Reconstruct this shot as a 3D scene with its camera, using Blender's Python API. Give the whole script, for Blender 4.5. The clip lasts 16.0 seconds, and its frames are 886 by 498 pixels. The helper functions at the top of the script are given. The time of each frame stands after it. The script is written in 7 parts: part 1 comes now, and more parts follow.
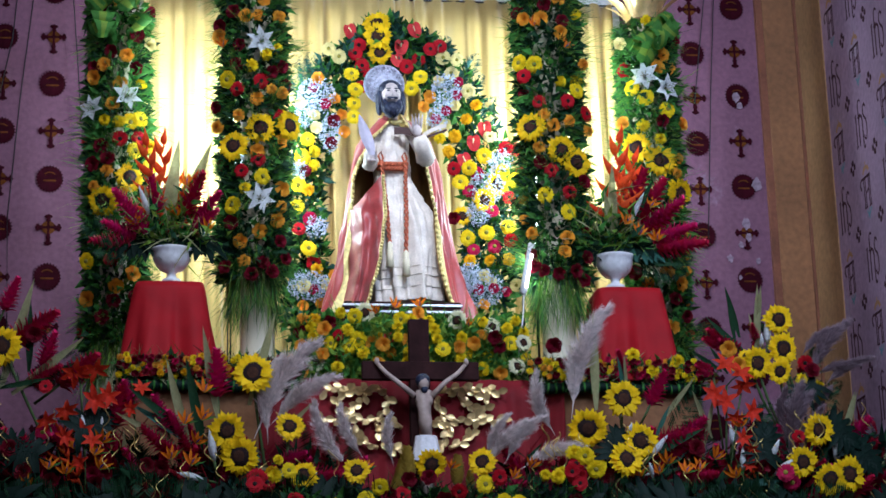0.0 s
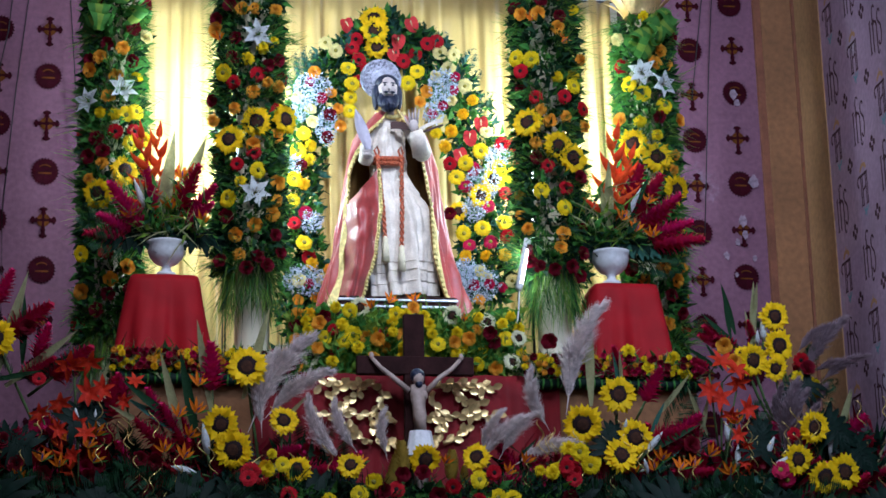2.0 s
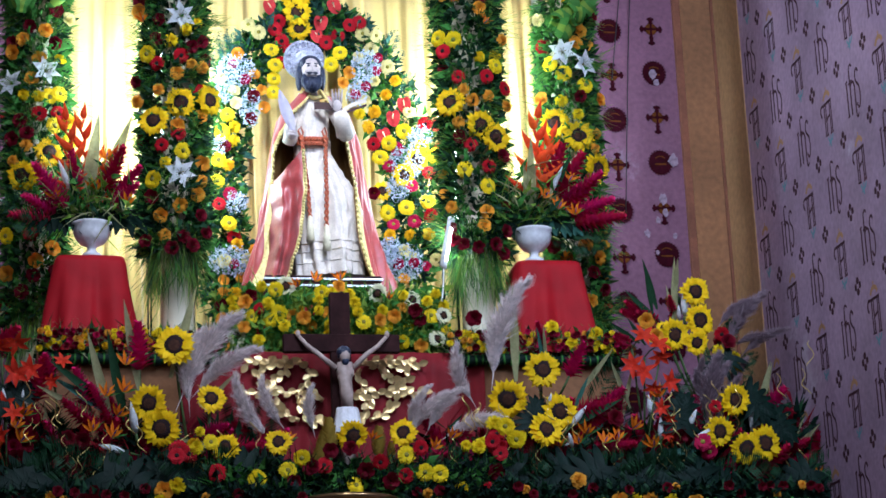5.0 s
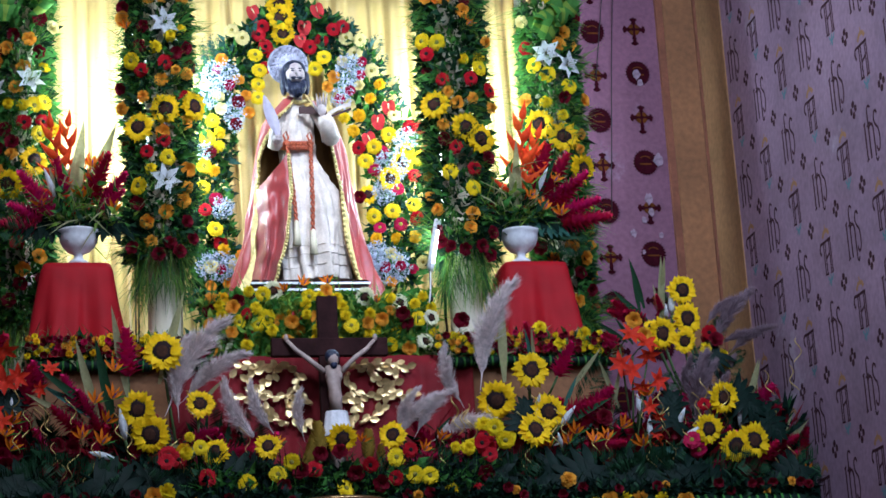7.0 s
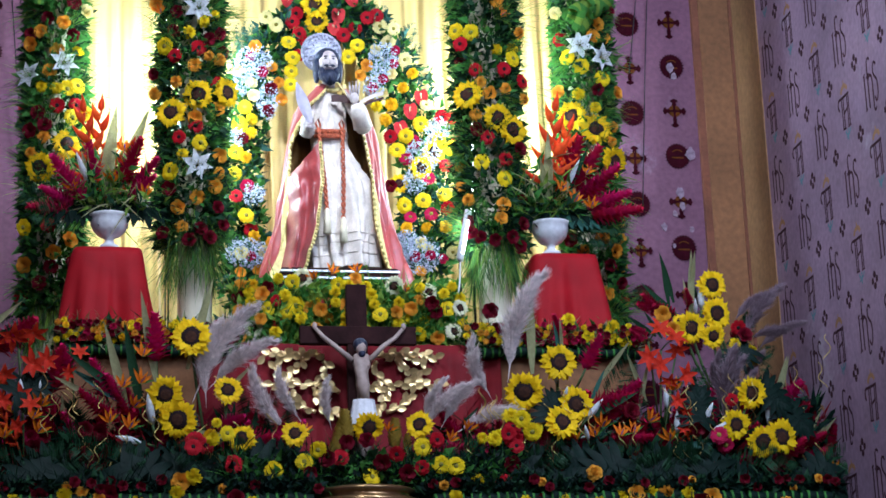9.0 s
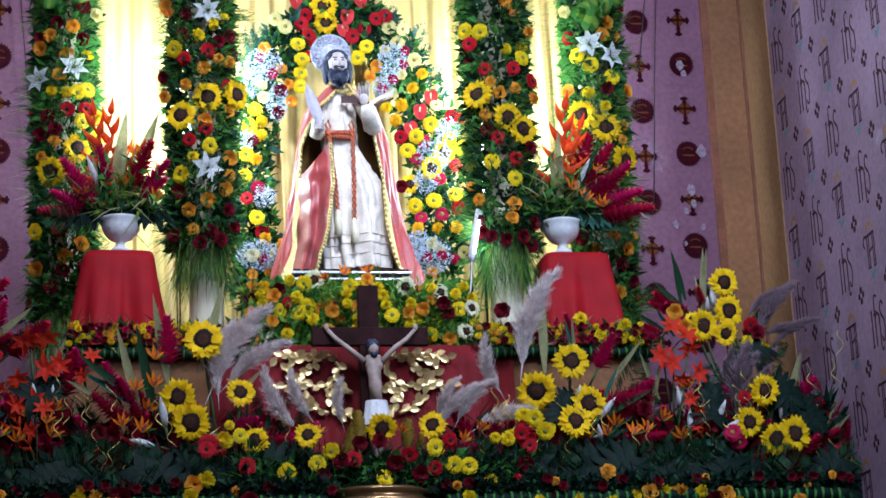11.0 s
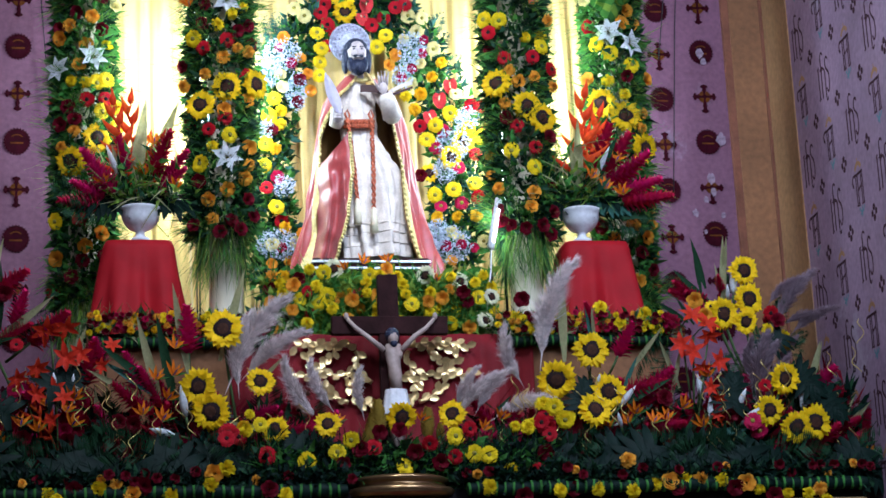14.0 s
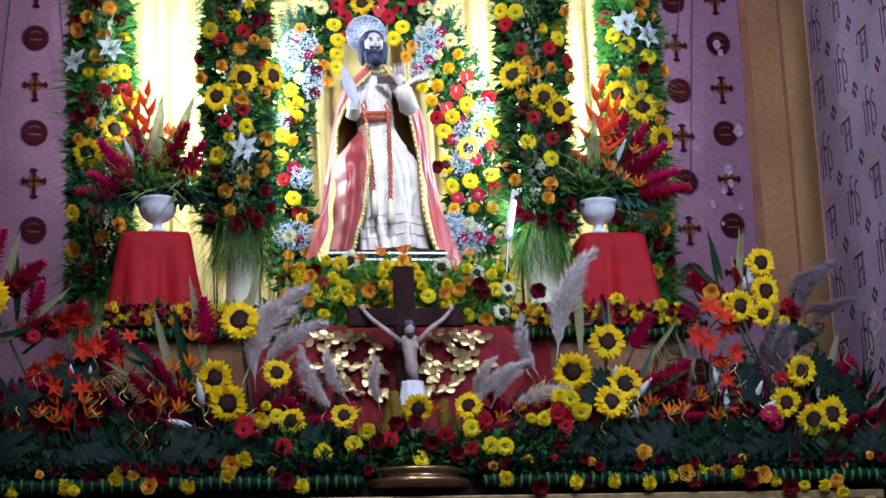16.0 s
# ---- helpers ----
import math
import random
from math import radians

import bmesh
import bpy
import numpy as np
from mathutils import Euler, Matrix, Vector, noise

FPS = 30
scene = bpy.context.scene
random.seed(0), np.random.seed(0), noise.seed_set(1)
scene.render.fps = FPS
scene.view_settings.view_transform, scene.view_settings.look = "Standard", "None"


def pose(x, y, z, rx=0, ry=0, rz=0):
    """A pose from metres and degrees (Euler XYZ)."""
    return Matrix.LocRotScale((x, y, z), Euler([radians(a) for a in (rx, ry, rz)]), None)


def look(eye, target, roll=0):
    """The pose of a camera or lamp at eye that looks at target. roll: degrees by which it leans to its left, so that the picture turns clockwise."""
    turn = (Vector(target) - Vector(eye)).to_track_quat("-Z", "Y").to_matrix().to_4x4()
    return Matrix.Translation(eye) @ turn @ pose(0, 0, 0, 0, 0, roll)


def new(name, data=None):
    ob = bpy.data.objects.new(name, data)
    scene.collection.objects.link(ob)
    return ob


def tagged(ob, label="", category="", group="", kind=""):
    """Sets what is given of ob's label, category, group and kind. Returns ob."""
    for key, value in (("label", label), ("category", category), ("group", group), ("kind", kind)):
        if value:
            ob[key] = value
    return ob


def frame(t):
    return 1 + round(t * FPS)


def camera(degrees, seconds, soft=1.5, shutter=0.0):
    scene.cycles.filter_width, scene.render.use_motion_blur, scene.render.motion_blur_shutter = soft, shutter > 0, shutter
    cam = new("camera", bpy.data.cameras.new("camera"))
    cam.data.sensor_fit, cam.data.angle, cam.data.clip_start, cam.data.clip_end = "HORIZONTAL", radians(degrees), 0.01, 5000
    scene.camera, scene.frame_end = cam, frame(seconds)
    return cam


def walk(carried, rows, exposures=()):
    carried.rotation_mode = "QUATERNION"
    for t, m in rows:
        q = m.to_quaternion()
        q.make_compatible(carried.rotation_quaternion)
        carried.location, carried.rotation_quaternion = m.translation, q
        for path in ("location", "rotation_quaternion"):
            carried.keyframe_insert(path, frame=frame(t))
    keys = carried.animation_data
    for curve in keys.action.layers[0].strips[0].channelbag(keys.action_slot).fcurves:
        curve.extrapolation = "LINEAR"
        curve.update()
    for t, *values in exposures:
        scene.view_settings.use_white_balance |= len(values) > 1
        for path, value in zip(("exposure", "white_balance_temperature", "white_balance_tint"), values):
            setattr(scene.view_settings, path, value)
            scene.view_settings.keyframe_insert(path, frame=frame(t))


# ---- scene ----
cam = camera(23.93, 16.0, soft=1.6)
# seconds, place in metres, then yaw, pitch and roll in degrees
ROWS = [
    (0.0, -0.633, 0.034, 1.503, -9.09, 16.56, -1.56),
    (0.5, -0.628, 0.021, 1.519, -9.16, 16.34, -1.55),
    (1.0, -0.623, 0.023, 1.526, -9.23, 16.54, -1.49),
    (1.5, -0.629, 0.025, 1.519, -9.25, 16.62, -1.33),
    (2.0, -0.621, 0.060, 1.491, -9.16, 16.54, -1.23),
    (2.5, -0.629, 0.034, 1.505, -10.21, 16.35, -0.47),
    (3.0, -0.616, 0.019, 1.489, -11.45, 16.91, -1.17),
    (3.5, -0.682, 0.052, 1.399, -12.02, 16.94, -1.27),
    (4.0, -0.658, 0.008, 1.417, -11.67, 16.14, -1.46),
    (6.5, -0.666, 0.005, 1.408, -11.96, 16.45, -3.31),
    (7.0, -0.661, 0.003, 1.394, -11.87, 16.40, -3.36),
    (7.5, -0.660, 0.001, 1.400, -11.64, 16.11, -3.43),
    (8.0, -0.664, 0.002, 1.412, -11.51, 16.12, -2.94),
    (8.5, -0.664, -0.001, 1.404, -11.29, 16.21, -2.16),
    (9.0, -0.660, 0.006, 1.402, -11.00, 16.13, -2.10),
    (11.5, -0.652, 0.006, 1.405, -10.61, 16.14, -2.61),
    (12.0, -0.652, 0.003, 1.400, -10.45, 16.15, -2.52),
    (12.5, -0.651, 0.006, 1.407, -10.31, 16.07, -2.79),
    (13.0, -0.650, 0.008, 1.403, -10.21, 16.03, -2.61),
    (13.5, -0.648, 0.009, 1.400, -10.12, 15.91, -2.50),
    (14.0, -0.647, 0.009, 1.401, -10.03, 15.88, -2.55),
    (14.5, -0.644, 0.004, 1.403, -9.95, 15.89, -2.47),
    (15.0, -0.641, -0.000, 1.409, -9.82, 15.86, -2.58),
    (15.5, -0.637, 0.000, 1.408, -9.62, 15.78, -2.51),
    (16.0, -0.636, -0.000, 1.411, -9.47, 15.60, -2.36),
]
walk(cam, [(t, pose(x, y, z, 90 + pitch, 0, yaw) @ pose(0, 0, 0, 0, 0, roll)) for t, x, y, z, yaw, pitch, roll in ROWS],
     exposures=[(0.0, 0.15, 5850, 10), (1.0, 0.15, 5850, 10), (1.5, 0.12, 5850, 10), (2.0, 0.06, 5850, 10), (2.5, 0.14, 5850, 10), (3.0, 0.29, 5780, 10), (3.5, 0.12, 5780, 10), (4.0, 0.30, 5780, 10), (6.5, 0.47, 5780, 10), (7.0, 0.34, 5780, 10), (7.5, 0.35, 5780, 10), (8.0, 0.40, 5780, 10), (8.5, 0.46, 5780, 10), (9.0, 0.47, 5780, 10), (11.5, 0.48, 5780, 10), (16.0, 0.46, 5780, 10)])

# ---- light ----
world = bpy.data.worlds.new("church_air")
scene.world = world
world.use_nodes = True
world.node_tree.nodes["Background"].inputs[0].default_value = (0.30, 0.27, 0.36, 1)
world.node_tree.nodes["Background"].inputs[1].default_value = 0.05


def area_lamp(name, m, sx, sy, watts, colour):
    data = bpy.data.lights.new(name, "AREA")
    data.shape, data.size, data.size_y, data.energy, data.color = "RECTANGLE", sx, sy, watts, colour
    ob = new(name, data)
    ob.matrix_world = m
    return ob


# daylight from the nave's window, high on the near right
area_lamp("window_daylight", look((2.05, 4.6, 5.6), (2.75, 6.9, 4.6)), 0.7, 1.4, 112, (0.66, 0.80, 1.0))
# unseen spot, added high in front to brighten the statue
spot = bpy.data.lights.new("altar_spot", "SPOT")
spot.energy, spot.spot_size, spot.spot_blend, spot.shadow_soft_size, spot.color = 360, radians(23), 0.6, 0.12, (0.86, 0.94, 1.0)
new("altar_spot", spot).matrix_world = look((0.50, 5.6, 6.9), (0.58, 8.95, 4.50))
# overhead fill added for the altar front, standing in for general light
area_lamp("nave_lamp", look((0.1, 4.6, 7.6), (0.2, 8.5, 3.8)), 0.9, 0.9, 40, (0.84, 0.90, 1.0)).data.spread = radians(95)
# frontal fill added behind the camera, lifting urns and cloths
area_lamp("nave_ceiling_lamp", look((-1.2, -1.0, 5.6), (0.6, 8.6, 3.8)), 1.6, 0.8, 68, (0.86, 0.90, 1.0))


# ---- materials ----
def material(name, colour, rough=0.6, metal=0.0, vary=0.12, scale=9.0, bump=0.15, bump_scale=60.0, spread=0.0, sheen=0.0, through_light=0.0, wear=None, wear_scale=3.0, gloss=0.3, grain=0.08):
    """A surface with two scales of variation and fine relief."""
    m = bpy.data.materials.new(name)
    m.use_nodes = True
    t = m.node_tree
    n, l = t.nodes, t.links
    b = n["Principled BSDF"]
    b.inputs["Roughness"].default_value = rough
    b.inputs["Metallic"].default_value = metal
    b.inputs["Specular IOR Level"].default_value = 0.5 if metal else gloss
    if sheen:
        b.inputs["Sheen Weight"].default_value = sheen
    co = n.new("ShaderNodeTexCoord")
    big = n.new("ShaderNodeTexNoise")
    big.inputs["Scale"].default_value = scale
    big.inputs["Detail"].default_value = 5
    l.new(co.outputs["Object"], big.inputs["Vector"])
    ramp = n.new("ShaderNodeMapRange")
    ramp.inputs["From Min"].default_value, ramp.inputs["From Max"].default_value = 0.3, 0.7
    ramp.inputs["To Min"].default_value, ramp.inputs["To Max"].default_value = 1 - vary * 1.6, 1 + vary
    l.new(big.outputs["Fac"], ramp.inputs["Value"])
    hsv = n.new("ShaderNodeHueSaturation")
    hsv.inputs["Color"].default_value = (*colour, 1)
    fine = n.new("ShaderNodeTexNoise")
    fine.inputs["Scale"].default_value = bump_scale
    fine.inputs["Detail"].default_value = 4
    l.new(co.outputs["Object"], fine.inputs["Vector"])
    speck = n.new("ShaderNodeMapRange")
    speck.inputs["From Min"].default_value, speck.inputs["From Max"].default_value = 0.3, 0.7
    speck.inputs["To Min"].default_value, speck.inputs["To Max"].default_value = 1 - grain * 1.4, 1 + grain
    l.new(fine.outputs["Fac"], speck.inputs["Value"])
    both = n.new("ShaderNodeMath")
    both.operation = "MULTIPLY"
    l.new(ramp.outputs["Result"], both.inputs[0])
    l.new(speck.outputs["Result"], both.inputs[1])
    last = both.outputs[0]
    if spread:
        info = n.new("ShaderNodeObjectInfo")
        geo = n.new("ShaderNodeNewGeometry")
        add = n.new("ShaderNodeMath")
        add.operation = "ADD"
        l.new(info.outputs["Random"], add.inputs[0])
        l.new(geo.outputs["Random Per Island"], add.inputs[1])
        r2 = n.new("ShaderNodeMapRange")
        r2.inputs["From Max"].default_value = 2
        r2.inputs["To Min"].default_value, r2.inputs["To Max"].default_value = 1 - spread, 1 + spread
        l.new(add.outputs[0], r2.inputs["Value"])
        mul = n.new("ShaderNodeMath")
        mul.operation = "MULTIPLY"
        l.new(last, mul.inputs[0])
        l.new(r2.outputs["Result"], mul.inputs[1])
        last = mul.outputs[0]
        r3 = n.new("ShaderNodeMapRange")
        r3.inputs["From Max"].default_value = 1
        r3.inputs["To Min"].default_value, r3.inputs["To Max"].default_value = 0.5 - spread * 0.05, 0.5 + spread * 0.05
        l.new(geo.outputs["Random Per Island"], r3.inputs["Value"])
        l.new(r3.outputs["Result"], hsv.inputs["Hue"])
    l.new(last, hsv.inputs["Value"])
    out = hsv.outputs["Color"]
    if wear:
        w = n.new("ShaderNodeTexNoise")
        w.inputs["Scale"].default_value = wear_scale
        w.inputs["Detail"].default_value = 9
        w.inputs["Roughness"].default_value = 0.7
        l.new(co.outputs["Object"], w.inputs["Vector"])
        wr = n.new("ShaderNodeMapRange")
        wr.inputs["From Min"].default_value, wr.inputs["From Max"].default_value = 0.62, 0.7
        l.new(w.outputs["Fac"], wr.inputs["Value"])
        mix = n.new("ShaderNodeMix")
        mix.data_type = "RGBA"
        l.new(wr.outputs["Result"], mix.inputs["Factor"])
        l.new(out, mix.inputs["A"])
        mix.inputs["B"].default_value = (*wear, 1)
        out = mix.outputs["Result"]
    l.new(out, b.inputs["Base Color"])
    bp = n.new("ShaderNodeBump")
    bp.inputs["Strength"].default_value = bump
    bp.inputs["Distance"].default_value = 0.004
    l.new(fine.outputs["Fac"], bp.inputs["Height"])
    l.new(bp.outputs["Normal"], b.inputs["Normal"])
    if through_light:
        tr = n.new("ShaderNodeBsdfTranslucent")
        l.new(out, tr.inputs["Color"])
        mx = n.new("ShaderNodeMixShader")
        mx.inputs["Fac"].default_value = through_light
        l.new(b.outputs[0], mx.inputs[1])
        l.new(tr.outputs[0], mx.inputs[2])
        l.new(mx.outputs[0], n["Material Output"].inputs["Surface"])
    return m


def glow(name, colour, strength):
    m = bpy.data.materials.new(name)
    m.use_nodes = True
    b = m.node_tree.nodes["Principled BSDF"]
    b.inputs["Base Color"].default_value = (*colour, 1)
    b.inputs["Emission Color"].default_value = (*colour, 1)
    b.inputs["Emission Strength"].default_value = strength
    return m


M = {
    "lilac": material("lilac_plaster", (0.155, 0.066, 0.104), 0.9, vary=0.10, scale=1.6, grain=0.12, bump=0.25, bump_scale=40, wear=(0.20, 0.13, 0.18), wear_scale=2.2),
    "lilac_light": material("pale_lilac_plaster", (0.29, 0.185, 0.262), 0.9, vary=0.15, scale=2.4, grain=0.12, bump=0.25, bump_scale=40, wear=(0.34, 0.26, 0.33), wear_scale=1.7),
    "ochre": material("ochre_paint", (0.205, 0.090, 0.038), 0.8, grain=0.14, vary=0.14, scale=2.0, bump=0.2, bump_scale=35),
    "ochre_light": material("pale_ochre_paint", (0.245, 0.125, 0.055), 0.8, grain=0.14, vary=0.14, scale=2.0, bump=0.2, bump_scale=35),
    "brick_red": material("red_brown_line_paint", (0.16, 0.055, 0.03), 0.8, vary=0.15),
    "maroon": material("maroon_stencil", (0.026, 0.002, 0.006), 0.9, gloss=0.05, vary=0.2, scale=20),
    "brown_gold": material("brown_gold_stencil", (0.085, 0.026, 0.006), 0.9, gloss=0.05, vary=0.25, scale=25),
    "stencil_teal": material("teal_stencil", (0.10, 0.20, 0.24), 0.8),
    "stencil_brown": material("brown_stencil", (0.055, 0.022, 0.030), 0.9, vary=0.3, scale=30, gloss=0.05),
    "stencil_orange": material("orange_stencil", (0.33, 0.16, 0.07), 0.8, vary=0.2),
    "plaster_white": material("bare_white_plaster", (0.21, 0.145, 0.19), 0.9, vary=0.2, scale=40),
    "white_wall": material("white_wall_paint", (0.78, 0.77, 0.76), 0.8, vary=0.05),
    # near black, so the altar base reads as shade behind the flowers
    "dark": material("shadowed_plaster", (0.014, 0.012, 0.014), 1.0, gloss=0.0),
    "stone": material("grey_stone_floor", (0.25, 0.24, 0.23), 0.5, vary=0.2),
    "satin_gold": material("gold_satin", (0.68, 0.48, 0.16), 0.36, vary=0.06, scale=5, bump=0.08, bump_scale=300, sheen=0.3, through_light=0.15),
    "satin_cream": material("cream_satin", (0.70, 0.62, 0.45), 0.45, vary=0.06, scale=5, bump=0.08, bump_scale=300),
    "red_cloth": material("red_cloth", (0.31, 0.004, 0.009), 0.7, gloss=0.2, vary=0.12, scale=8, bump=0.15, bump_scale=400),
    "dark_red_cloth": material("dark_red_velvet", (0.19, 0.005, 0.010), 0.75, vary=0.2, scale=8, bump=0.2, bump_scale=300),
    "gold": material("gilded_leaf", (0.80, 0.57, 0.25), 0.28, metal=0.6, vary=0.15, scale=30, bump=0.3, bump_scale=90),
    "gold_dull": material("dull_gilding", (0.24, 0.15, 0.06), 0.5, metal=0.6, vary=0.2, scale=20, bump=0.3, bump_scale=60),
    "bronze": material("polished_bronze", (0.36, 0.22, 0.10), 0.28, metal=0.9, vary=0.12),
    "silver": material("embossed_silver", (0.30, 0.30, 0.37), 0.40, metal=0.75, vary=0.2, scale=60, bump=0.9, bump_scale=160),
    "dark_wood": material("dark_stained_wood", (0.028, 0.010, 0.010), 0.85, gloss=0.1, vary=0.3, scale=12, bump=0.25, bump_scale=70),
    "urn_white": material("matt_white_plaster_urn", (0.66, 0.66, 0.68), 0.55, vary=0.06),
    "steel": material("brushed_steel", (0.55, 0.55, 0.58), 0.3, metal=0.9),
    "cable": material("black_cable", (0.012, 0.010, 0.012), 0.6),
    "white_plastic": material("white_plastic", (0.8, 0.8, 0.8), 0.4),
    "tube": glow("lit_tube", (0.93, 0.97, 1.0), 14.0),
}


# ---- mesh helpers ----
def part(name, bm, mat, parent=None, label="", smooth=True, m=None):
    """One mesh object out of a bmesh, under a thing or a part."""
    me = bpy.data.meshes.new(name)
    bm.to_mesh(me)
    bm.free()
    return mesh_part(name, me, mat, parent, label, smooth, m)


def mesh_part(name, me, mat, parent=None, label="", smooth=True, m=None):
    if mat is not None and not me.materials:
        for x in (mat if isinstance(mat, (list, tuple)) else [mat]):
            me.materials.append(x)
    if smooth:
        me.shade_smooth()
    ob = new(name, me)
    if parent is not None:
        ob.parent = parent
    if m is not None:
        ob.matrix_basis = m
    if label:
        tagged(ob, label)
    return ob


def thing(name, label, category, at=(0, 0, 0), group="", kind=""):
    ob = new(name)
    ob.location = at
    ob.empty_display_size = 0.05
    return tagged(ob, label, category, group, kind)


def box(bm, x0, x1, y0, y1, z0, z1, mat=0, bevel=0.0):
    r = bmesh.ops.create_cube(bm, size=1, matrix=Matrix.LocRotScale(((x0 + x1) / 2, (y0 + y1) / 2, (z0 + z1) / 2), None, (x1 - x0, y1 - y0, z1 - z0)))
    faces = {f for v in r["verts"] for f in v.link_faces}
    for f in faces:
        f.material_index = mat
    if bevel:
        bmesh.ops.bevel(bm, geom=list({e for f in faces for e in f.edges}), offset=bevel, segments=2, affect="EDGES", profile=0.5)


def lathe(bm, profile, steps=32, m=Matrix(), mat=0, sx=1.0, sy=1.0, caps=True):
    """A turned body: profile is a row of (radius, height)."""
    rings = []
    for r, z in profile:
        rings.append([bm.verts.new(m @ Vector((sx * r * math.cos(2 * math.pi * i / steps), sy * r * math.sin(2 * math.pi * i / steps), z))) for i in range(steps)])
    for a, b in zip(rings, rings[1:]):
        for i in range(steps):
            f = bm.faces.new((a[i], a[(i + 1) % steps], b[(i + 1) % steps], b[i]))
            f.material_index = mat
    if caps:
        bm.faces.new(rings[0][::-1]).material_index = mat
        bm.faces.new(rings[-1]).material_index = mat


def tube(bm, points, radius, steps=6, mat=0, taper=None):
    """A round bar along a row of points; taper: end radius."""
    pts = [Vector(p) for p in points]
    rings = []
    for i, p in enumerate(pts):
        d = (pts[min(i + 1, len(pts) - 1)] - pts[max(i - 1, 0)]).normalized()
        q = d.to_track_quat("Z", "Y")
        r = radius if taper is None else radius + (taper - radius) * i / (len(pts) - 1)
        rings.append([bm.verts.new(p + q @ Vector((r * math.cos(2 * math.pi * k / steps), r * math.sin(2 * math.pi * k / steps), 0))) for k in range(steps)])
    for a, b in zip(rings, rings[1:]):
        for k in range(steps):
            bm.faces.new((a[k], a[(k + 1) % steps], b[(k + 1) % steps], b[k])).material_index = mat
    bm.faces.new(rings[0][::-1]).material_index = mat
    bm.faces.new(rings[-1]).material_index = mat


def slab(bm, outline, m, depth, mat=0):
    """A flat piece with the given outline (x, y), raised by depth along its normal."""
    low = [bm.verts.new(m @ Vector((x, y, 0))) for x, y in outline]
    top = [bm.verts.new(m @ Vector((x, y, depth))) for x, y in outline]
    bm.faces.new(top).material_index = mat
    for i in range(len(low)):
        j = (i + 1) % len(low)
        bm.faces.new((low[i], low[j], top[j], top[i])).material_index = mat


def structure(name, bm, mat, label, smooth=False):
    ob = part(name, bm, mat, None, label, smooth)
    return tagged(ob, label, kind="structure")


# ---- the chancel ----
bm = bmesh.new()
box(bm, -6.2, 5.2, -3.2, 12.0, -0.2, 0.0)
structure("floor", bm, M["stone"], "grey polished stone church floor")
bm = bmesh.new()
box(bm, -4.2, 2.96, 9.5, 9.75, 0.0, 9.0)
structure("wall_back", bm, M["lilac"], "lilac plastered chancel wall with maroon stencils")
bm = bmesh.new()
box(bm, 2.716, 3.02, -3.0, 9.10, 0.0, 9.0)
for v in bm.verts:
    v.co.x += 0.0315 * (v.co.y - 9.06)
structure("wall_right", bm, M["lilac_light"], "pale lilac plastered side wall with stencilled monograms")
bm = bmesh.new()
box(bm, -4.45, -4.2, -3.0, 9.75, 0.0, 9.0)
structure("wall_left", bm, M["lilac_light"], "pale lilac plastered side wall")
bm = bmesh.new()
box(bm, -4.2, 2.7, -3.25, -3.0, 0.0, 9.0)
structure("wall_front", bm, M["white_wall"], "plain plastered wall closing the nave")
bm = bmesh.new()
box(bm, -4.45, 2.95, -3.25, 9.75, 9.0, 9.2)
structure("ceiling", bm, M["white_wall"], "plain white plastered ceiling")

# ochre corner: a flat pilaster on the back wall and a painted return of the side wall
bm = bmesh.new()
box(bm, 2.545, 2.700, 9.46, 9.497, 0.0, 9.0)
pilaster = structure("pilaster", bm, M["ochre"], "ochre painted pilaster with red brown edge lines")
for x0, x1, y0 in ((2.510, 2.545, 9.47), (2.700, 2.712, 9.44)):
    bm = bmesh.new()
    box(bm, x0, x1, y0, 9.497, 0.0, 9.0)
    part("edge_line", bm, M["brick_red"], pilaster, "red brown edge line", False)
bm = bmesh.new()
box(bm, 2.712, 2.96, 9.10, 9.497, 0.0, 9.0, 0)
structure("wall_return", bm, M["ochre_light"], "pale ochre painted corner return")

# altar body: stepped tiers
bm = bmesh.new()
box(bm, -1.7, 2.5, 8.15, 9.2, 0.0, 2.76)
structure("altar_base", bm, M["dark"], "altar base, its near-black colour standing for shade behind flowers")
bm = bmesh.new()
box(bm, -0.65, 1.85, 8.60, 9.2, 2.76, 3.50)
structure("altar_tier", bm, M["ochre"], "ochre painted upper altar tier")

# ---- flower materials ----
def petal_mat(name, colour, **k):
    k.setdefault("through_light", 0.25)
    k.setdefault("gloss", 0.12)
    return material(name, colour, 0.6, vary=0.12, scale=30, bump=0.12, bump_scale=160, spread=0.16, **k)


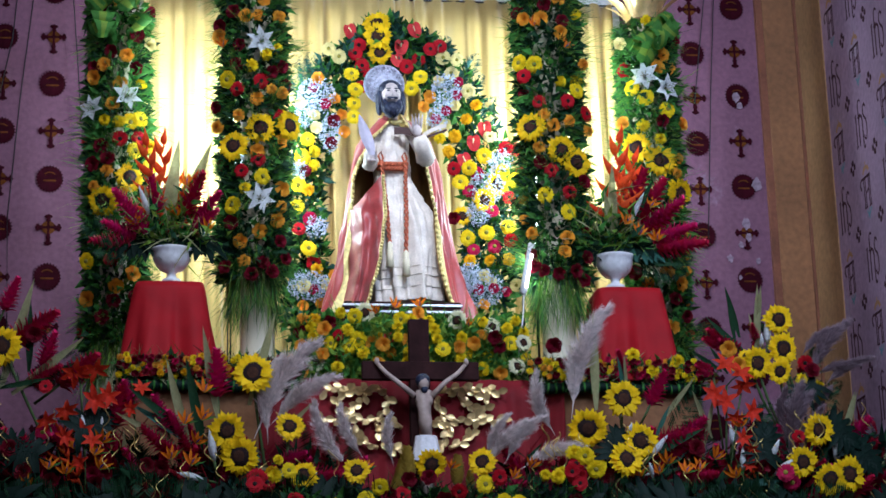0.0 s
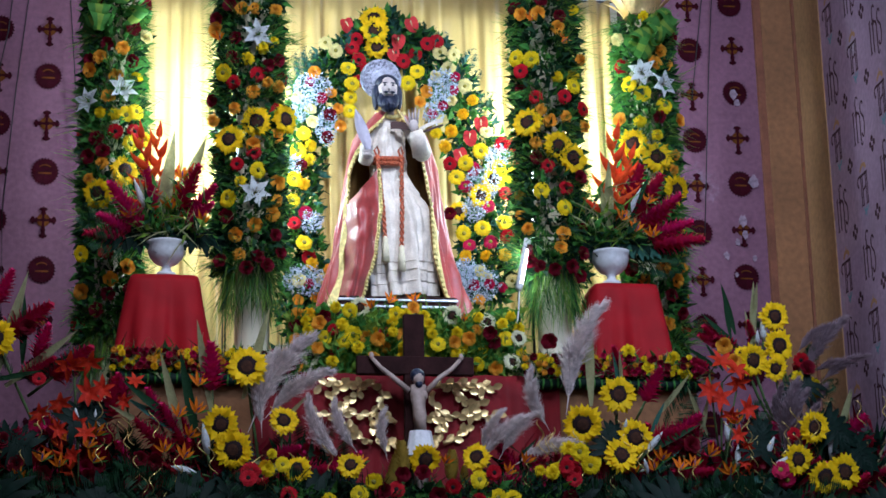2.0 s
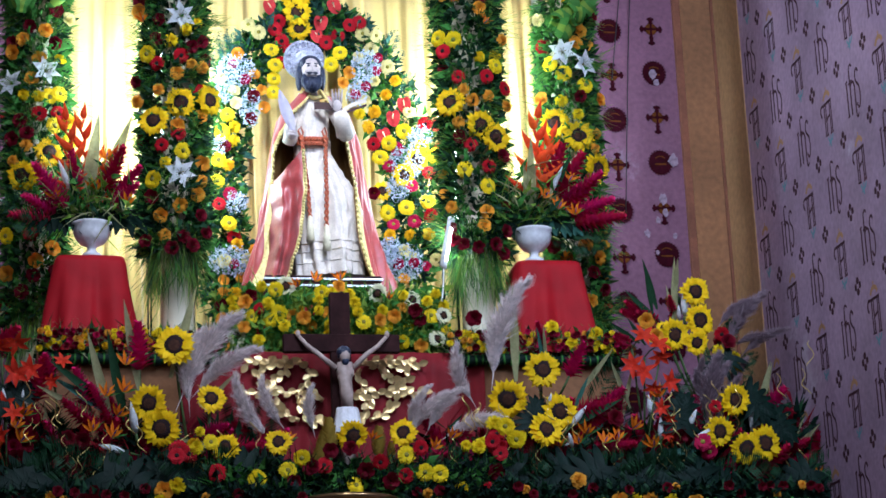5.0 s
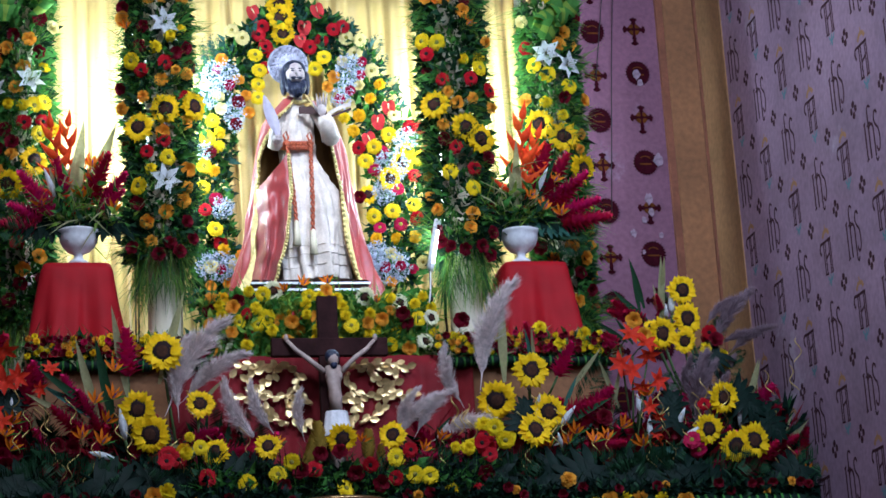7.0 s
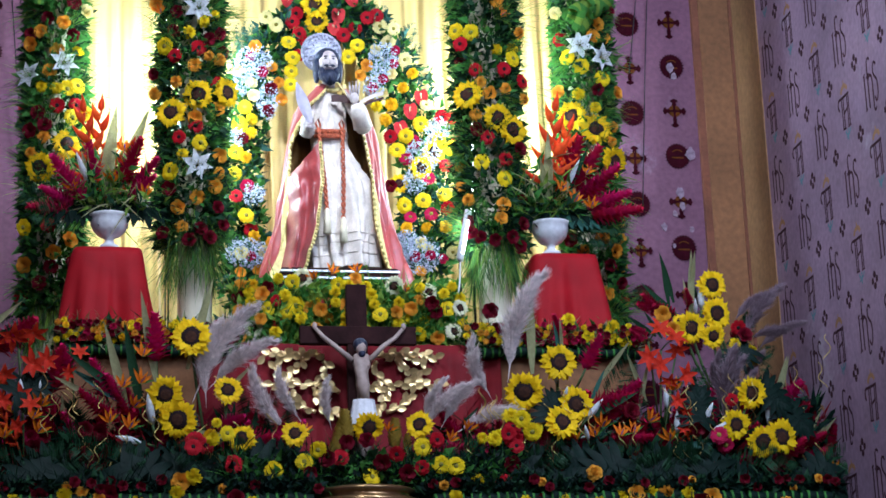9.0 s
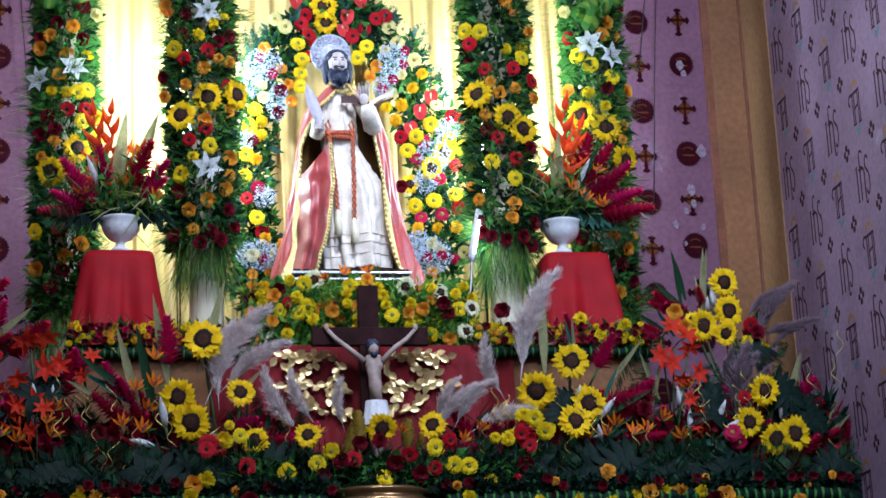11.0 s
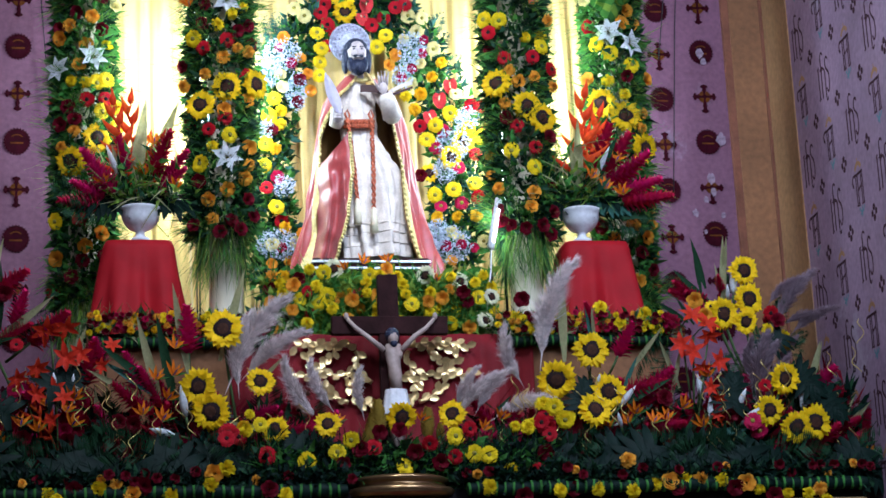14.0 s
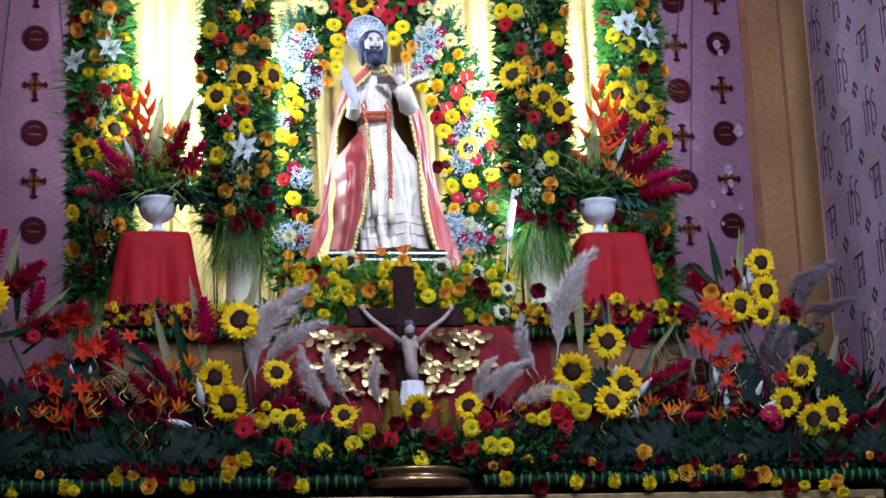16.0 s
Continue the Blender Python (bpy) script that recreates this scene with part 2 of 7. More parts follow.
F = {
    "sun": petal_mat("sunflower_petal", (0.92, 0.62, 0.003)),
    "sun_white": petal_mat("cream_sunflower_petal", (0.80, 0.78, 0.52)),
    "red": petal_mat("red_petal", (0.46, 0.007, 0.008)),
    "dark_red": petal_mat("dark_red_petal", (0.16, 0.004, 0.012)),
    "pink_red": petal_mat("magenta_red_petal", (0.46, 0.008, 0.055)),
    "yellow": petal_mat("yellow_petal", (0.86, 0.66, 0.006)),
    "cream": petal_mat("cream_petal", (0.80, 0.70, 0.30)),
    "orange": petal_mat("orange_rose_petal", (0.84, 0.40, 0.035)),
    "marigold": petal_mat("marigold_petal", (0.84, 0.50, 0.006)),
    "white": petal_mat("white_petal", (0.84, 0.86, 0.88), through_light=0.4),
    "anthurium": petal_mat("pink_red_spathe", (0.60, 0.045, 0.07)),
    "helic": petal_mat("scarlet_bract", (0.58, 0.022, 0.012)),
    "helic_orange": petal_mat("orange_red_bract", (0.70, 0.075, 0.014), through_light=0.35),
    "strel": petal_mat("bright_orange_petal", (0.72, 0.17, 0.008)),
    "magenta": petal_mat("magenta_bract", (0.58, 0.010, 0.12)),
    "disc": material("dark_seed_disc", (0.016, 0.006, 0.005), 0.9, vary=0.3, scale=80, bump=0.8, bump_scale=220),
    "disc_mid": material("brown_seed_disc", (0.055, 0.018, 0.008), 0.9, vary=0.3, scale=80, bump=0.8, bump_scale=220),
    "olive": material("olive_flower_centre", (0.24, 0.20, 0.03), 0.9, bump=0.6),
    "blue": petal_mat("violet_tongue", (0.06, 0.05, 0.25)),
    "green": petal_mat("mid_green_leaf", (0.070, 0.22, 0.042), through_light=0.35),
    "dark_green": petal_mat("dark_green_leaf", (0.015, 0.048, 0.020), through_light=0.12),
    # leaf green taken near black, with the shade low among leaves in it
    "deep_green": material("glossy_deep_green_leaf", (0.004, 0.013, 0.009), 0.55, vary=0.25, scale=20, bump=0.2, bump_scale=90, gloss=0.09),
    "blue_green": petal_mat("blue_green_leaf", (0.035, 0.105, 0.080), through_light=0.15),
    "lime": petal_mat("lime_green_leaf", (0.20, 0.32, 0.045), through_light=0.25),
    "olive_leaf": petal_mat("olive_blade_leaf", (0.36, 0.36, 0.18), through_light=0.45),
    "plume": material("mauve_grey_plume", (0.78, 0.68, 0.66), 0.9, vary=0.15, scale=30, bump=0.0, through_light=0.3),
    # a darker mauve of its own, with far-right shade mixed into the colour
    "plume_shaded": material("dark_mauve_plume", (0.26, 0.18, 0.21), 0.9, vary=0.15, scale=30, bump=0.0, through_light=0.2),
    "breath": petal_mat("white_tiny_bloom", (0.54, 0.61, 0.74)),
    "spadix": material("cream_spadix", (0.75, 0.62, 0.35), 0.6),
    "stem": material("green_stem", (0.06, 0.10, 0.03), 0.6),
    "gold_wire": material("gold_curled_ribbon", (0.75, 0.55, 0.18), 0.3, metal=0.8),
    "cone": material("yellow_beehive_bract", (0.50, 0.33, 0.05), 0.6, bump=0.4),
}


# ---- flower meshes, each facing +Z at its own origin ----
def petal(bm, length, width, m, start=0.0, cup=0.0, droop=0.0, segs=3, mat=0, shape=(0.55, 1.0, 0.85, 0.0), keel=0.12, root=None):
    """A petal or leaf along +Y, from start to length, cupped upwards across and bent by droop along."""
    rows = []
    for i in range(segs + 1):
        t = i / segs
        k = t * (len(shape) - 1)
        a = min(int(k), len(shape) - 2)
        w = width * 0.5 * (shape[a] + (shape[a + 1] - shape[a]) * (k - a))
        y = start + (length - start) * t
        z = cup * length * t - droop * length * t * t
        if w < 1e-5:
            rows.append([bm.verts.new(m @ Vector((0, y, z)))])
        else:
            rows.append([bm.verts.new(m @ Vector((-w, y, z + keel * w * 2))), bm.verts.new(m @ Vector((0, y, z))), bm.verts.new(m @ Vector((w, y, z + keel * w * 2)))])
    if root is not None:
        rows.insert(0, [root])
    for a, b in zip(rows, rows[1:]):
        if len(a) == 3 and len(b) == 3:
            q = [(a[0], a[1], b[1], b[0]), (a[1], a[2], b[2], b[1])]
        elif len(a) == 3:
            q = [(a[0], a[1], b[0]), (a[1], a[2], b[0])]
        else:
            q = [(a[0], b[1], b[0]), (a[0], b[2], b[1])]
        for f in q:
            bm.faces.new(f).material_index = mat


def turn(a, tilt=0.0, z=0.0, r=0.0):
    """About the flower's axis by a, then the petal raised by tilt (radians)."""
    return Matrix.Translation((0, 0, z)) @ Matrix.Rotation(a, 4, "Z") @ Matrix.Translation((0, r, 0)) @ Matrix.Rotation(tilt, 4, "X")


def to_mesh(name, bm, mats):
    me = bpy.data.meshes.new(name)
    bm.to_mesh(me)
    bm.free()
    for x in mats:
        me.materials.append(x)
    me.shade_smooth()
    return me


def dome(name, r, h, mats, steps=14, lift=0.0):
    bm = bmesh.new()
    prof = [(r * math.cos(a), h * math.sin(a)) for a in (0.0, 0.35, 0.75, 1.1, 1.4)]
    lathe(bm, [(r * 0.9, -h * 0.6)] + prof, steps, Matrix.Translation((0, 0, lift)))
    for f in bm.faces:
        c = f.calc_center_median()
        f.material_index = 1 if len(mats) > 1 and math.hypot(c.x, c.y) < r * 0.52 else 0
    return to_mesh(name, bm, mats)


def make_sunflower(rng, mat, r=0.085):
    bm = bmesh.new()
    hub = bm.verts.new((0, 0, -0.004))
    for ring, n in ((0, 23), (1, 19)):
        for i in range(n):
            a = 2 * math.pi * (i + 0.5 * ring + rng.uniform(-0.25, 0.25)) / n
            petal(bm, r * rng.uniform(0.86, 1.06) * (1 - 0.06 * ring), r * 0.31, turn(a, rng.uniform(-0.08, 0.18) + 0.14 * ring, 0.003 * ring), r * 0.42, 0.05, rng.uniform(0.0, 0.22), 3, 0, (0.6, 1.0, 0.75, 0.0), root=hub)
    for i in range(9):
        petal(bm, r * 0.7, r * 0.3, turn(i * 0.7, -0.25, -0.008), r * 0.2, 0, 0.1, 2, 1, (1, 0.8, 0), root=hub)
    return to_mesh("sunflower", bm, [mat, F["green"]]), dome("seed_disc", r * 0.58, r * 0.22, [F["disc"], F["disc_mid"]])


def make_gerbera(rng, mat, r=0.044, eye="olive", eye_r=0.24):
    bm = bmesh.new()
    hub = bm.verts.new((0, 0, 0))
    for ring, n in ((0, 17), (1, 15), (2, 11)):
        for i in range(n):
            a = 2 * math.pi * (i + 0.5 * ring + rng.uniform(-0.2, 0.2)) / n
            petal(bm, r * (1 - 0.16 * ring) * rng.uniform(0.94, 1.03), r * 0.40, turn(a, 0.03 + 0.10 * ring, 0.0025 * ring), r * 0.15, 0.06, rng.uniform(0.0, 0.15), 3, 0, (0.45, 0.9, 1.0, 0.6), root=hub)
    return to_mesh("gerbera", bm, [mat]), dome("flower_eye", r * eye_r * 1.15, r * 0.16, [F[eye]], 10, r * 0.16)


def make_rose(rng, mat, r=0.033):
    bm = bmesh.new()
    hub = bm.verts.new((0, 0, 0))
    for ring, (n, tilt, rad, ln) in enumerate(((3, 1.45, 0.10, 0.75), (4, 1.25, 0.22, 0.85), (5, 1.0, 0.34, 0.85), (6, 0.7, 0.42, 0.8))):
        for i in range(n):
            a = 2 * math.pi * (i + rng.random() * 0.5) / n + ring
            petal(bm, r * ln, r * (0.75 + 0.14 * ring), turn(a, tilt, 0, r * rad), 0, 0, 0.25, 3, 0, (0.6, 1.0, 1.0, 0.55), 0.2, hub)
    for i in range(4):
        petal(bm, r * 1.0, r * 0.3, turn(i * 1.6, 0.25, -0.004), 0, 0, 0.1, 2, 1, (1, 0.7, 0), root=hub)
    return to_mesh("rose", bm, [mat, F["green"]]), None


def make_marigold(rng, mat, r=0.038):
    bm = bmesh.new()
    hub = bm.verts.new((0, 0, 0))
    for ring in range(6):
        n = 17 - 2 * ring
        for i in range(n):
            a = 2 * math.pi * (i + rng.random()) / n
            petal(bm, r * (1.0 - 0.11 * ring) * rng.uniform(0.85, 1.05), r * 0.36, turn(a, 0.0 + 0.24 * ring, 0.002 * ring), r * 0.1, 0.0, rng.uniform(-0.1, 0.2), 2, 0, (0.5, 1.0, 0.8), rng.uniform(-0.3, 0.3), hub)
    return to_mesh("marigold", bm, [mat]), None


def make_lily(rng, mat, r=0.085):
    bm = bmesh.new()
    hub = bm.verts.new((0, 0, -0.004))
    for i in range(6):
        petal(bm, r, r * (0.62 if i % 2 else 0.48), turn(i * math.pi / 3 + rng.uniform(-0.1, 0.1), 0.55), 0.0, 0.1, 0.40 + rng.uniform(-0.1, 0.15), 5, 0, (0.25, 0.8, 1.0, 0.8, 0.4, 0.0), 0.16, hub)
    for i in range(6):
        tube(bm, [(0, 0, 0), (0.012 * math.cos(i * 1.05), 0.012 * math.sin(i * 1.05), r * 0.35), (0.022 * math.cos(i * 1.05), 0.022 * math.sin(i * 1.05), r * 0.5)], 0.0012, 4, 1)
    return to_mesh("lily", bm, [mat, F["olive"]]), None


def make_anthurium(rng, mat, r=0.05):
    bm = bmesh.new()
    n = 18
    mid = bm.verts.new((0, 0, 0))
    rim = []
    for i in range(n):
        a = 2 * math.pi * i / n
        k = 1 - 0.45 * math.exp(-(((a - math.pi / 2 + math.pi) % (2 * math.pi) - math.pi) / 0.5) ** 2)
        y = math.sin(a) * r * k * (0.95 if math.sin(a) > 0 else 1.35)
        rim.append(bm.verts.new((math.cos(a) * r * 0.85 * k, y - 0.01, 0.006 * math.cos(2 * a) + 0.006)))
    for i in range(n):
        bm.faces.new((mid, rim[i], rim[(i + 1) % n]))
    b2 = bmesh.new()
    tube(b2, [(0, 0, 0), (0, -0.01, 0.02), (0, -0.03, 0.038)], 0.0045, 7, 0, 0.002)
    return to_mesh("anthurium", bm, [mat]), to_mesh("spadix", b2, [F["spadix"]])


def make_strelitzia(rng, mat, r=0.1):
    bm = bmesh.new()
    side = Matrix.Rotation(-math.pi / 2, 4, "X")
    petal(bm, r * 0.95, r * 0.16, Matrix.Rotation(-1.2, 4, "Z"), 0, 0, 0.1, 3, 2, (0.8, 1.0, 0.6, 0.0), 0.5)
    for i in range(4):
        petal(bm, r * rng.uniform(0.75, 1.0), r * 0.22, Matrix.Rotation(-0.85 + i * 0.5 + rng.uniform(-0.1, 0.1), 4, "Z") @ Matrix.Rotation(rng.uniform(0, 0.5), 4, "X"), 0, 0.0, 0.1, 3, 0, (0.3, 1.0, 0.8, 0.0), 0.3)
    petal(bm, r * 0.6, r * 0.10, Matrix.Rotation(-0.4, 4, "Z") @ Matrix.Rotation(0.4, 4, "X"), 0, 0.0, 0.0, 2, 1, (0.6, 1.0, 0.0), 0.3)
    return to_mesh("strelitzia", bm, [mat, F["blue"], F["green"]]), None


# stemmed blooms and leaves stand along +Z, one metre long
def make_ginger(rng, mat):
    bm = bmesh.new()
    tube(bm, [(0, 0, 0), (0.006, 0, 0.25), (0, 0, 0.5)], 0.018, 6, 1)
    for i in range(64):
        t = i / 64
        w = 0.10 * math.sin(math.pi * min(1, 0.25 + 0.75 * t)) + 0.012
        petal(bm, 0.15 * (1 - 0.45 * t), 0.11 * (1 - 0.4 * t), Matrix.Translation((0, 0, 0.36 + 0.58 * t)) @ Matrix.Rotation(i * 2.4, 4, "Z") @ Matrix.Translation((0, w * 0.45, 0)) @ Matrix.Rotation(0.80 + 0.5 * t, 4, "X"), 0, 0, 0.35, 3, 0, (0.8, 1.0, 0.9, 0.3), 0.25)
    return to_mesh("ginger_flower", bm, [mat, F["stem"]])


def make_heliconia(rng, mat):
    """Boat-shaped bracts in two ranks on a zigzag stalk."""
    bm = bmesh.new()
    tube(bm, [(0, 0, 0), (0.01, 0, 0.3)] + [(0.018 * (-1) ** i, 0, 0.36 + 0.085 * i) for i in range(7)], 0.020, 6, 0, 0.012)
    for i in range(8):
        s = 1 if i % 2 else -1
        z = 0.27 + 0.088 * i
        ln = 0.27 - 0.022 * i
        for side in (-1, 1):
            q = Matrix.Translation((0, 0, z)) @ Matrix.Rotation(rng.uniform(-0.2, 0.2), 4, "Z") @ Matrix.Rotation(s * (1.35 - 0.06 * i), 4, "Y")
            rows = []
            for k in range(6):
                t = k / 5
                w = 0.055 * (0.55, 1.0, 0.95, 0.7, 0.4, 0.02)[k]
                bend = -s * 0.10 * t * t
                rows.append([bm.verts.new(q @ Vector((bend + s * w * 0.55, 0.0, ln * t))), bm.verts.new(q @ Vector((bend, side * w * 0.62, ln * t))), bm.verts.new(q @ Vector((bend - s * w * 0.75, side * w * 0.20, ln * t)))])
            for a, b in zip(rows, rows[1:]):
                for k in range(2):
                    bm.faces.new((a[k], a[k + 1], b[k + 1], b[k]))
    return to_mesh("heliconia", bm, [mat, F["stem"]])


def make_blade(rng, mat):
    bm = bmesh.new()
    petal(bm, 1.0, 0.13, Matrix.Rotation(math.pi / 2, 4, "X"), 0, 0.0, rng.uniform(-0.12, 0.12), 7, 0, (0.35, 0.7, 1.0, 1.0, 0.8, 0.45, 0.0), 0.18)
    return to_mesh("blade_leaf", bm, [mat])


def make_bud(rng, mat):
    bm = bmesh.new()
    tube(bm, [(0, 0, 0), (0, 0, 0.55)], 0.02, 5, 1)
    lathe(bm, [(0.018, 0.42), (0.045, 0.55), (0.055, 0.68), (0.035, 0.86), (0.004, 1.0)], 8)
    return to_mesh("lily_bud", bm, [mat, F["stem"]])


def make_star(rng, mat):
    """Open scarlet lilies, six pointed petals each, on one branching stalk."""
    bm = bmesh.new()
    tube(bm, [(0, 0, 0), (0, 0, 0.3), (0, 0, 0.45), (0, 0, 0.6), (0, 0, 0.8)], 0.012, 5, 1)
    for node in range(2):
        c = Vector((rng.uniform(-0.14, 0.14), rng.uniform(-0.12, -0.04), 0.62 + 0.30 * node))
        tube(bm, [(0, 0, c.z - 0.12), (c.x * 0.5, c.y * 0.3, c.z - 0.05), c], 0.008, 5, 1)
        head = Matrix.Translation(c) @ Euler((math.pi / 2 + rng.uniform(-0.7, 0.5), 0, rng.uniform(-0.8, 0.8))).to_matrix().to_4x4()
        hub = bm.verts.new(c)
        for k in range(6):
            petal(bm, rng.uniform(0.13, 0.18), 0.066, head @ turn(k * math.pi / 3 + rng.uniform(-0.2, 0.2), 0.55), 0, 0, rng.uniform(0.2, 0.55), 4, 0, (0.3, 0.9, 1.0, 0.65, 0.0), 0.22, hub)
    return to_mesh("scarlet_flower", bm, [mat, F["stem"]])


def make_cone(rng, mat):
    bm = bmesh.new()
    tube(bm, [(0, 0, 0), (0, 0, 0.35)], 0.03, 6, 1)
    for i in range(70):
        t = i / 70
        w = 0.15 * math.sin(math.pi * (0.22 + 0.72 * t)) + 0.02
        petal(bm, 0.10, 0.12, Matrix.Translation((0, 0, 0.32 + 0.62 * t)) @ Matrix.Rotation(i * 2.4, 4, "Z") @ Matrix.Translation((0, w * 0.75, 0)) @ Matrix.Rotation(0.7, 4, "X"), 0, 0, -0.3, 2, 0, (1.0, 1.0, 0.3), 0.25)
    return to_mesh("beehive_ginger", bm, [mat, F["stem"]])


def strands(name, roots, tips, width, sag, mats, rng, index=None):
    """Many thin bent blades as one mesh, from arrays of roots and tips."""
    roots, tips = np.asarray(roots, float), np.asarray(tips, float)
    n = len(roots)
    d = tips - roots
    ln = np.linalg.norm(d, axis=1, keepdims=True) + 1e-9
    side = np.cross(d, rng.normal(size=(n, 3)))
    side /= np.linalg.norm(side, axis=1, keepdims=True) + 1e-9
    w = np.asarray(width).reshape(-1, 1) * side * 0.5
    mid = roots + d * 0.5 + np.array((0, 0, 1.0)) * ln * sag
    co = np.stack([roots, mid + w, mid - w, tips], 1).reshape(-1, 3)
    k = np.arange(n)[:, None] * 4
    faces = np.concatenate([k + (0, 1, 2), k + (1, 3, 2)], 1).reshape(-1, 3)
    me = bpy.data.meshes.new(name)
    me.from_pydata(co.tolist(), [], faces.tolist())
    for x in mats:
        me.materials.append(x)
    if len(mats) > 1:
        idx = np.repeat(rng.integers(0, len(mats), n) if index is None else index, 2)
        me.polygons.foreach_set("material_index", idx.astype(np.int32))
    me.update()
    return me


def leaves(name, at, out, length, width, mats, rng):
    """Many folded leaves as one mesh: each of four faces, from arrays of roots and directions."""
    at, out = np.asarray(at, float), np.asarray(out, float)
    n = len(at)
    d = out / (np.linalg.norm(out, axis=1, keepdims=True) + 1e-9)
    side = np.cross(d, rng.normal(size=(n, 3)))
    side /= np.linalg.norm(side, axis=1, keepdims=True) + 1e-9
    up = np.cross(side, d)
    ln = (length * rng.uniform(0.6, 1.25, n))[:, None]
    w = ln * (width / length) * 0.5
    p0 = at
    p1 = at + d * ln * 0.45 + up * ln * 0.05
    p2 = at + d * ln - up * ln * 0.15
    a = at + d * ln * 0.40 + side * w + up * w * 0.5
    b = at + d * ln * 0.40 - side * w + up * w * 0.5
    co = np.stack([p0, p1, p2, a, b], 1).reshape(-1, 3)
    k = np.arange(n)[:, None] * 5
    faces = np.concatenate([k + (0, 1, 3), k + (1, 2, 3), k + (0, 4, 1), k + (1, 4, 2)], 1).reshape(-1, 3)
    me = bpy.data.meshes.new(name)
    me.from_pydata(co.tolist(), [], faces.tolist())
    for x in mats:
        me.materials.append(x)
    me.polygons.foreach_set("material_index", np.repeat(rng.integers(0, len(mats), n), 4).astype(np.int32))
    me.update()
    return me


def make_plume(rng, seed, mat="plume"):
    """A nodding pampas plume on a stalk: soft tufts that open in the middle and close at the tip."""
    g = np.random.default_rng(seed)
    n, tufts = 2400, 80
    tuft = g.integers(0, tufts, n)
    t = np.clip((tuft + g.random(n)) / tufts, 0, 1)
    roots = np.stack([0.09 * t ** 2.5, 0 * t, 0.14 + 0.70 * t], 1)
    a = g.uniform(0, 2 * np.pi, tufts)[tuft] + g.normal(size=n) * 0.6
    reach = g.uniform(0.55, 1.1, tufts)[tuft]
    spread = 0.085 * np.sin(np.pi * (0.10 + 0.80 * t)) * reach * g.uniform(0.3, 1.2, n)
    tips = roots + np.stack([np.cos(a) * spread + 0.05 * t * t, np.sin(a) * spread, 0.12 + 0.08 * g.random(n) - 0.05 * t], 1)
    stalk = np.linspace(0, 1, 9)
    roots = np.concatenate([roots, np.stack([0 * stalk, 0.004 * np.cos(9 * stalk), 0 * stalk], 1)])
    tips = np.concatenate([tips, np.stack([0.01 + 0 * stalk, 0.004 * np.cos(9 * stalk), 0.42 + 0.1 * stalk], 1)])
    width = np.concatenate([np.full(n, 0.0040), np.full(9, 0.008)])
    return strands("plume", roots, tips, width, -0.03, [F[mat]], g)


def make_palm(seed, mat, n=26):
    """A feather leaf along +Z: a rib with leaflets on both sides."""
    g = np.random.default_rng(seed)
    t = np.repeat(np.linspace(0.1, 1.0, n), 2)
    s = np.tile([1.0, -1.0], n)
    roots = np.stack([0 * t, 0.12 * t * t, t * 0.9], 1)
    ln = 0.30 * np.sin(np.pi * (0.15 + 0.8 * t))
    tips = roots + np.stack([s * ln * 0.85, -0.05 + 0 * t, ln * 0.55], 1)
    return strands("palm_leaf", roots, tips, 0.028, 0.02, [mat], g)


def make_monstera(seed, mat, r=0.16):
    """A broad split leaf, facing +Z: lobes off a midrib, stalk at the origin, tip along +Y."""
    g = np.random.default_rng(seed)
    bm = bmesh.new()
    for s in (1, -1):
        for i in range(7):
            t = i / 6
            reach = r * (0.62 + 0.30 * math.sin(math.pi * (0.15 + 0.6 * t)) - 0.32 * t) * g.uniform(0.93, 1.05)
            a = 2.15 - 1.75 * t
            root = Matrix.Translation((0, r * (0.10 + 0.85 * t), 0.02 * r)) @ Matrix.Rotation(-s * a, 4, "Z")
            petal(bm, reach, r * 0.235, root, -r * 0.02, 0.10, 0.28 + g.uniform(-0.05, 0.1), 5, 0, (0.9, 1.0, 1.0, 0.85, 0.55, 0.12), 0.10)
    tube(bm, [(0, -0.35 * r, -0.10 * r), (0, 0.1 * r, 0.0), (0, 0.6 * r, 0.03 * r), (0, 1.0 * r, 0.0)], 0.028 * r, 5, 0, 0.01 * r)
    return to_mesh("split_leaf", bm, [mat])


RNG = random.Random(7)
MAKERS = {
    "S": (make_sunflower, "sun", 0.085, {}), "W": (make_sunflower, "sun_white", 0.072, {}),
    "G": (make_gerbera, "red", 0.044, {"eye": "disc"}), "Y": (make_gerbera, "yellow", 0.044, {"eye": "olive"}),
    "K": (make_gerbera, "cream", 0.040, {"eye": "olive"}), "M": (make_gerbera, "pink_red", 0.040, {"eye": "olive"}),
    "R": (make_rose, "orange", 0.034, {}), "D": (make_rose, "dark_red", 0.032, {}), "E": (make_rose, "pink_red", 0.030, {}),
    "P": (make_rose, "cream", 0.033, {}), "C": (make_marigold, "marigold", 0.037, {}), "O": (make_marigold, "orange", 0.034, {}),
    "N": (make_marigold, "yellow", 0.034, {}),
    "L": (make_lily, "white", 0.080, {}), "A": (make_anthurium, "anthurium", 0.043, {}), "B": (make_strelitzia, "strel", 0.085, {}),
}
KEEP = {}


def bloom_mesh(kind):
    if kind not in KEEP:
        fn, mat, r, kw = MAKERS[kind]
        KEEP[kind] = [fn(RNG, F[mat], r, **kw) for _ in range(3)]
    return RNG.choice(KEEP[kind])


def facing(d, spin):
    return Vector(d).to_track_quat("Z", "Y").to_matrix().to_4x4() @ Matrix.Rotation(spin, 4, "Z")


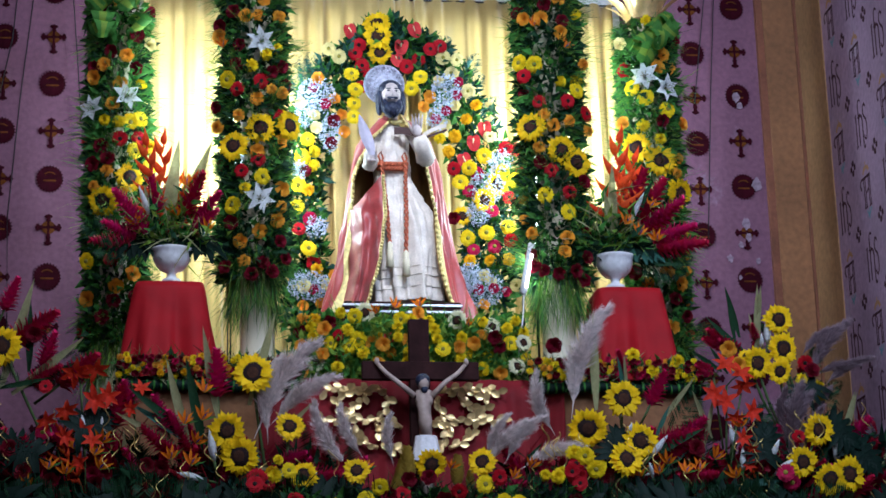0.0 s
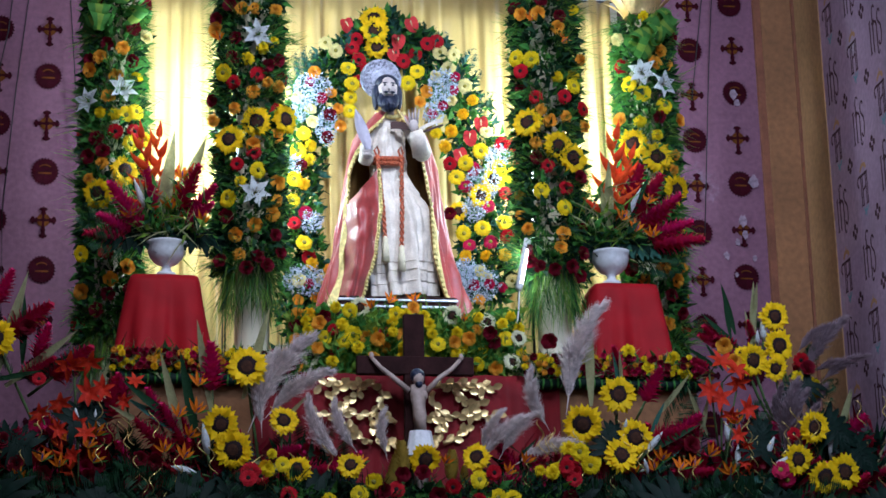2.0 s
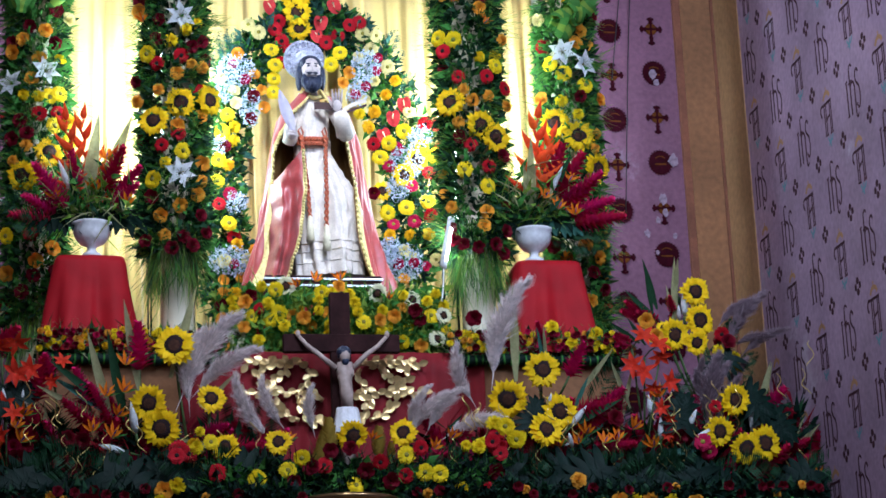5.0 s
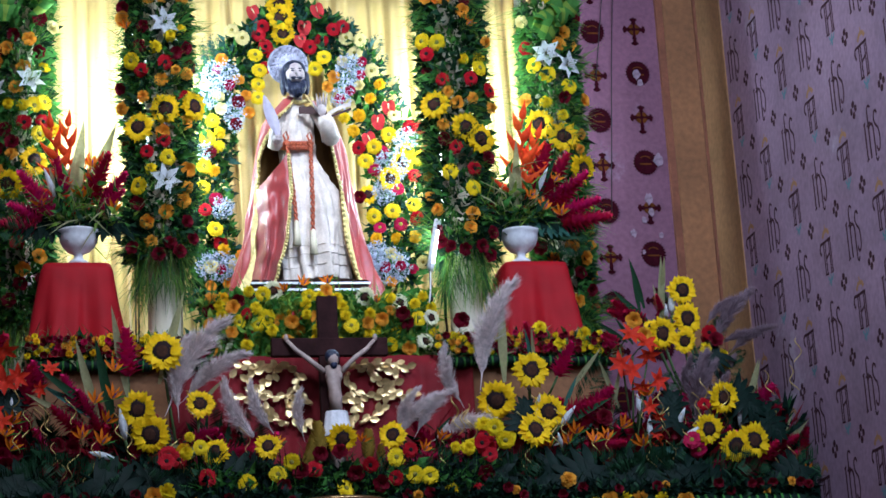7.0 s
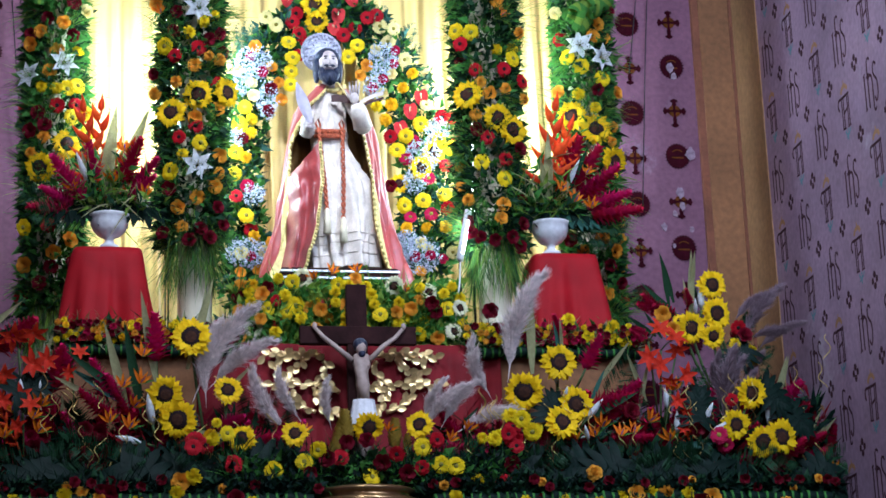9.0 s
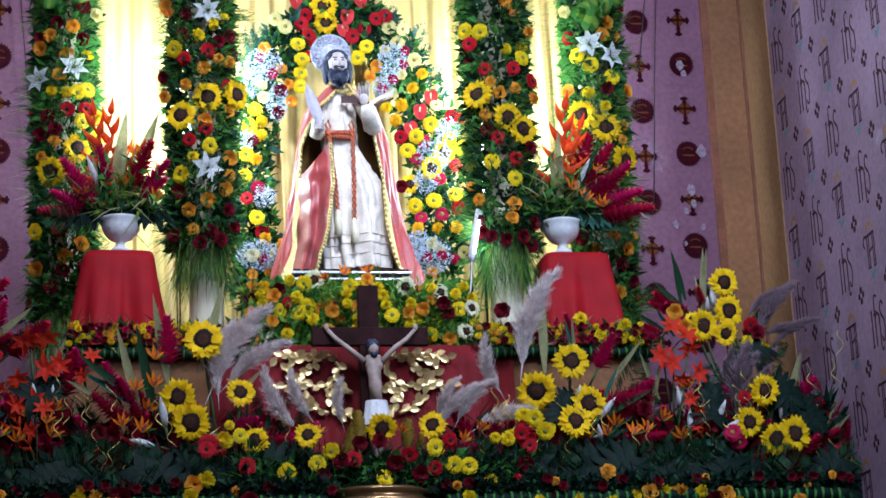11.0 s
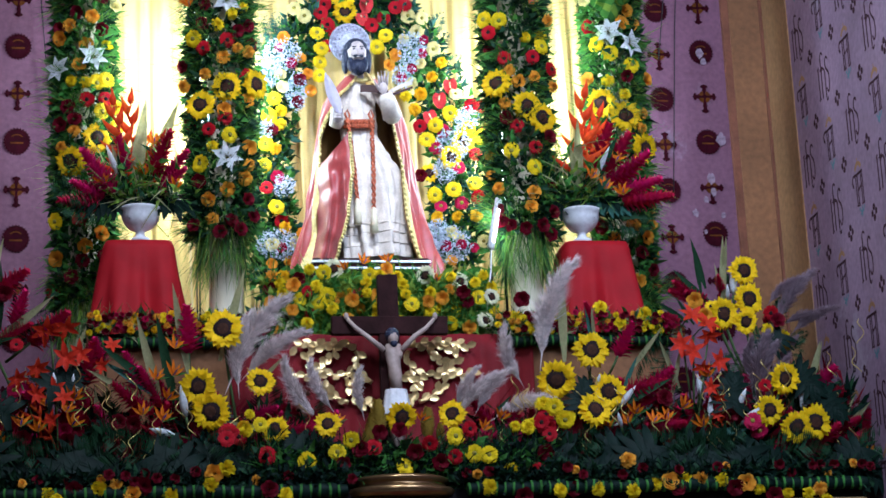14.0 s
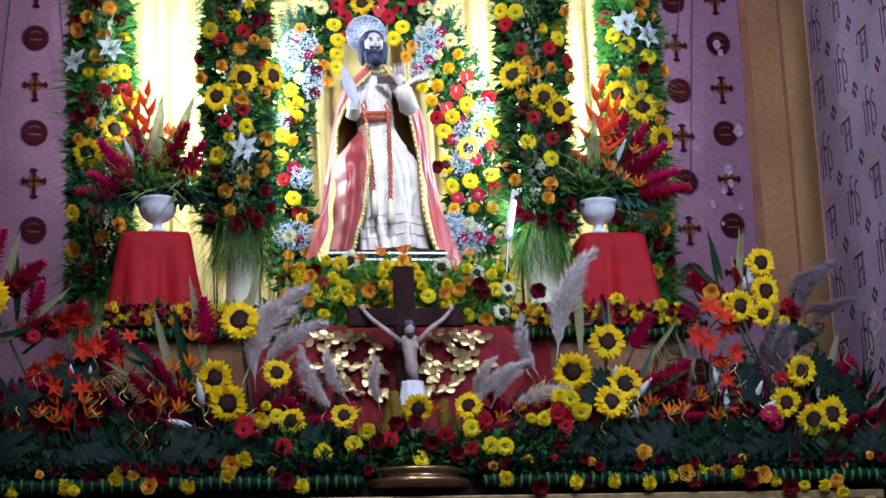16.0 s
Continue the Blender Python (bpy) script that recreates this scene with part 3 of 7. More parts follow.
def bloom(parent, kind, x, y, z, scale=1.0, lean=0.35, face=None):
    """One bloom as a part of its arrangement; it looks outwards and a little down into the nave."""
    head, eye = bloom_mesh(kind)
    d = face or (RNG.uniform(-lean, lean) - 0.08, -1.0, RNG.uniform(-lean, lean) - 0.12)
    spin = RNG.uniform(-0.4, 0.4) if kind in "AB" else RNG.uniform(0, 6.28)
    off = -parent.location
    s = scale * RNG.uniform(0.92, 1.08) * {"B": 0.78, "G": 0.9}.get(kind, 1.0)
    ob = mesh_part(head.name.split(".")[0], head, None, parent, "", False, Matrix.Translation(Vector((x, y, z)) + off) @ facing(d, spin) @ Matrix.Scale(s, 4))
    if eye:
        mesh_part(eye.name.split(".")[0], eye, None, ob, "", False)
    return ob


STEMMED = {}


def stemmed(parent, kind, base, tip, width=1.0, roll=None):
    """A stalked bloom or a long leaf from base to tip."""
    table = {"ginger": lambda: make_ginger(RNG, F["magenta"]), "ginger_dark": lambda: make_ginger(RNG, F["pink_red"]), "helic": lambda: make_heliconia(RNG, F["helic_orange"]),
             "blade": lambda: make_blade(RNG, F["olive_leaf"]), "blade_green": lambda: make_blade(RNG, F["dark_green"]), "blade_blue": lambda: make_blade(RNG, F["blue_green"]),
             "blade_red": lambda: make_blade(RNG, F["dark_red"]), "bud": lambda: make_bud(RNG, F["white"]), "star": lambda: make_star(RNG, F["helic"]), "cone": lambda: make_cone(RNG, F["cone"]),
             "plume": lambda: make_plume(RNG, RNG.randint(0, 999)), "plume_shaded": lambda: make_plume(RNG, RNG.randint(0, 999), "plume_shaded"), "palm": lambda: make_palm(RNG.randint(0, 999), F["dark_green"]), "palm_blue": lambda: make_palm(RNG.randint(0, 999), F["blue_green"])}
    if kind not in STEMMED:
        STEMMED[kind] = [table[kind]() for _ in range(2)]
    me = RNG.choice(STEMMED[kind])
    base, tip = Vector(base), Vector(tip)
    d = tip - base
    q = d.to_track_quat("Z", "Y").to_matrix().to_4x4()
    # the broad side (local -Y) turned to the nave
    loc = q.inverted() @ Vector((0, -1, 0))
    spin = math.atan2(loc.x, -loc.y) if roll is None else roll
    ob = mesh_part(me.name.split(".")[0], me, None, parent, "", False,
                   Matrix.Translation(base - parent.location) @ q @ Matrix.Rotation(spin + RNG.uniform(-0.3, 0.3), 4, "Z") @ Matrix.Diagonal((d.length * width, d.length * width, d.length, 1)))
    return ob


def pairs(rows):
    return list(zip(rows[0::2], rows[1::2]))


def greens(parent, at, out, length, width, mats, seed, name="foliage"):
    g = np.random.default_rng(seed)
    at = np.asarray(at) - np.array(parent.location)
    ob = mesh_part(name, leaves(name, at, out, length, width, [F[m] for m in mats], g), None, parent, "", False)
    ob["kind"] = "stuff"
    return ob


def sprays(parent, at, out, length, width, mats, seed, name="fern_spray", sag=0.04):
    g = np.random.default_rng(seed)
    at = np.asarray(at) - np.array(parent.location)
    out = np.asarray(out)
    out = out / np.linalg.norm(out, axis=1, keepdims=True) * (np.asarray(length) * g.uniform(0.5, 1.2, len(at)))[:, None]
    ob = mesh_part(name, strands(name, at, at + out, width, sag, [F[m] for m in mats], g), None, parent, "", False)
    ob["kind"] = "stuff"
    return ob


def scatter(parent, kinds, n, sample, used, gap, scale=1.0):
    """Fills the gaps between the placed blooms; sample gives x, y, z."""
    done = tries = 0
    while done < n and tries < n * 30:
        tries += 1
        x, y, z = sample()
        if any((x - a) ** 2 + (z - b) ** 2 < gap * gap for a, b in used):
            continue
        used.append((x, z))
        bloom(parent, RNG.choice(kinds), x, y, z, scale)
        done += 1

# ---- painted stencils on the walls ----
def cross_outline(s):
    """A cross with flared, notched arms; the lower arm is longer."""
    pts = []
    for k, ln in ((0, 0.5), (1, 0.46), (2, 0.66), (3, 0.46)):
        a = math.pi / 2 - k * math.pi / 2
        for u, v in ((-0.055, 0.12), (-0.07, ln - 0.16), (-0.15, ln - 0.12), (-0.11, ln - 0.05), (-0.05, ln - 0.04), (0.0, ln), (0.05, ln - 0.04), (0.11, ln - 0.05), (0.15, ln - 0.12), (0.07, ln - 0.16), (0.055, 0.12)):
            x, y = v * math.cos(a) + u * math.sin(a) * 1.0, v * math.sin(a) - u * math.cos(a)
            pts.append((s * x, s * y))
    return pts


def gear_outline(r, n=26):
    return [(r * (1.0 if i % 2 else 0.86) * math.cos(math.pi * i / n), r * (1.0 if i % 2 else 0.86) * 1.06 * math.sin(math.pi * i / n)) for i in range(2 * n)]


def ring_part(bm, r0, r1, m, depth, a0=0.0, a1=2 * math.pi, n=20, mat=0):
    out = [(r1 * math.cos(a0 + (a1 - a0) * i / n), r1 * math.sin(a0 + (a1 - a0) * i / n)) for i in range(n + 1)]
    inn = [(r0 * math.cos(a0 + (a1 - a0) * i / n), r0 * math.sin(a0 + (a1 - a0) * i / n)) for i in range(n + 1)]
    for i in range(n):
        slab(bm, [inn[i], out[i], out[i + 1], inn[i + 1]], m, depth, mat)


def stencil_cross():
    bm = bmesh.new()
    ident = Matrix()
    slab(bm, cross_outline(0.135), ident, 0.002, 0)
    slab(bm, [(0.032 * math.cos(i * 0.4488), 0.032 * math.sin(i * 0.4488)) for i in range(14)], ident, 0.003, 1)
    slab(bm, cross_outline(0.085), ident, 0.0036, 0)
    me = to_mesh("stencil_cross", bm, [M["maroon"], M["brown_gold"]])
    return me


def stencil_roundel():
    bm = bmesh.new()
    ident = Matrix()
    slab(bm, gear_outline(0.066), ident, 0.002, 0)
    ring_part(bm, 0.030, 0.036, ident, 0.003, 0.7, 2.4, 10, 1)
    slab(bm, [(-0.03, -0.012), (0.03, -0.012), (0.03, -0.004), (-0.03, -0.004)], ident, 0.003, 1)
    return to_mesh("stencil_roundel", bm, [M["maroon"], M["brown_gold"]])


CROSS, ROUNDEL = stencil_cross(), stencil_roundel()
CROSS.shade_flat(), ROUNDEL.shade_flat()
BACK = bpy.data.objects["wall_back"]
to_nave = Matrix.Rotation(math.pi / 2, 4, "X")


def on_back(me, x, z, scale=1.0, y=9.4975):
    return mesh_part(me.name.split(".")[0], me, None, BACK, "", False, Matrix.Translation((x, y, z)) @ to_nave @ Matrix.Scale(scale, 4))


STEP = 0.2385
for x, z0, odd in ((-1.435, 5.372, 0), (-1.206, 5.372, 1), (-0.977, 5.376, 0), (-0.748, 5.376, 1), (2.172, 5.40, 1), (2.393, 5.417, 0)):
    for k in range(-3, 11):
        on_back(CROSS if (k + odd) % 2 == 0 else ROUNDEL, x, z0 - STEP * k)
# bare plaster where the paint has flaked off
for x, z, r in ((2.385, 5.170, 0.026), (2.40, 5.125, 0.02), (2.46, 4.715, 0.035), (2.393, 4.51, 0.03), (2.40, 4.44, 0.022), (2.36, 4.40, 0.018), (2.30, 4.33, 0.02), (2.44, 4.32, 0.016), (2.345, 4.235, 0.012)):
    bm = bmesh.new()
    rr = random.Random(int(x * 1000 + z * 100))
    slab(bm, [(0.8 * r * rr.uniform(0.65, 1.1) * math.cos(i * 0.419), 1.15 * r * rr.uniform(0.65, 1.1) * math.sin(i * 0.419)) for i in range(15)], Matrix(), 0.0044)
    me = to_mesh("flaked_patch", bm, [M["plaster_white"]])
    me.shade_flat()
    on_back(me, x, z)


def ribbon(bm, pts, w, mat=0, depth=0.002):
    for (x0, y0), (x1, y1) in zip(pts, pts[1:]):
        d = Vector((x1 - x0, y1 - y0))
        n = Vector((-d.y, d.x)).normalized() * w * 0.5
        slab(bm, [(x0 + n.x, y0 + n.y), (x0 - n.x, y0 - n.y), (x1 - n.x, y1 - n.y), (x1 + n.x, y1 + n.y)], Matrix(), depth, mat)


def curl(cx, cy, rx, ry, a0, a1, n=9):
    return [(cx + rx * math.cos(a0 + (a1 - a0) * i / n), cy + ry * math.sin(a0 + (a1 - a0) * i / n)) for i in range(n + 1)]


def stencil_ihs():
    bm = bmesh.new()
    w = 0.013
    ribbon(bm, [(-0.066, -0.095), (-0.066, 0.060)], w)
    ribbon(bm, [(-0.078, 0.060), (-0.054, 0.066)], w * 0.7)
    ribbon(bm, [(-0.078, -0.095), (-0.054, -0.090)], w * 0.7)
    ribbon(bm, [(-0.026, -0.098), (-0.026, 0.105)], w)
    ribbon(bm, curl(-0.008, 0.105, 0.018, 0.020, 3.1, 0.3), w * 0.8)
    ribbon(bm, curl(-0.002, 0.010, 0.026, 0.034, 3.0, 0.0) + [(0.024, -0.105)], w)
    ribbon(bm, curl(0.036, -0.108, 0.012, 0.018, 3.1, 6.0), w * 0.8)
    ribbon(bm, curl(0.058, 0.052, 0.020, 0.030, 0.4, 4.2) + curl(0.060, -0.040, 0.022, 0.052, 1.5, -2.6, 11), w * 0.9)
    ribbon(bm, [(-0.045, 0.045), (-0.004, 0.055)], w * 0.6)
    return to_mesh("stencil_monogram", bm, [M["stencil_brown"]])


def stencil_maria():
    bm = bmesh.new()
    w = 0.013
    ribbon(bm, curl(-0.060, 0.045, 0.016, 0.024, 4.6, 1.6, 6) + [(-0.02, 0.066), (0.062, 0.066)], w)
    for x, low in ((-0.030, -0.075), (-0.010, -0.078), (0.036, -0.082), (0.054, -0.080)):
        ribbon(bm, [(x, low), (x, 0.066)], w * 0.8)
    ribbon(bm, [(-0.040, -0.076), (0.0, -0.080)], w * 0.6)
    ribbon(bm, [(0.026, -0.083), (0.064, -0.083)], w * 0.6)
    ribbon(bm, [(-0.010, -0.010), (0.040, 0.006)], w * 0.9)
    ribbon(bm, curl(0.008, 0.080, 0.040, 0.034, 0.25, 2.9, 8), 0.020, 1)
    ribbon(bm, [(0.008, 0.118), (0.008, 0.140)], 0.008, 1)
    ribbon(bm, curl(0.020, -0.086, 0.030, 0.030, 3.3, 6.1, 8), 0.011, 2)
    ribbon(bm, [(0.022, -0.088), (0.016, -0.140)], 0.011, 2)
    ribbon(bm, [(-0.006, -0.126), (0.020, -0.116)], 0.009, 2)
    return to_mesh("stencil_maria", bm, [M["stencil_brown"], M["stencil_orange"], M["stencil_teal"]])


def stencil_petals():
    bm = bmesh.new()
    for i in range(4):
        a = i * math.pi / 2
        c = Vector((math.cos(a), math.sin(a))) * 0.024
        slab(bm, [(c.x + 0.016 * math.cos(k * 0.7854 + a) * (1.0 if k % 4 else 0.8), c.y + 0.016 * math.sin(k * 0.7854 + a)) for k in range(8)], Matrix(), 0.002)
    return to_mesh("stencil_flower", bm, [M["stencil_brown"]])


IHS, MARIA, PETALS = stencil_ihs(), stencil_maria(), stencil_petals()
for me in (IHS, MARIA, PETALS):
    me.shade_flat()
SIDE = bpy.data.objects["wall_right"]
# local x runs towards the camera, local y up, local z out of the wall
on_side = Matrix(((0, 0, -1, 0), (-1, 0, 0, 0), (0, 1, 0, 0), (0, 0, 0, 1)))
LAT = 0.3196
skew = Matrix.Rotation(-math.atan(0.0315), 4, "Z")
for j in range(0, 15):
    for k in range(-4, 9):
        y, z = 8.82 - LAT * j, 5.2135 - LAT * k
        for me, yy, zz, s in ((PETALS, y, z, 1.0), (IHS if (j + k) % 2 == 0 else MARIA, y + LAT / 2, z - LAT / 2, 0.97)):
            if yy < 9.02:
                mesh_part(me.name.split(".")[0], me, None, SIDE, "", False, Matrix.Translation((2.7175 + 0.0315 * (yy - 9.06), yy, zz)) @ skew @ on_side @ Matrix.Scale(s, 4))

# black wires hanging down the back wall
for pts in ([(-1.142, 9.460, 5.700), (-1.168, 9.460, 5.351), (-1.302, 9.460, 4.589)], [(-1.063, 9.460, 5.703), (-1.124, 9.460, 5.040), (-1.164, 9.460, 4.456), (-1.145, 9.460, 3.760)],
            [(-0.900, 9.460, 5.711), (-0.850, 9.460, 5.106), (-0.806, 9.460, 4.602)], [(2.265, 9.460, 5.851), (2.221, 9.460, 5.543), (2.159, 9.460, 5.120)], [(2.307, 9.460, 5.853), (2.248, 9.460, 5.212), (2.185, 9.460, 4.421)]):
    bm = bmesh.new()
    tube(bm, pts, 0.0028, 5)
    tagged(part("hanging_wire", bm, M["cable"]), "thin black wire hanging down the lilac wall", "wire", "wall wires")

# ---- curtain behind the statue ----
def drape(name, x0, x1, z0, z1, y, folds, deep, mat, label, seed, nx=240, nz=14):
    g = np.random.default_rng(seed)
    ph = np.cumsum(g.uniform(0.6, 1.4, folds + 3))
    bm = bmesh.new()
    grid = []
    for iz in range(nz + 1):
        t = iz / nz
        row = []
        for ix in range(nx + 1):
            u = ix / nx
            a = np.interp(u * folds, np.arange(folds + 3), ph) * 2 * math.pi / 1.0
            amp = deep * (0.35 + 0.65 * (1 - t)) * (0.6 + 0.4 * math.sin(u * 31 + seed))
            yy = y + amp * (1 - 2 * abs(math.sin(a / 2)) ** 0.8 + 0.25 * math.sin(2.3 * a + 3 * t))
            row.append(bm.verts.new((x0 + (x1 - x0) * u + 0.006 * math.sin(a * 0.7 + 5 * t), yy, z0 + (z1 - z0) * t + (0.012 * abs(math.sin(a / 2)) if iz == nz else 0))))
        grid.append(row)
    for a, b in zip(grid, grid[1:]):
        for i in range(nx):
            bm.faces.new((a[i], a[i + 1], b[i + 1], b[i]))
    ob = part(name, bm, mat)
    sol = ob.modifiers.new("thickness", "SOLIDIFY")
    sol.thickness = 0.003
    return tagged(ob, label, "curtain")


gold_curtain = drape("curtain", -0.56, 1.74, 3.50, 5.595, 9.40, 26, 0.042, M["satin_gold"], "gathered gold satin curtain hung behind the statue", 3)
bm = bmesh.new()
tube(bm, [(-0.60, 9.40, 5.600), (0.6, 9.40, 5.592), (1.78, 9.40, 5.600)], 0.004, 6)
part("hanging_cord", bm, M["cable"], gold_curtain, "dark cord along the top")
bm = bmesh.new()
box(bm, -0.62, 1.80, 9.465, 9.497, 5.50, 6.6)
structure("white_panel", bm, M["white_wall"], "white painted panel above the gold curtain")

# ---- columns and lamps ----
def column(x, y, r, z0, z1, name, label, mat):
    bm = bmesh.new()
    lathe(bm, [(r * 1.25, 0), (r * 1.25, 0.05), (r * 1.05, 0.07), (r, 0.10), (r * 0.94, z1 - z0)], 28)
    for v in bm.verts:
        a = math.atan2(v.co.y, v.co.x)
        k = 1 + 0.03 * math.sin(a * 9 + v.co.z * 2)
        v.co.x *= k
        v.co.y *= k
    ob = part(name, bm, mat)
    ob.location = (x, y, z0)
    return tagged(ob, label, "column", "altar columns")


for x, y in ((-0.05, 8.84), (1.29, 8.84)):
    column(x, y, 0.075, 3.50, 6.0, "satin_column", "round altar column wrapped in cream satin", M["satin_cream"])
for x, y in ((-0.66, 9.10), (1.82, 9.10)):
    column(x, y, 0.075, 3.0, 5.36, "satin_column", "round outer altar column wrapped in cream satin", M["satin_cream"])

def tube_lamp(low, high, watts):
    low, high = Vector(low), Vector(high)
    ln = (high - low).length
    lamp = thing("tube_lamp", "lit white fluorescent tube behind a flowered column", "lamp", low, "tube lamps")
    lamp.rotation_euler = (high - low).to_track_quat("Z", "Y").to_euler()
    bm = bmesh.new()
    lathe(bm, [(0.011, 0.03), (0.011, ln - 0.03)], 12)
    part("tube", bm, M["tube"], lamp)
    for a, b in ((0.0, 0.03), (ln - 0.03, ln)):
        bm = bmesh.new()
        lathe(bm, [(0.013, a), (0.013, b)], 12)
        part("tube_cap", bm, M["white_plastic"], lamp)
    bm = bmesh.new()
    tube(bm, [(0.0, 0.016, 0.0), (0.0, 0.016, ln)], 0.009, 8)
    part("tube_holder", bm, M["white_plastic"], lamp)
    bm = bmesh.new()
    back = lamp.rotation_euler.to_matrix().inverted()
    tube(bm, [back @ Vector((0, 0.0, 0)), back @ Vector((0, 0.02, -0.02)), back @ Vector((0, 0.02, 3.50 - low.z))], 0.006, 6)
    part("lamp_stand", bm, M["cable"], lamp)
    for k in range(2):
        data = bpy.data.lights.new("tube_light", "POINT")
        data.energy, data.shadow_soft_size, data.color = watts, 0.04, (0.78, 0.93, 1.0)
        lo = new("tube_light", data)
        lo.location = low.lerp(high, 0.3 + 0.4 * k) + Vector((0, 0.04, 0))


# beside the columns, facing the statue
tube_lamp((1.22, 8.95, 4.15), (1.27, 8.95, 5.30), 5.0)
tube_lamp((1.092, 8.630, 3.892), (1.150, 8.680, 4.132), 1.5)
tube_lamp((-0.03, 8.95, 4.15), (-0.05, 8.95, 5.30), 7.5)
# nearer the curtain
for x, y, w in ((-0.16, 9.16, 8.5), (-0.16, 8.92, 17.0), (0.05, 9.18, 4.0), (1.34, 9.19, 7.0), (1.42, 9.16, 9.0), (1.38, 8.94, 9.0)):
    tube_lamp((x, y, 4.35), (x, y, 5.25), w)
bm = bmesh.new()
tube(bm, [(1.092, 8.630, 3.892), (1.086, 8.630, 3.801), (1.075, 8.640, 3.703), (1.059, 8.650, 3.605)], 0.0035, 6)
tagged(part("lamp_cord", bm, M["white_plastic"]), "white cord running down from a tube lamp", "cord")

# ---- flowered columns ----
def column_garland(x, y, r, z0, z1, flowers, kinds, extra, label, seed, bright=("green", "dark_green", "green"), grass=True, size=1.0):
    """A thick hanging of foliage and blooms round a column; the blooms stand on its front."""
    g = np.random.default_rng(seed)
    ob = thing("flower_garland", label, "garland", (x, y, z0), "column garlands")
    n = int(2600 * (z1 - z0))
    a = g.uniform(0, 2 * np.pi, n)
    rr = r * g.uniform(0.55, 1.0, n)
    at = np.stack([x + rr * np.cos(a), y + rr * np.sin(a), g.uniform(z0, z1, n)], 1)
    out = np.stack([np.cos(a), np.sin(a), g.uniform(-0.9, 0.5, n)], 1) + g.normal(size=(n, 3)) * 0.4
    greens(ob, at, out, 0.062, 0.030, bright, seed)
    # fern sprays in tufts of many fine blades
    tufts = int(125 * (z1 - z0))
    k = np.repeat(np.arange(tufts), 34)
    m = len(k)
    ta, tz = g.uniform(0, 2 * np.pi, tufts), g.uniform(z0, z1, tufts)
    td = np.stack([np.cos(ta), np.sin(ta), g.uniform(-0.9, 0.7, tufts)], 1)
    tl = g.uniform(0.05, 0.17, tufts)
    at = np.stack([x + r * 0.8 * np.cos(ta), y + r * 0.8 * np.sin(ta), tz], 1)[k] + g.normal(size=(m, 3)) * 0.016
    sprays(ob, at, td[k] + g.normal(size=(m, 3)) * 0.30, tl[k], 0.0026, ("green", "dark_green", "green", "lime"), seed + 1)
    if grass:
        m = 1700
        a = g.uniform(0, 2 * np.pi, m)
        at = np.stack([x + r * 0.7 * np.cos(a), y + r * 0.7 * np.sin(a), z0 + g.uniform(-0.10, 0.2, m)], 1)
        out = np.stack([0.12 * np.cos(a), 0.12 * np.sin(a), -np.ones(m)], 1) + g.normal(size=(m, 3)) * 0.22
        sprays(ob, at, out, 0.20, 0.0028, ("green", "dark_green", "lime"), seed + 2, "trailing_grass", 0.0)
    used = []
    for kind, fx, fz in flowers:
        dx = max(-0.98, min(0.98, (fx - x) / (r * 1.15)))
        face = (dx * 0.8 + RNG.uniform(-0.2, 0.2), -1.0, RNG.uniform(-0.45, 0.15))
        bloom(ob, kind, fx, y - r * (0.55 + 0.5 * math.sqrt(1 - dx * dx)), fz, size, 0.3, face)
        used.append((fx, fz))
    def sample():
        a = RNG.uniform(math.pi, 2 * math.pi)
        return x + r * 1.02 * math.cos(a), y + r * 1.02 * math.sin(a), RNG.uniform(z0 - 0.02, z1)
    scatter(ob, kinds, extra, sample, used, 0.058, size)
    return ob


LEFT_INNER = [
    ('R', -0.033, 5.240), ('D', -0.165, 5.178), ('R', -0.113, 5.154), ('O', -0.053, 5.164), ('D', -0.220, 5.123),
    ('R', -0.222, 5.072), ('B', -0.209, 5.019), ('L', -0.050, 5.039), ('N', -0.023, 4.976), ('N', -0.087, 4.921),
    ('Y', -0.191, 4.862), ('D', -0.001, 4.897), ('D', 0.046, 4.928), ('G', -0.045, 4.851), ('G', -0.149, 4.813),
    ('O', 0.002, 4.813), ('O', 0.049, 4.807), ('R', -0.062, 4.766), ('D', -0.234, 4.740), ('O', -0.143, 4.691),
    ('S', -0.050, 4.631), ('S', 0.078, 4.659), ('S', -0.162, 4.547), ('O', -0.233, 4.646), ('R', -0.064, 4.525),
    ('G', -0.059, 4.486), ('G', -0.130, 4.433), ('L', -0.052, 4.307), ('Y', -0.168, 4.279), ('N', -0.115, 4.356),
    ('Y', -0.040, 4.409), ('R', -0.131, 4.115), ('R', -0.054, 4.160), ('R', 0.021, 4.212), ('O', -0.119, 4.028),
    ('D', -0.172, 4.202), ('D', 0.033, 4.119), ('D', -0.195, 4.001), ('D', -0.039, 4.017), ('D', 0.057, 4.044),
    ('D', -0.087, 3.966), ('D', -0.003, 3.980),
]
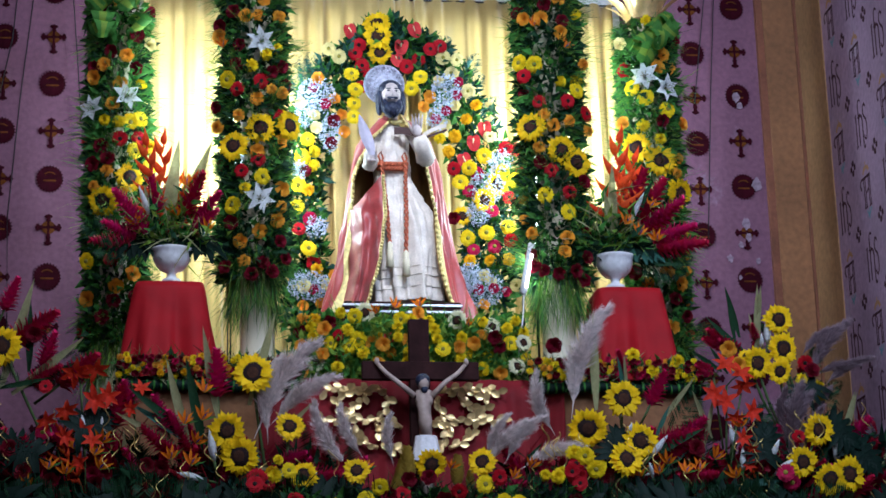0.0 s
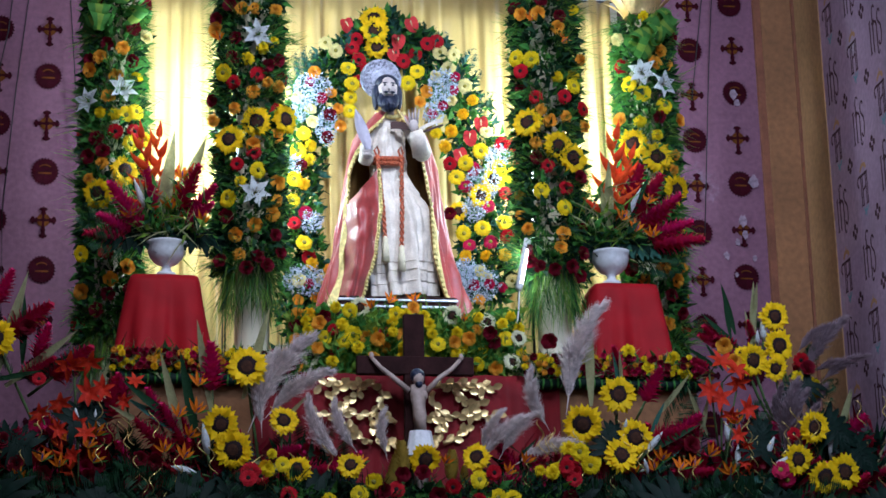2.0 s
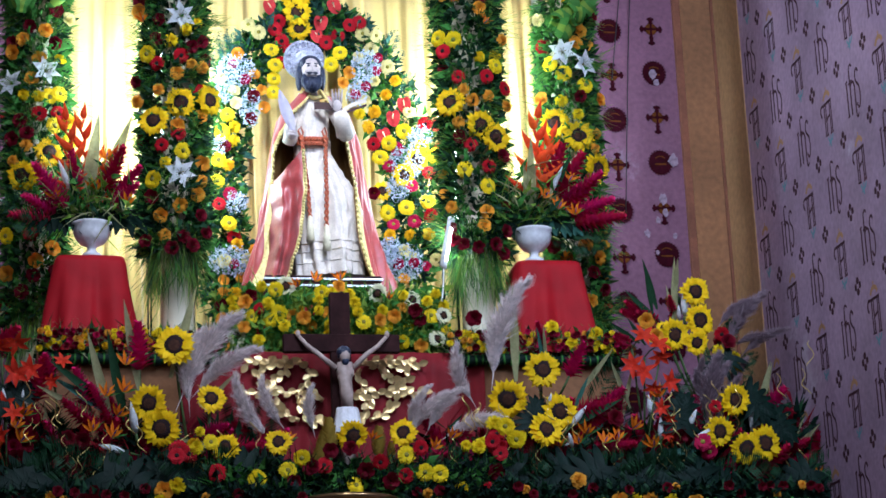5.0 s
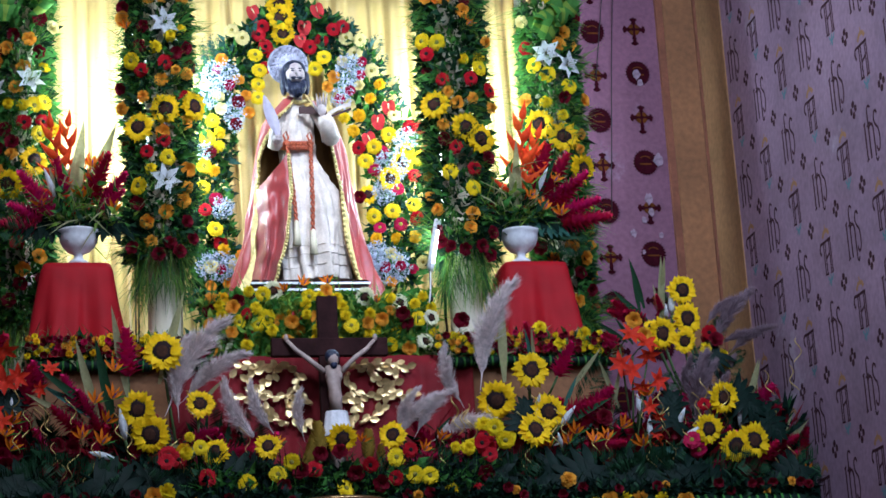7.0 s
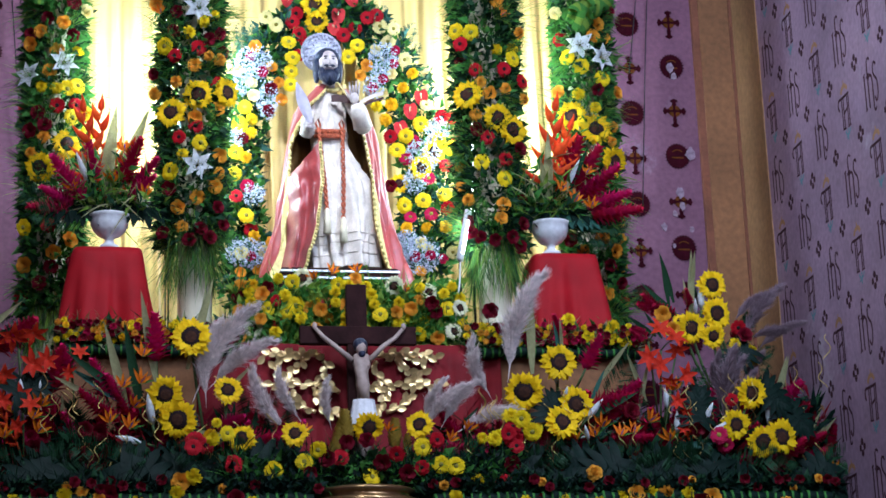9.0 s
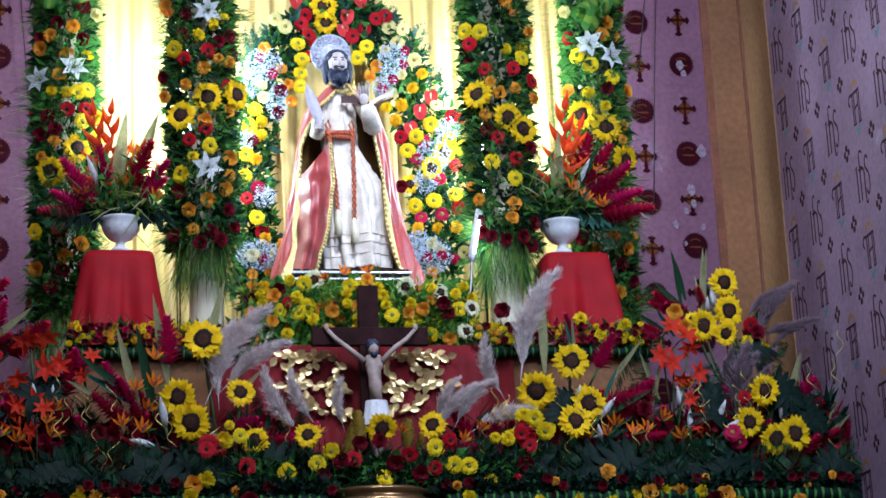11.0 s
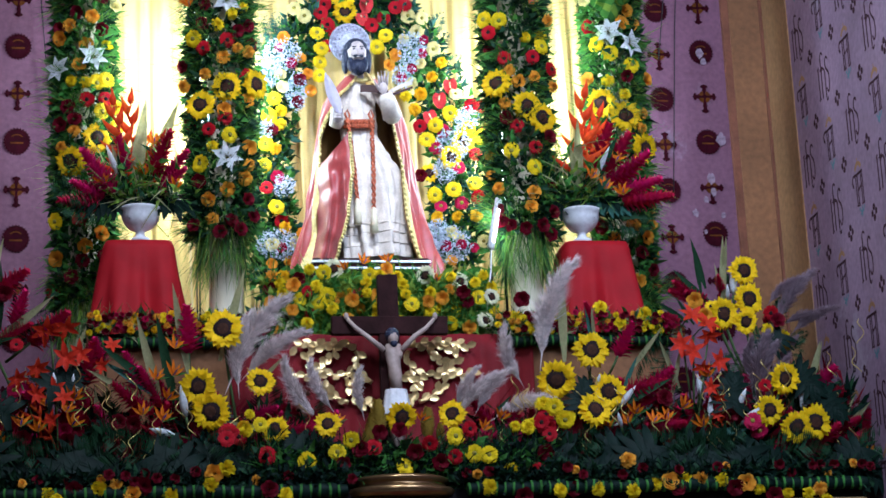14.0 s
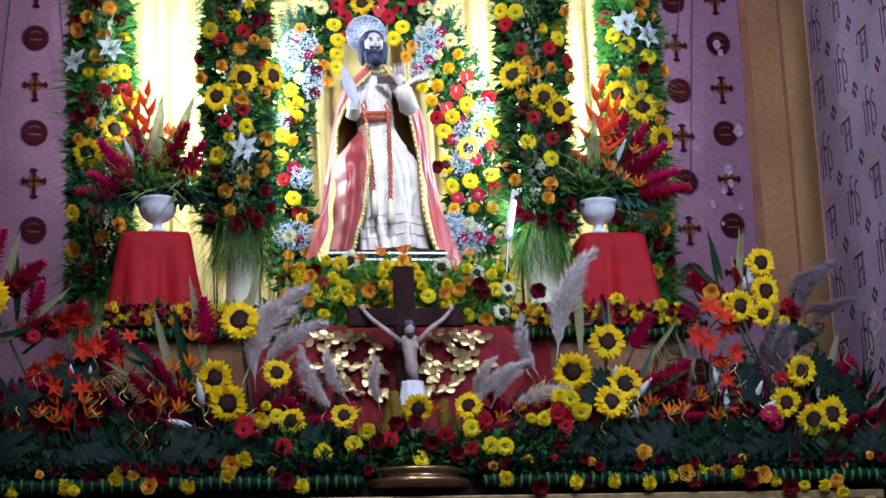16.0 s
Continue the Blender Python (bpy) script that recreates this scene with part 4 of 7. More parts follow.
RIGHT_INNER = [
    ('D', 1.239, 5.263), ('R', 1.148, 5.199), ('R', 1.221, 5.194), ('R', 1.305, 5.129), ('B', 1.189, 5.160),
    ('B', 1.328, 5.056), ('D', 1.317, 5.184), ('O', 1.414, 4.991), ('Y', 1.124, 4.994), ('Y', 1.185, 4.975),
    ('G', 1.139, 4.925), ('N', 1.298, 4.892), ('Y', 1.374, 4.855), ('G', 1.199, 4.792), ('G', 1.328, 4.799),
    ('O', 1.218, 4.734), ('O', 1.332, 4.703), ('G', 1.419, 4.754), ('O', 1.424, 4.674), ('S', 1.162, 4.674),
    ('S', 1.288, 4.564), ('S', 1.355, 4.508), ('R', 1.298, 4.154), ('Y', 1.209, 4.352), ('Y', 1.310, 4.276),
    ('G', 1.319, 4.368), ('O', 1.147, 4.182), ('R', 1.283, 4.090), ('G', 1.241, 4.470), ('D', 1.197, 4.509),
    ('D', 1.385, 4.422), ('D', 1.144, 4.079), ('D', 1.191, 4.003), ('D', 1.254, 3.992), ('D', 1.330, 4.006),
    ('D', 1.383, 4.071), ('D', 1.154, 4.028),
]
column_garland(-0.07, 8.78, 0.135, 3.98, 5.75, LEFT_INNER, "DRODGN", 20, "garland of sunflowers, lilies and dark red roses round a column", 11, ("green", "dark_green", "dark_green"), size=0.88)
column_garland(1.275, 8.78, 0.135, 3.98, 5.75, RIGHT_INNER, "DRODGN", 20, "garland of sunflowers, gerberas and orange roses round a column", 21, ("green", "dark_green", "dark_green"), size=0.88)
LEFT_OUTER = [
    ('D', -0.588, 5.169), ('P', -0.534, 5.135), ('R', -0.632, 5.069), ('R', -0.729, 5.019), ('R', -0.770, 4.964),
    ('D', -0.771, 5.012), ('L', -0.633, 4.866), ('L', -0.774, 4.811), ('Y', -0.566, 4.769), ('Y', -0.611, 4.749),
    ('N', -0.661, 4.748), ('N', -0.723, 4.756), ('G', -0.654, 4.668), ('G', -0.572, 4.676), ('C', -0.522, 4.651),
    ('Y', -0.588, 4.617), ('Y', -0.520, 4.558), ('D', -0.707, 4.572), ('D', -0.768, 4.551), ('O', -0.710, 4.519),
    ('S', -0.611, 4.485), ('S', -0.720, 4.375), ('O', -0.765, 4.447), ('Y', -0.787, 4.105), ('R', -0.593, 4.042),
    ('R', -0.660, 3.985), ('R', -0.778, 3.932), ('D', -0.668, 3.921), ('D', -0.715, 3.844), ('D', -0.584, 3.935),
]
RIGHT_OUTER = [
    ('P', 1.674, 5.225), ('R', 1.750, 5.208), ('R', 1.854, 5.155), ('R', 1.831, 5.092), ('L', 1.769, 5.048),
    ('L', 1.861, 4.986), ('Y', 1.709, 4.990), ('Y', 1.769, 4.941), ('Y', 1.869, 4.883), ('R', 1.669, 4.821),
    ('N', 1.749, 4.802), ('D', 1.839, 4.827), ('N', 1.826, 4.735), ('S', 1.717, 4.696), ('S', 1.821, 4.624),
    ('O', 1.911, 4.646), ('R', 1.939, 4.821), ('S', 1.901, 4.471), ('O', 1.898, 4.572), ('R', 1.820, 4.097),
    ('R', 1.883, 4.037), ('D', 1.852, 3.964), ('D', 1.687, 4.094), ('D', 1.901, 3.886),
]
column_garland(-0.665, 9.06, 0.125, 3.74, 5.34, LEFT_OUTER, "DRNGO", 18, "outer garland of lilies, yellow blooms and sunflowers round a column", 31, size=0.92)
column_garland(1.815, 9.06, 0.125, 3.74, 5.34, RIGHT_OUTER, "DRNGO", 16, "outer garland of white lilies and sunflowers round a column", 41, size=0.92)


# green leaf bows and a gilt finial on the outer columns
def leaf_bow(x, y, z, seed):
    ob = thing("leaf_bow", "bow of rolled glossy green leaves on top of a column", "leaf bow", (x, y, z), "leaf bows")
    r = random.Random(seed)
    for i in range(9):
        bm = bmesh.new()
        w, rad = r.uniform(0.05, 0.07), r.uniform(0.030, 0.042)
        n = 12
        a0 = r.uniform(0, 6)
        q = Matrix.Translation((r.uniform(-0.11, 0.11), r.uniform(-0.12, -0.02), r.uniform(-0.12, 0.12))) @ Euler((r.uniform(-0.6, 0.6), r.uniform(0.6, 1.9), r.uniform(-1, 1))).to_matrix().to_4x4()
        rows = []
        for k in range(n + 1):
            a = a0 + 5.2 * k / n
            rows.append([bm.verts.new(q @ Vector((rad * math.cos(a) * (1 + 0.25 * k / n), rad * math.sin(a), s * w * (0.4 + 0.6 * math.sin(math.pi * min(1, 0.25 + k / n)))))) for s in (-1, -0.33, 0.33, 1)])
        for a, b in zip(rows, rows[1:]):
            for k in range(3):
                bm.faces.new((a[k], a[k + 1], b[k + 1], b[k])).material_index = 1 if k == 1 else 0
        part("rolled_leaf", bm, [F["green"], F["lime"]], ob)
    return ob


def finial(x, y, z):
    ob = thing("gilt_finial", "carved silvery gilt acanthus capital on an outer column", "capital", (x, y, z), "capitals")
    bm = bmesh.new()
    lathe(bm, [(0.075, 0), (0.085, 0.02), (0.07, 0.04), (0.085, 0.16), (0.12, 0.24), (0.125, 0.27)], 24)
    part("capital_core", bm, M["gold_dull"], ob)
    for i in range(14):
        bm = bmesh.new()
        petal(bm, 0.24 if i % 2 else 0.15, 0.06, Matrix.Rotation(i * 0.449, 4, "Z") @ Matrix.Translation((0, 0.078, 0.02)) @ Matrix.Rotation(1.35, 4, "X"), 0, 0, 0.55, 5, 0, (0.8, 1.0, 0.7, 0.9, 0.6, 0.2), 0.2)
        part("acanthus_leaf", bm, M["gold"], ob)
    return ob


leaf_bow(-0.665, 8.98, 5.24, 4)
leaf_bow(1.80, 8.98, 5.25, 9)
finial(-0.66, 9.10, 5.36)
finial(1.82, 9.10, 5.36)

# ---- the statue: one plain mesh ----
M.update({
    "robe": material("cream_white_satin_robe", (0.66, 0.57, 0.50), 0.36, vary=0.14, scale=14, bump=0.2, bump_scale=120, sheen=0.2, gloss=0.5),
    "cape": material("rose_red_satin_cape", (0.35, 0.048, 0.046), 0.34, vary=0.18, scale=14, bump=0.35, bump_scale=60, sheen=0.15, gloss=0.5),
    "cape_in": material("old_gold_cape_lining", (0.26, 0.13, 0.035), 0.6),
    "trim_gold": material("gold_braid", (0.72, 0.58, 0.22), 0.45, metal=0.3, vary=0.2, scale=60, bump=0.8, bump_scale=220),
    "skin": material("painted_pale_wood", (0.50, 0.42, 0.41), 0.45, vary=0.15, scale=40),
    # black painted hair; the blue is its sheen mixed into the colour
    "hair": material("painted_blue_black_wood", (0.020, 0.025, 0.052), 0.42, vary=0.3, scale=50, bump=0.9, bump_scale=90),
    "cord_red": material("red_gold_cord", (0.48, 0.11, 0.05), 0.5, vary=0.35, scale=90, bump=0.8, bump_scale=260),
    "feather": material("pale_grey_quill", (0.48, 0.44, 0.54), 0.5),
    "book": material("dark_book_cover", (0.06, 0.025, 0.025), 0.5),
    "corpus": material("painted_pale_carving", (0.40, 0.30, 0.26), 0.5, vary=0.15, scale=20),
    "loin": material("white_painted_carving", (0.70, 0.68, 0.70), 0.6, bump=0.5, bump_scale=60),
})


def lump(bm, c, r, mat, seg=14, rot=None):
    """A rounded mass with half-axes r."""
    c, r = Vector(c), Vector(r)
    rows = max(5, seg // 2)
    rings = []
    for j in range(1, rows):
        t = math.pi * j / rows
        rings.append([bm.verts.new((c.x + r.x * math.sin(t) * math.cos(2 * math.pi * i / seg), c.y + r.y * math.sin(t) * math.sin(2 * math.pi * i / seg), c.z - r.z * math.cos(t))) for i in range(seg)])
    low, top = bm.verts.new((c.x, c.y, c.z - r.z)), bm.verts.new((c.x, c.y, c.z + r.z))
    for i in range(seg):
        k = (i + 1) % seg
        bm.faces.new((low, rings[0][k], rings[0][i])).material_index = mat
        bm.faces.new((top, rings[-1][i], rings[-1][k])).material_index = mat
        for a, b in zip(rings, rings[1:]):
            bm.faces.new((a[i], a[k], b[k], b[i])).material_index = mat


def sheet(bm, fn, nu, nv, mat):
    """A surface from fn(u, v), u and v in 0..1; mat is a number or a function of u."""
    g = [[bm.verts.new(fn(i / nu, j / nv)) for i in range(nu + 1)] for j in range(nv + 1)]
    for j in range(nv):
        for i in range(nu):
            bm.faces.new((g[j][i], g[j][i + 1], g[j + 1][i + 1], g[j + 1][i])).material_index = mat(i / nu, j / nv) if callable(mat) else mat


def mixrow(rows, t):
    k = t * (len(rows) - 1)
    a = min(int(k), len(rows) - 2)
    return rows[a] + (rows[a + 1] - rows[a]) * (k - a)


def build_statue():
    bm = bmesh.new()
    cx, cy = 0.583, 8.98
    def ridge(x):
        return 1 - 2 * abs(math.sin(x))
    # robe, hem to neck
    def robe(u, v):
        a = 2 * math.pi * u
        z = 3.925 + v * 0.885
        w = mixrow((0.146, 0.150, 0.150, 0.148, 0.140, 0.112, 0.080, 0.086, 0.088, 0.036), v)
        w *= 1 + 0.34 * max(0.0, math.sin(a)) * min(1.0, max(0.0, (0.70 - v) * 4)) * (0.35 + 0.65 * min(1.0, v * 3))
        f = 1 + (0.15 * ridge(4.5 * a + 0.9 + 0.9 * v) + 0.08 * math.sin(17 * a + 4 * v) + 0.03 * math.sin(31 * a - 5 * v)) * max(0, 0.74 - v) + 0.03 * ridge(7 * a) * max(0, v - 0.70)
        p = Vector((cx + 0.028 - 0.06 * v + w * f * math.sin(a), cy - 0.02 - 0.72 * w * f * math.cos(a), z + 0.012 * math.sin(a * 2) * (1 - v)))
        crease = noise.noise(p * 30) * 0.007 + noise.noise(Vector((p.x * 70, p.y * 70, p.z * 16))) * 0.005
        return p + Vector((math.sin(a), -math.cos(a), 0)) * crease
    sheet(bm, robe, 180, 60, 0)
    # tucks near the hem
    for z in (3.985, 4.035, 4.075):
        v = (z - 3.925) / 0.885
        tube(bm, [robe(0.62 + 0.76 * i / 40, v) * 1.0 + Vector((0, -0.003, 0)) for i in range(41)], 0.0022, 5, 0)
    # cape: from the front right edge round the back to the front left edge
    def cape(off):
        def fn(u, v):
            z = 3.855 + v * 0.945
            w = mixrow((0.328, 0.304, 0.280, 0.258, 0.240, 0.226, 0.212, 0.194, 0.166, 0.070), v) - off
            dp = 0.50 * w + 0.03 + 0.035 * max(0.0, v - 0.55)
            right = mixrow((0.70, 0.69, 0.69, 0.70, 0.72, 0.76, 0.78, 0.70, 0.52, 0.30), v)
            left = mixrow((-0.95, -0.95, -0.98, -1.02, -1.08, -1.12, -1.12, -0.95, -0.60, -0.30), v)
            a = right + (2 * math.pi + left - right) * u
            f = 1 + (0.07 * math.sin(10 * a + 1.4 * v) + 0.035 * ridge(9 * a + 5 * v) + 0.02 * math.sin(47 * a - 9 * v)) * (1.05 - v)
            w *= 1 + 0.06 * noise.noise(Vector((math.sin(a) * 5, math.cos(a) * 5, v * 6)))
            return Vector((cx + w * f * math.sin(a), cy - 0.005 - dp * f * math.cos(a), z + 0.01 * math.sin(5 * a)))
        return fn
    sheet(bm, cape(0.0), 200, 60, lambda u, v: 3 if u < 0.024 or u > 0.976 else 1)
    sheet(bm, cape(0.008), 120, 30, 2)
    # front fall of the cape, caught up at the waist and fanning out to the hem
    def fall(off):
        def fn(u, v):
            lx, lz = mixrow((0.262, 0.296, 0.328, 0.352), v), mixrow((3.862, 4.005, 4.18, 4.345), v)
            rx, rz = mixrow((0.428, 0.486, 0.512, 0.508), v), mixrow((3.885, 4.095, 4.291, 4.490), v)
            x = lx + (rx - lx) * u
            z = lz + (rz - lz) * u - 0.015 * math.sin(math.pi * u) * v * v
            k = math.sin(13 * u + 0.8 + 1.5 * v) * 0.026 + ridge(9 * u + 3 * v) * 0.007
            y = cy - 0.035 - 0.145 * math.sin(math.pi * 0.5 * min(1, u * 1.15)) - k * (1.15 - v) + off
            return Vector((x + 0.008 * noise.noise(Vector((x * 20, z * 14, 3))), y + 0.012 * noise.noise(Vector((x * 24, z * 16, 0))), z))
        return fn
    sheet(bm, fall(0.0), 90, 50, lambda u, v: 3 if u > 0.945 else 1)
    sheet(bm, fall(0.006), 40, 24, 2)
    for i in range(38):
        lump(bm, fall(0.0)(1.0, i / 38) + Vector((0.002, -0.004, 0)), (0.0075, 0.006, 0.0085), 3, 8)
    # scalloped braid along both front edges
    for u, i0 in ((0.004, 0), (0.996, 19)):
        for i in range(i0, 35):
            lump(bm, cape(0.0)(u, i / 36) + Vector((0, -0.006, 0)), (0.0085, 0.006, 0.0095), 3, 8)
    # collar
    tube(bm, [(cx - 0.06 + 0.12 * i / 12, cy - 0.075 + 0.10 * (i / 12 - 0.5) ** 2, 4.80 - 0.03 * math.sin(math.pi * i / 12)) for i in range(13)], 0.011, 7, 3)
    # arms in wide sleeves
    tube(bm, [(cx - 0.08, cy - 0.03, 4.735), (cx - 0.115, cy - 0.07, 4.64), (cx - 0.125, cy - 0.12, 4.55)], 0.020, 14, 0, 0.034)
    tube(bm, [(cx - 0.135, cy - 0.13, 4.53), (cx - 0.120, cy - 0.17, 4.57)], 0.030, 12, 0, 0.026)
    tube(bm, [(cx + 0.07, cy - 0.03, 4.735), (cx + 0.120, cy - 0.09, 4.62), (cx + 0.125, cy - 0.15, 4.575)], 0.020, 14, 0, 0.040)
    tube(bm, [(cx + 0.125, cy - 0.15, 4.565), (cx + 0.100, cy - 0.185, 4.64), (cx + 0.092, cy - 0.19, 4.665)], 0.044, 14, 0, 0.028)
    # fingers and palms
    lump(bm, (0.455, cy - 0.19, 4.560), (0.026, 0.020, 0.036), 4)
    lump(bm, (cx + 0.080, cy - 0.20, 4.690), (0.022, 0.014, 0.030), 4)
    for i in range(4):
        tube(bm, [(cx + 0.064 + 0.011 * i, cy - 0.20, 4.70), (cx + 0.060 + 0.014 * i, cy - 0.21, 4.742), (cx + 0.058 + 0.016 * i, cy - 0.205, 4.772 - 0.006 * abs(i - 1.5))], 0.0065, 6, 4, 0.004)
        tube(bm, [(0.437 + 0.004 * i, cy - 0.205, 4.545 + 0.013 * i), (0.457, cy - 0.215, 4.540 + 0.013 * i), (0.474, cy - 0.20, 4.542 + 0.013 * i)], 0.0075, 6, 4)
    tube(bm, [(cx + 0.062, cy - 0.20, 4.682), (cx + 0.046, cy - 0.212, 4.705), (cx + 0.040, cy - 0.210, 4.722)], 0.0065, 6, 4, 0.004)
    # quill and open book
    sheet(bm, lambda u, v: Vector((0.458 - 0.056 * v + (u - 0.5) * 0.056 * math.sin(math.pi * (0.12 + 0.84 * v)), cy - 0.225 + 0.018 * abs(u - 0.5), 4.56 + 0.19 * v)), 6, 12, 7)
    sheet(bm, lambda u, v: Vector((0.692 - 0.122 * u, cy - 0.160 + 0.04 * u, 4.664 + 0.026 * u + 0.036 * v + 0.012 * math.sin(2.6 * u))), 8, 3, 8)
    sheet(bm, lambda u, v: Vector((0.692 + 0.118 * u, cy - 0.160 + 0.03 * u, 4.660 + 0.056 * u + 0.012 * v)), 8, 3, 8)
    sheet(bm, lambda u, v: Vector((0.694 + 0.114 * u, cy - 0.164 + 0.03 * u, 4.671 + 0.056 * u + 0.020 * v + 0.010 * math.sin(2.6 * u))), 8, 3, 0)
    # waist cord, two hanging ends with tassels
    for zc, r in ((4.572, 0.012), (4.552, 0.011)):
        for ph in (0.0, math.pi):
            tube(bm, [(cx - 0.086 + 0.138 * i / 40, cy - 0.066 - 0.040 * math.sin(math.pi * i / 40) + 0.005 * math.sin(i * 0.8 + ph), zc - 0.012 * math.sin(math.pi * i / 40) + 0.006 * math.cos(i * 0.8 + ph)) for i in range(41)], r * 0.62, 6, 6)
    for x0, x1, z1 in ((0.512, 0.534, 4.165), (0.620, 0.606, 4.125)):
        lump(bm, (x0, cy - 0.100, 4.562), (0.014, 0.012, 0.018), 6, 10)
        tube(bm, [(x0, cy - 0.100, 4.565), (x0 - 0.014, cy - 0.100, 4.60), (x0 - 0.002, cy - 0.100, 4.62), (x0 + 0.008, cy - 0.102, 4.59), (x0, cy - 0.102, 4.565)], 0.005, 6, 6)
        for ph in (0.0, math.pi):
            tube(bm, [(x0 + (x1 - x0) * i / 50 + 0.006 * math.cos(i * 0.9 + ph), cy - 0.105 - 0.060 * min(1, i / 30) + 0.004 * math.sin(i * 0.9 + ph), 4.56 + (z1 - 4.56) * i / 50) for i in range(51)], 0.0055, 5, 6)
        lathe(bm, [(0.006, z1 + 0.012), (0.013, z1), (0.011, z1 - 0.02), (0.015, z1 - 0.03), (0.019, z1 - 0.105)], 12, Matrix.Translation((x1, cy - 0.166, 0)), 9)
    # head
    hx, hy, hz = 0.567, cy - 0.06, 4.905
    lathe(bm, [(0.030, 4.79), (0.028, 4.86)], 14, Matrix.Translation((hx, hy + 0.01, 0)), 4)
    lump(bm, (hx, hy, hz), (0.045, 0.056, 0.062), 4, 24)
    lump(bm, (hx, hy - 0.054, hz - 0.003), (0.0065, 0.014, 0.017), 4, 10)
    lump(bm, (hx, hy + 0.022, hz + 0.032), (0.057, 0.052, 0.052), 5, 18)
    for s in (-1, 1):
        lump(bm, (hx + s * 0.034, hy - 0.006, hz + 0.032), (0.016, 0.030, 0.020), 5, 12)
        lump(bm, (hx + s * 0.052, hy + 0.016, hz - 0.030), (0.018, 0.036, 0.062), 5, 14)
        lump(bm, (hx + s * 0.017, hy - 0.050, hz + 0.018), (0.012, 0.006, 0.0028), 5, 8)
        lump(bm, (hx + s * 0.017, hy - 0.0505, hz + 0.007), (0.0075, 0.005, 0.0040), 5, 8)
        lump(bm, (hx + s * 0.026, hy - 0.040, hz - 0.012), (0.012, 0.010, 0.013), 4, 10)
        lump(bm, (hx + s * 0.013, hy - 0.054, hz - 0.029), (0.015, 0.008, 0.0065), 5, 10)
        lump(bm, (hx + s * 0.032, hy - 0.018, hz - 0.056), (0.018, 0.028, 0.034), 5, 12)
    lump(bm, (hx, hy - 0.028, hz - 0.072), (0.046, 0.036, 0.034), 5, 16)
    for i in range(9):
        d = (i - 4) / 4
        tube(bm, [(hx + 0.034 * d, hy - 0.050 + 0.012 * d * d, hz - 0.055), (hx + 0.036 * d + 0.003 * math.sin(i * 2.1), hy - 0.060 + 0.012 * d * d, hz - 0.088), (hx + 0.026 * d, hy - 0.054, hz - 0.126 + 0.020 * d * d)], 0.011, 7, 5, 0.004)
    lump(bm, (hx, hy - 0.059, hz - 0.036), (0.009, 0.004, 0.0028), 4, 8)
    # halo with raised rim and rays
    hm = Matrix.Translation((0.545, cy + 0.005, 4.984)) @ Matrix.Rotation(math.pi / 2 + 0.12, 4, "X")
    lathe(bm, [(0.004, 0.012), (0.045, 0.010), (0.080, 0.004), (0.092, 0.010), (0.096, 0.0), (0.09, -0.008), (0.004, -0.008)], 44, hm, 11)
    for ring, n in ((0.03, 9), (0.05, 16), (0.068, 22), (0.083, 28)):
        for i in range(n):
            a = 2 * math.pi * i / n
            lump(bm, hm @ Vector((ring * math.cos(a), ring * math.sin(a), 0.009)), (0.0055, 0.004, 0.0055), 11, 8)
    me = to_mesh("saint_statue", bm, [M["robe"], M["cape"], M["cape_in"], M["trim_gold"], M["skin"], M["hair"], M["cord_red"], M["feather"], M["book"], M["satin_cream"], M["cord_red"], M["silver"]])
    return tagged(new("saint_statue", me), "bearded saint statue, cream robe, rose satin cape, silver halo", "statue")


build_statue()

plinth = thing("statue_plinth", "dark wooden carrying plinth with silver rails under the statue", "plinth", (0.585, 8.97, 3.50))
bm = bmesh.new()
box(bm, -0.26, 0.26, -0.17, 0.17, 0.0, 0.40, 0, 0.008)
part("plinth_body", bm, M["dark_wood"], plinth, smooth=False)
for z in (0.345, 0.375):
    bm = bmesh.new()
    box(bm, -0.265, 0.265, -0.178, -0.168, z, z + 0.012, 0, 0.003)
    part("silver_rail", bm, M["steel"], plinth, "silver rail", False)

# ---- flower arch behind the statue ----
ARCH = [
    (0.212, 3.858), (0.193, 4.029), (0.183, 4.269), (0.174, 4.540), (0.209, 4.816),
    (0.303, 5.042), (0.424, 5.202), (0.552, 5.301), (0.686, 5.269), (0.828, 5.174),
    (0.932, 4.993), (1.016, 4.785), (1.074, 4.563), (1.068, 4.343), (1.041, 4.152),
    (1.014, 3.936),
]
arch = thing("flower_arch", "arch of red, yellow and cream blooms behind the statue", "flower arch", (0.575, 9.2, 3.5))
g = np.random.default_rng(5)
AP = np.array(ARCH)
n = 5200
s = g.uniform(0, len(AP) - 1.001, n)
i0 = s.astype(int)
c = AP[i0] + (AP[i0 + 1] - AP[i0]) * (s - i0)[:, None]
wid = np.interp(s, [0, 4, 7, 10, 12, 15], [0.10, 0.11, 0.09, 0.12, 0.14, 0.12])
a, q = g.uniform(0, 2 * np.pi, n), np.sqrt(g.random(n))
at = np.stack([c[:, 0] + wid * q * np.cos(a), 9.21 + 0.05 * g.normal(size=n) * 0.6, c[:, 1] + wid * q * np.sin(a)], 1)
out = np.stack([np.cos(a) * 0.7, -0.8 * g.random(n), np.sin(a) * 0.7], 1) + g.normal(size=(n, 3)) * 0.4
greens(arch, at, out, 0.055, 0.030, ("green", "green", "blue_green", "dark_green"), 51)
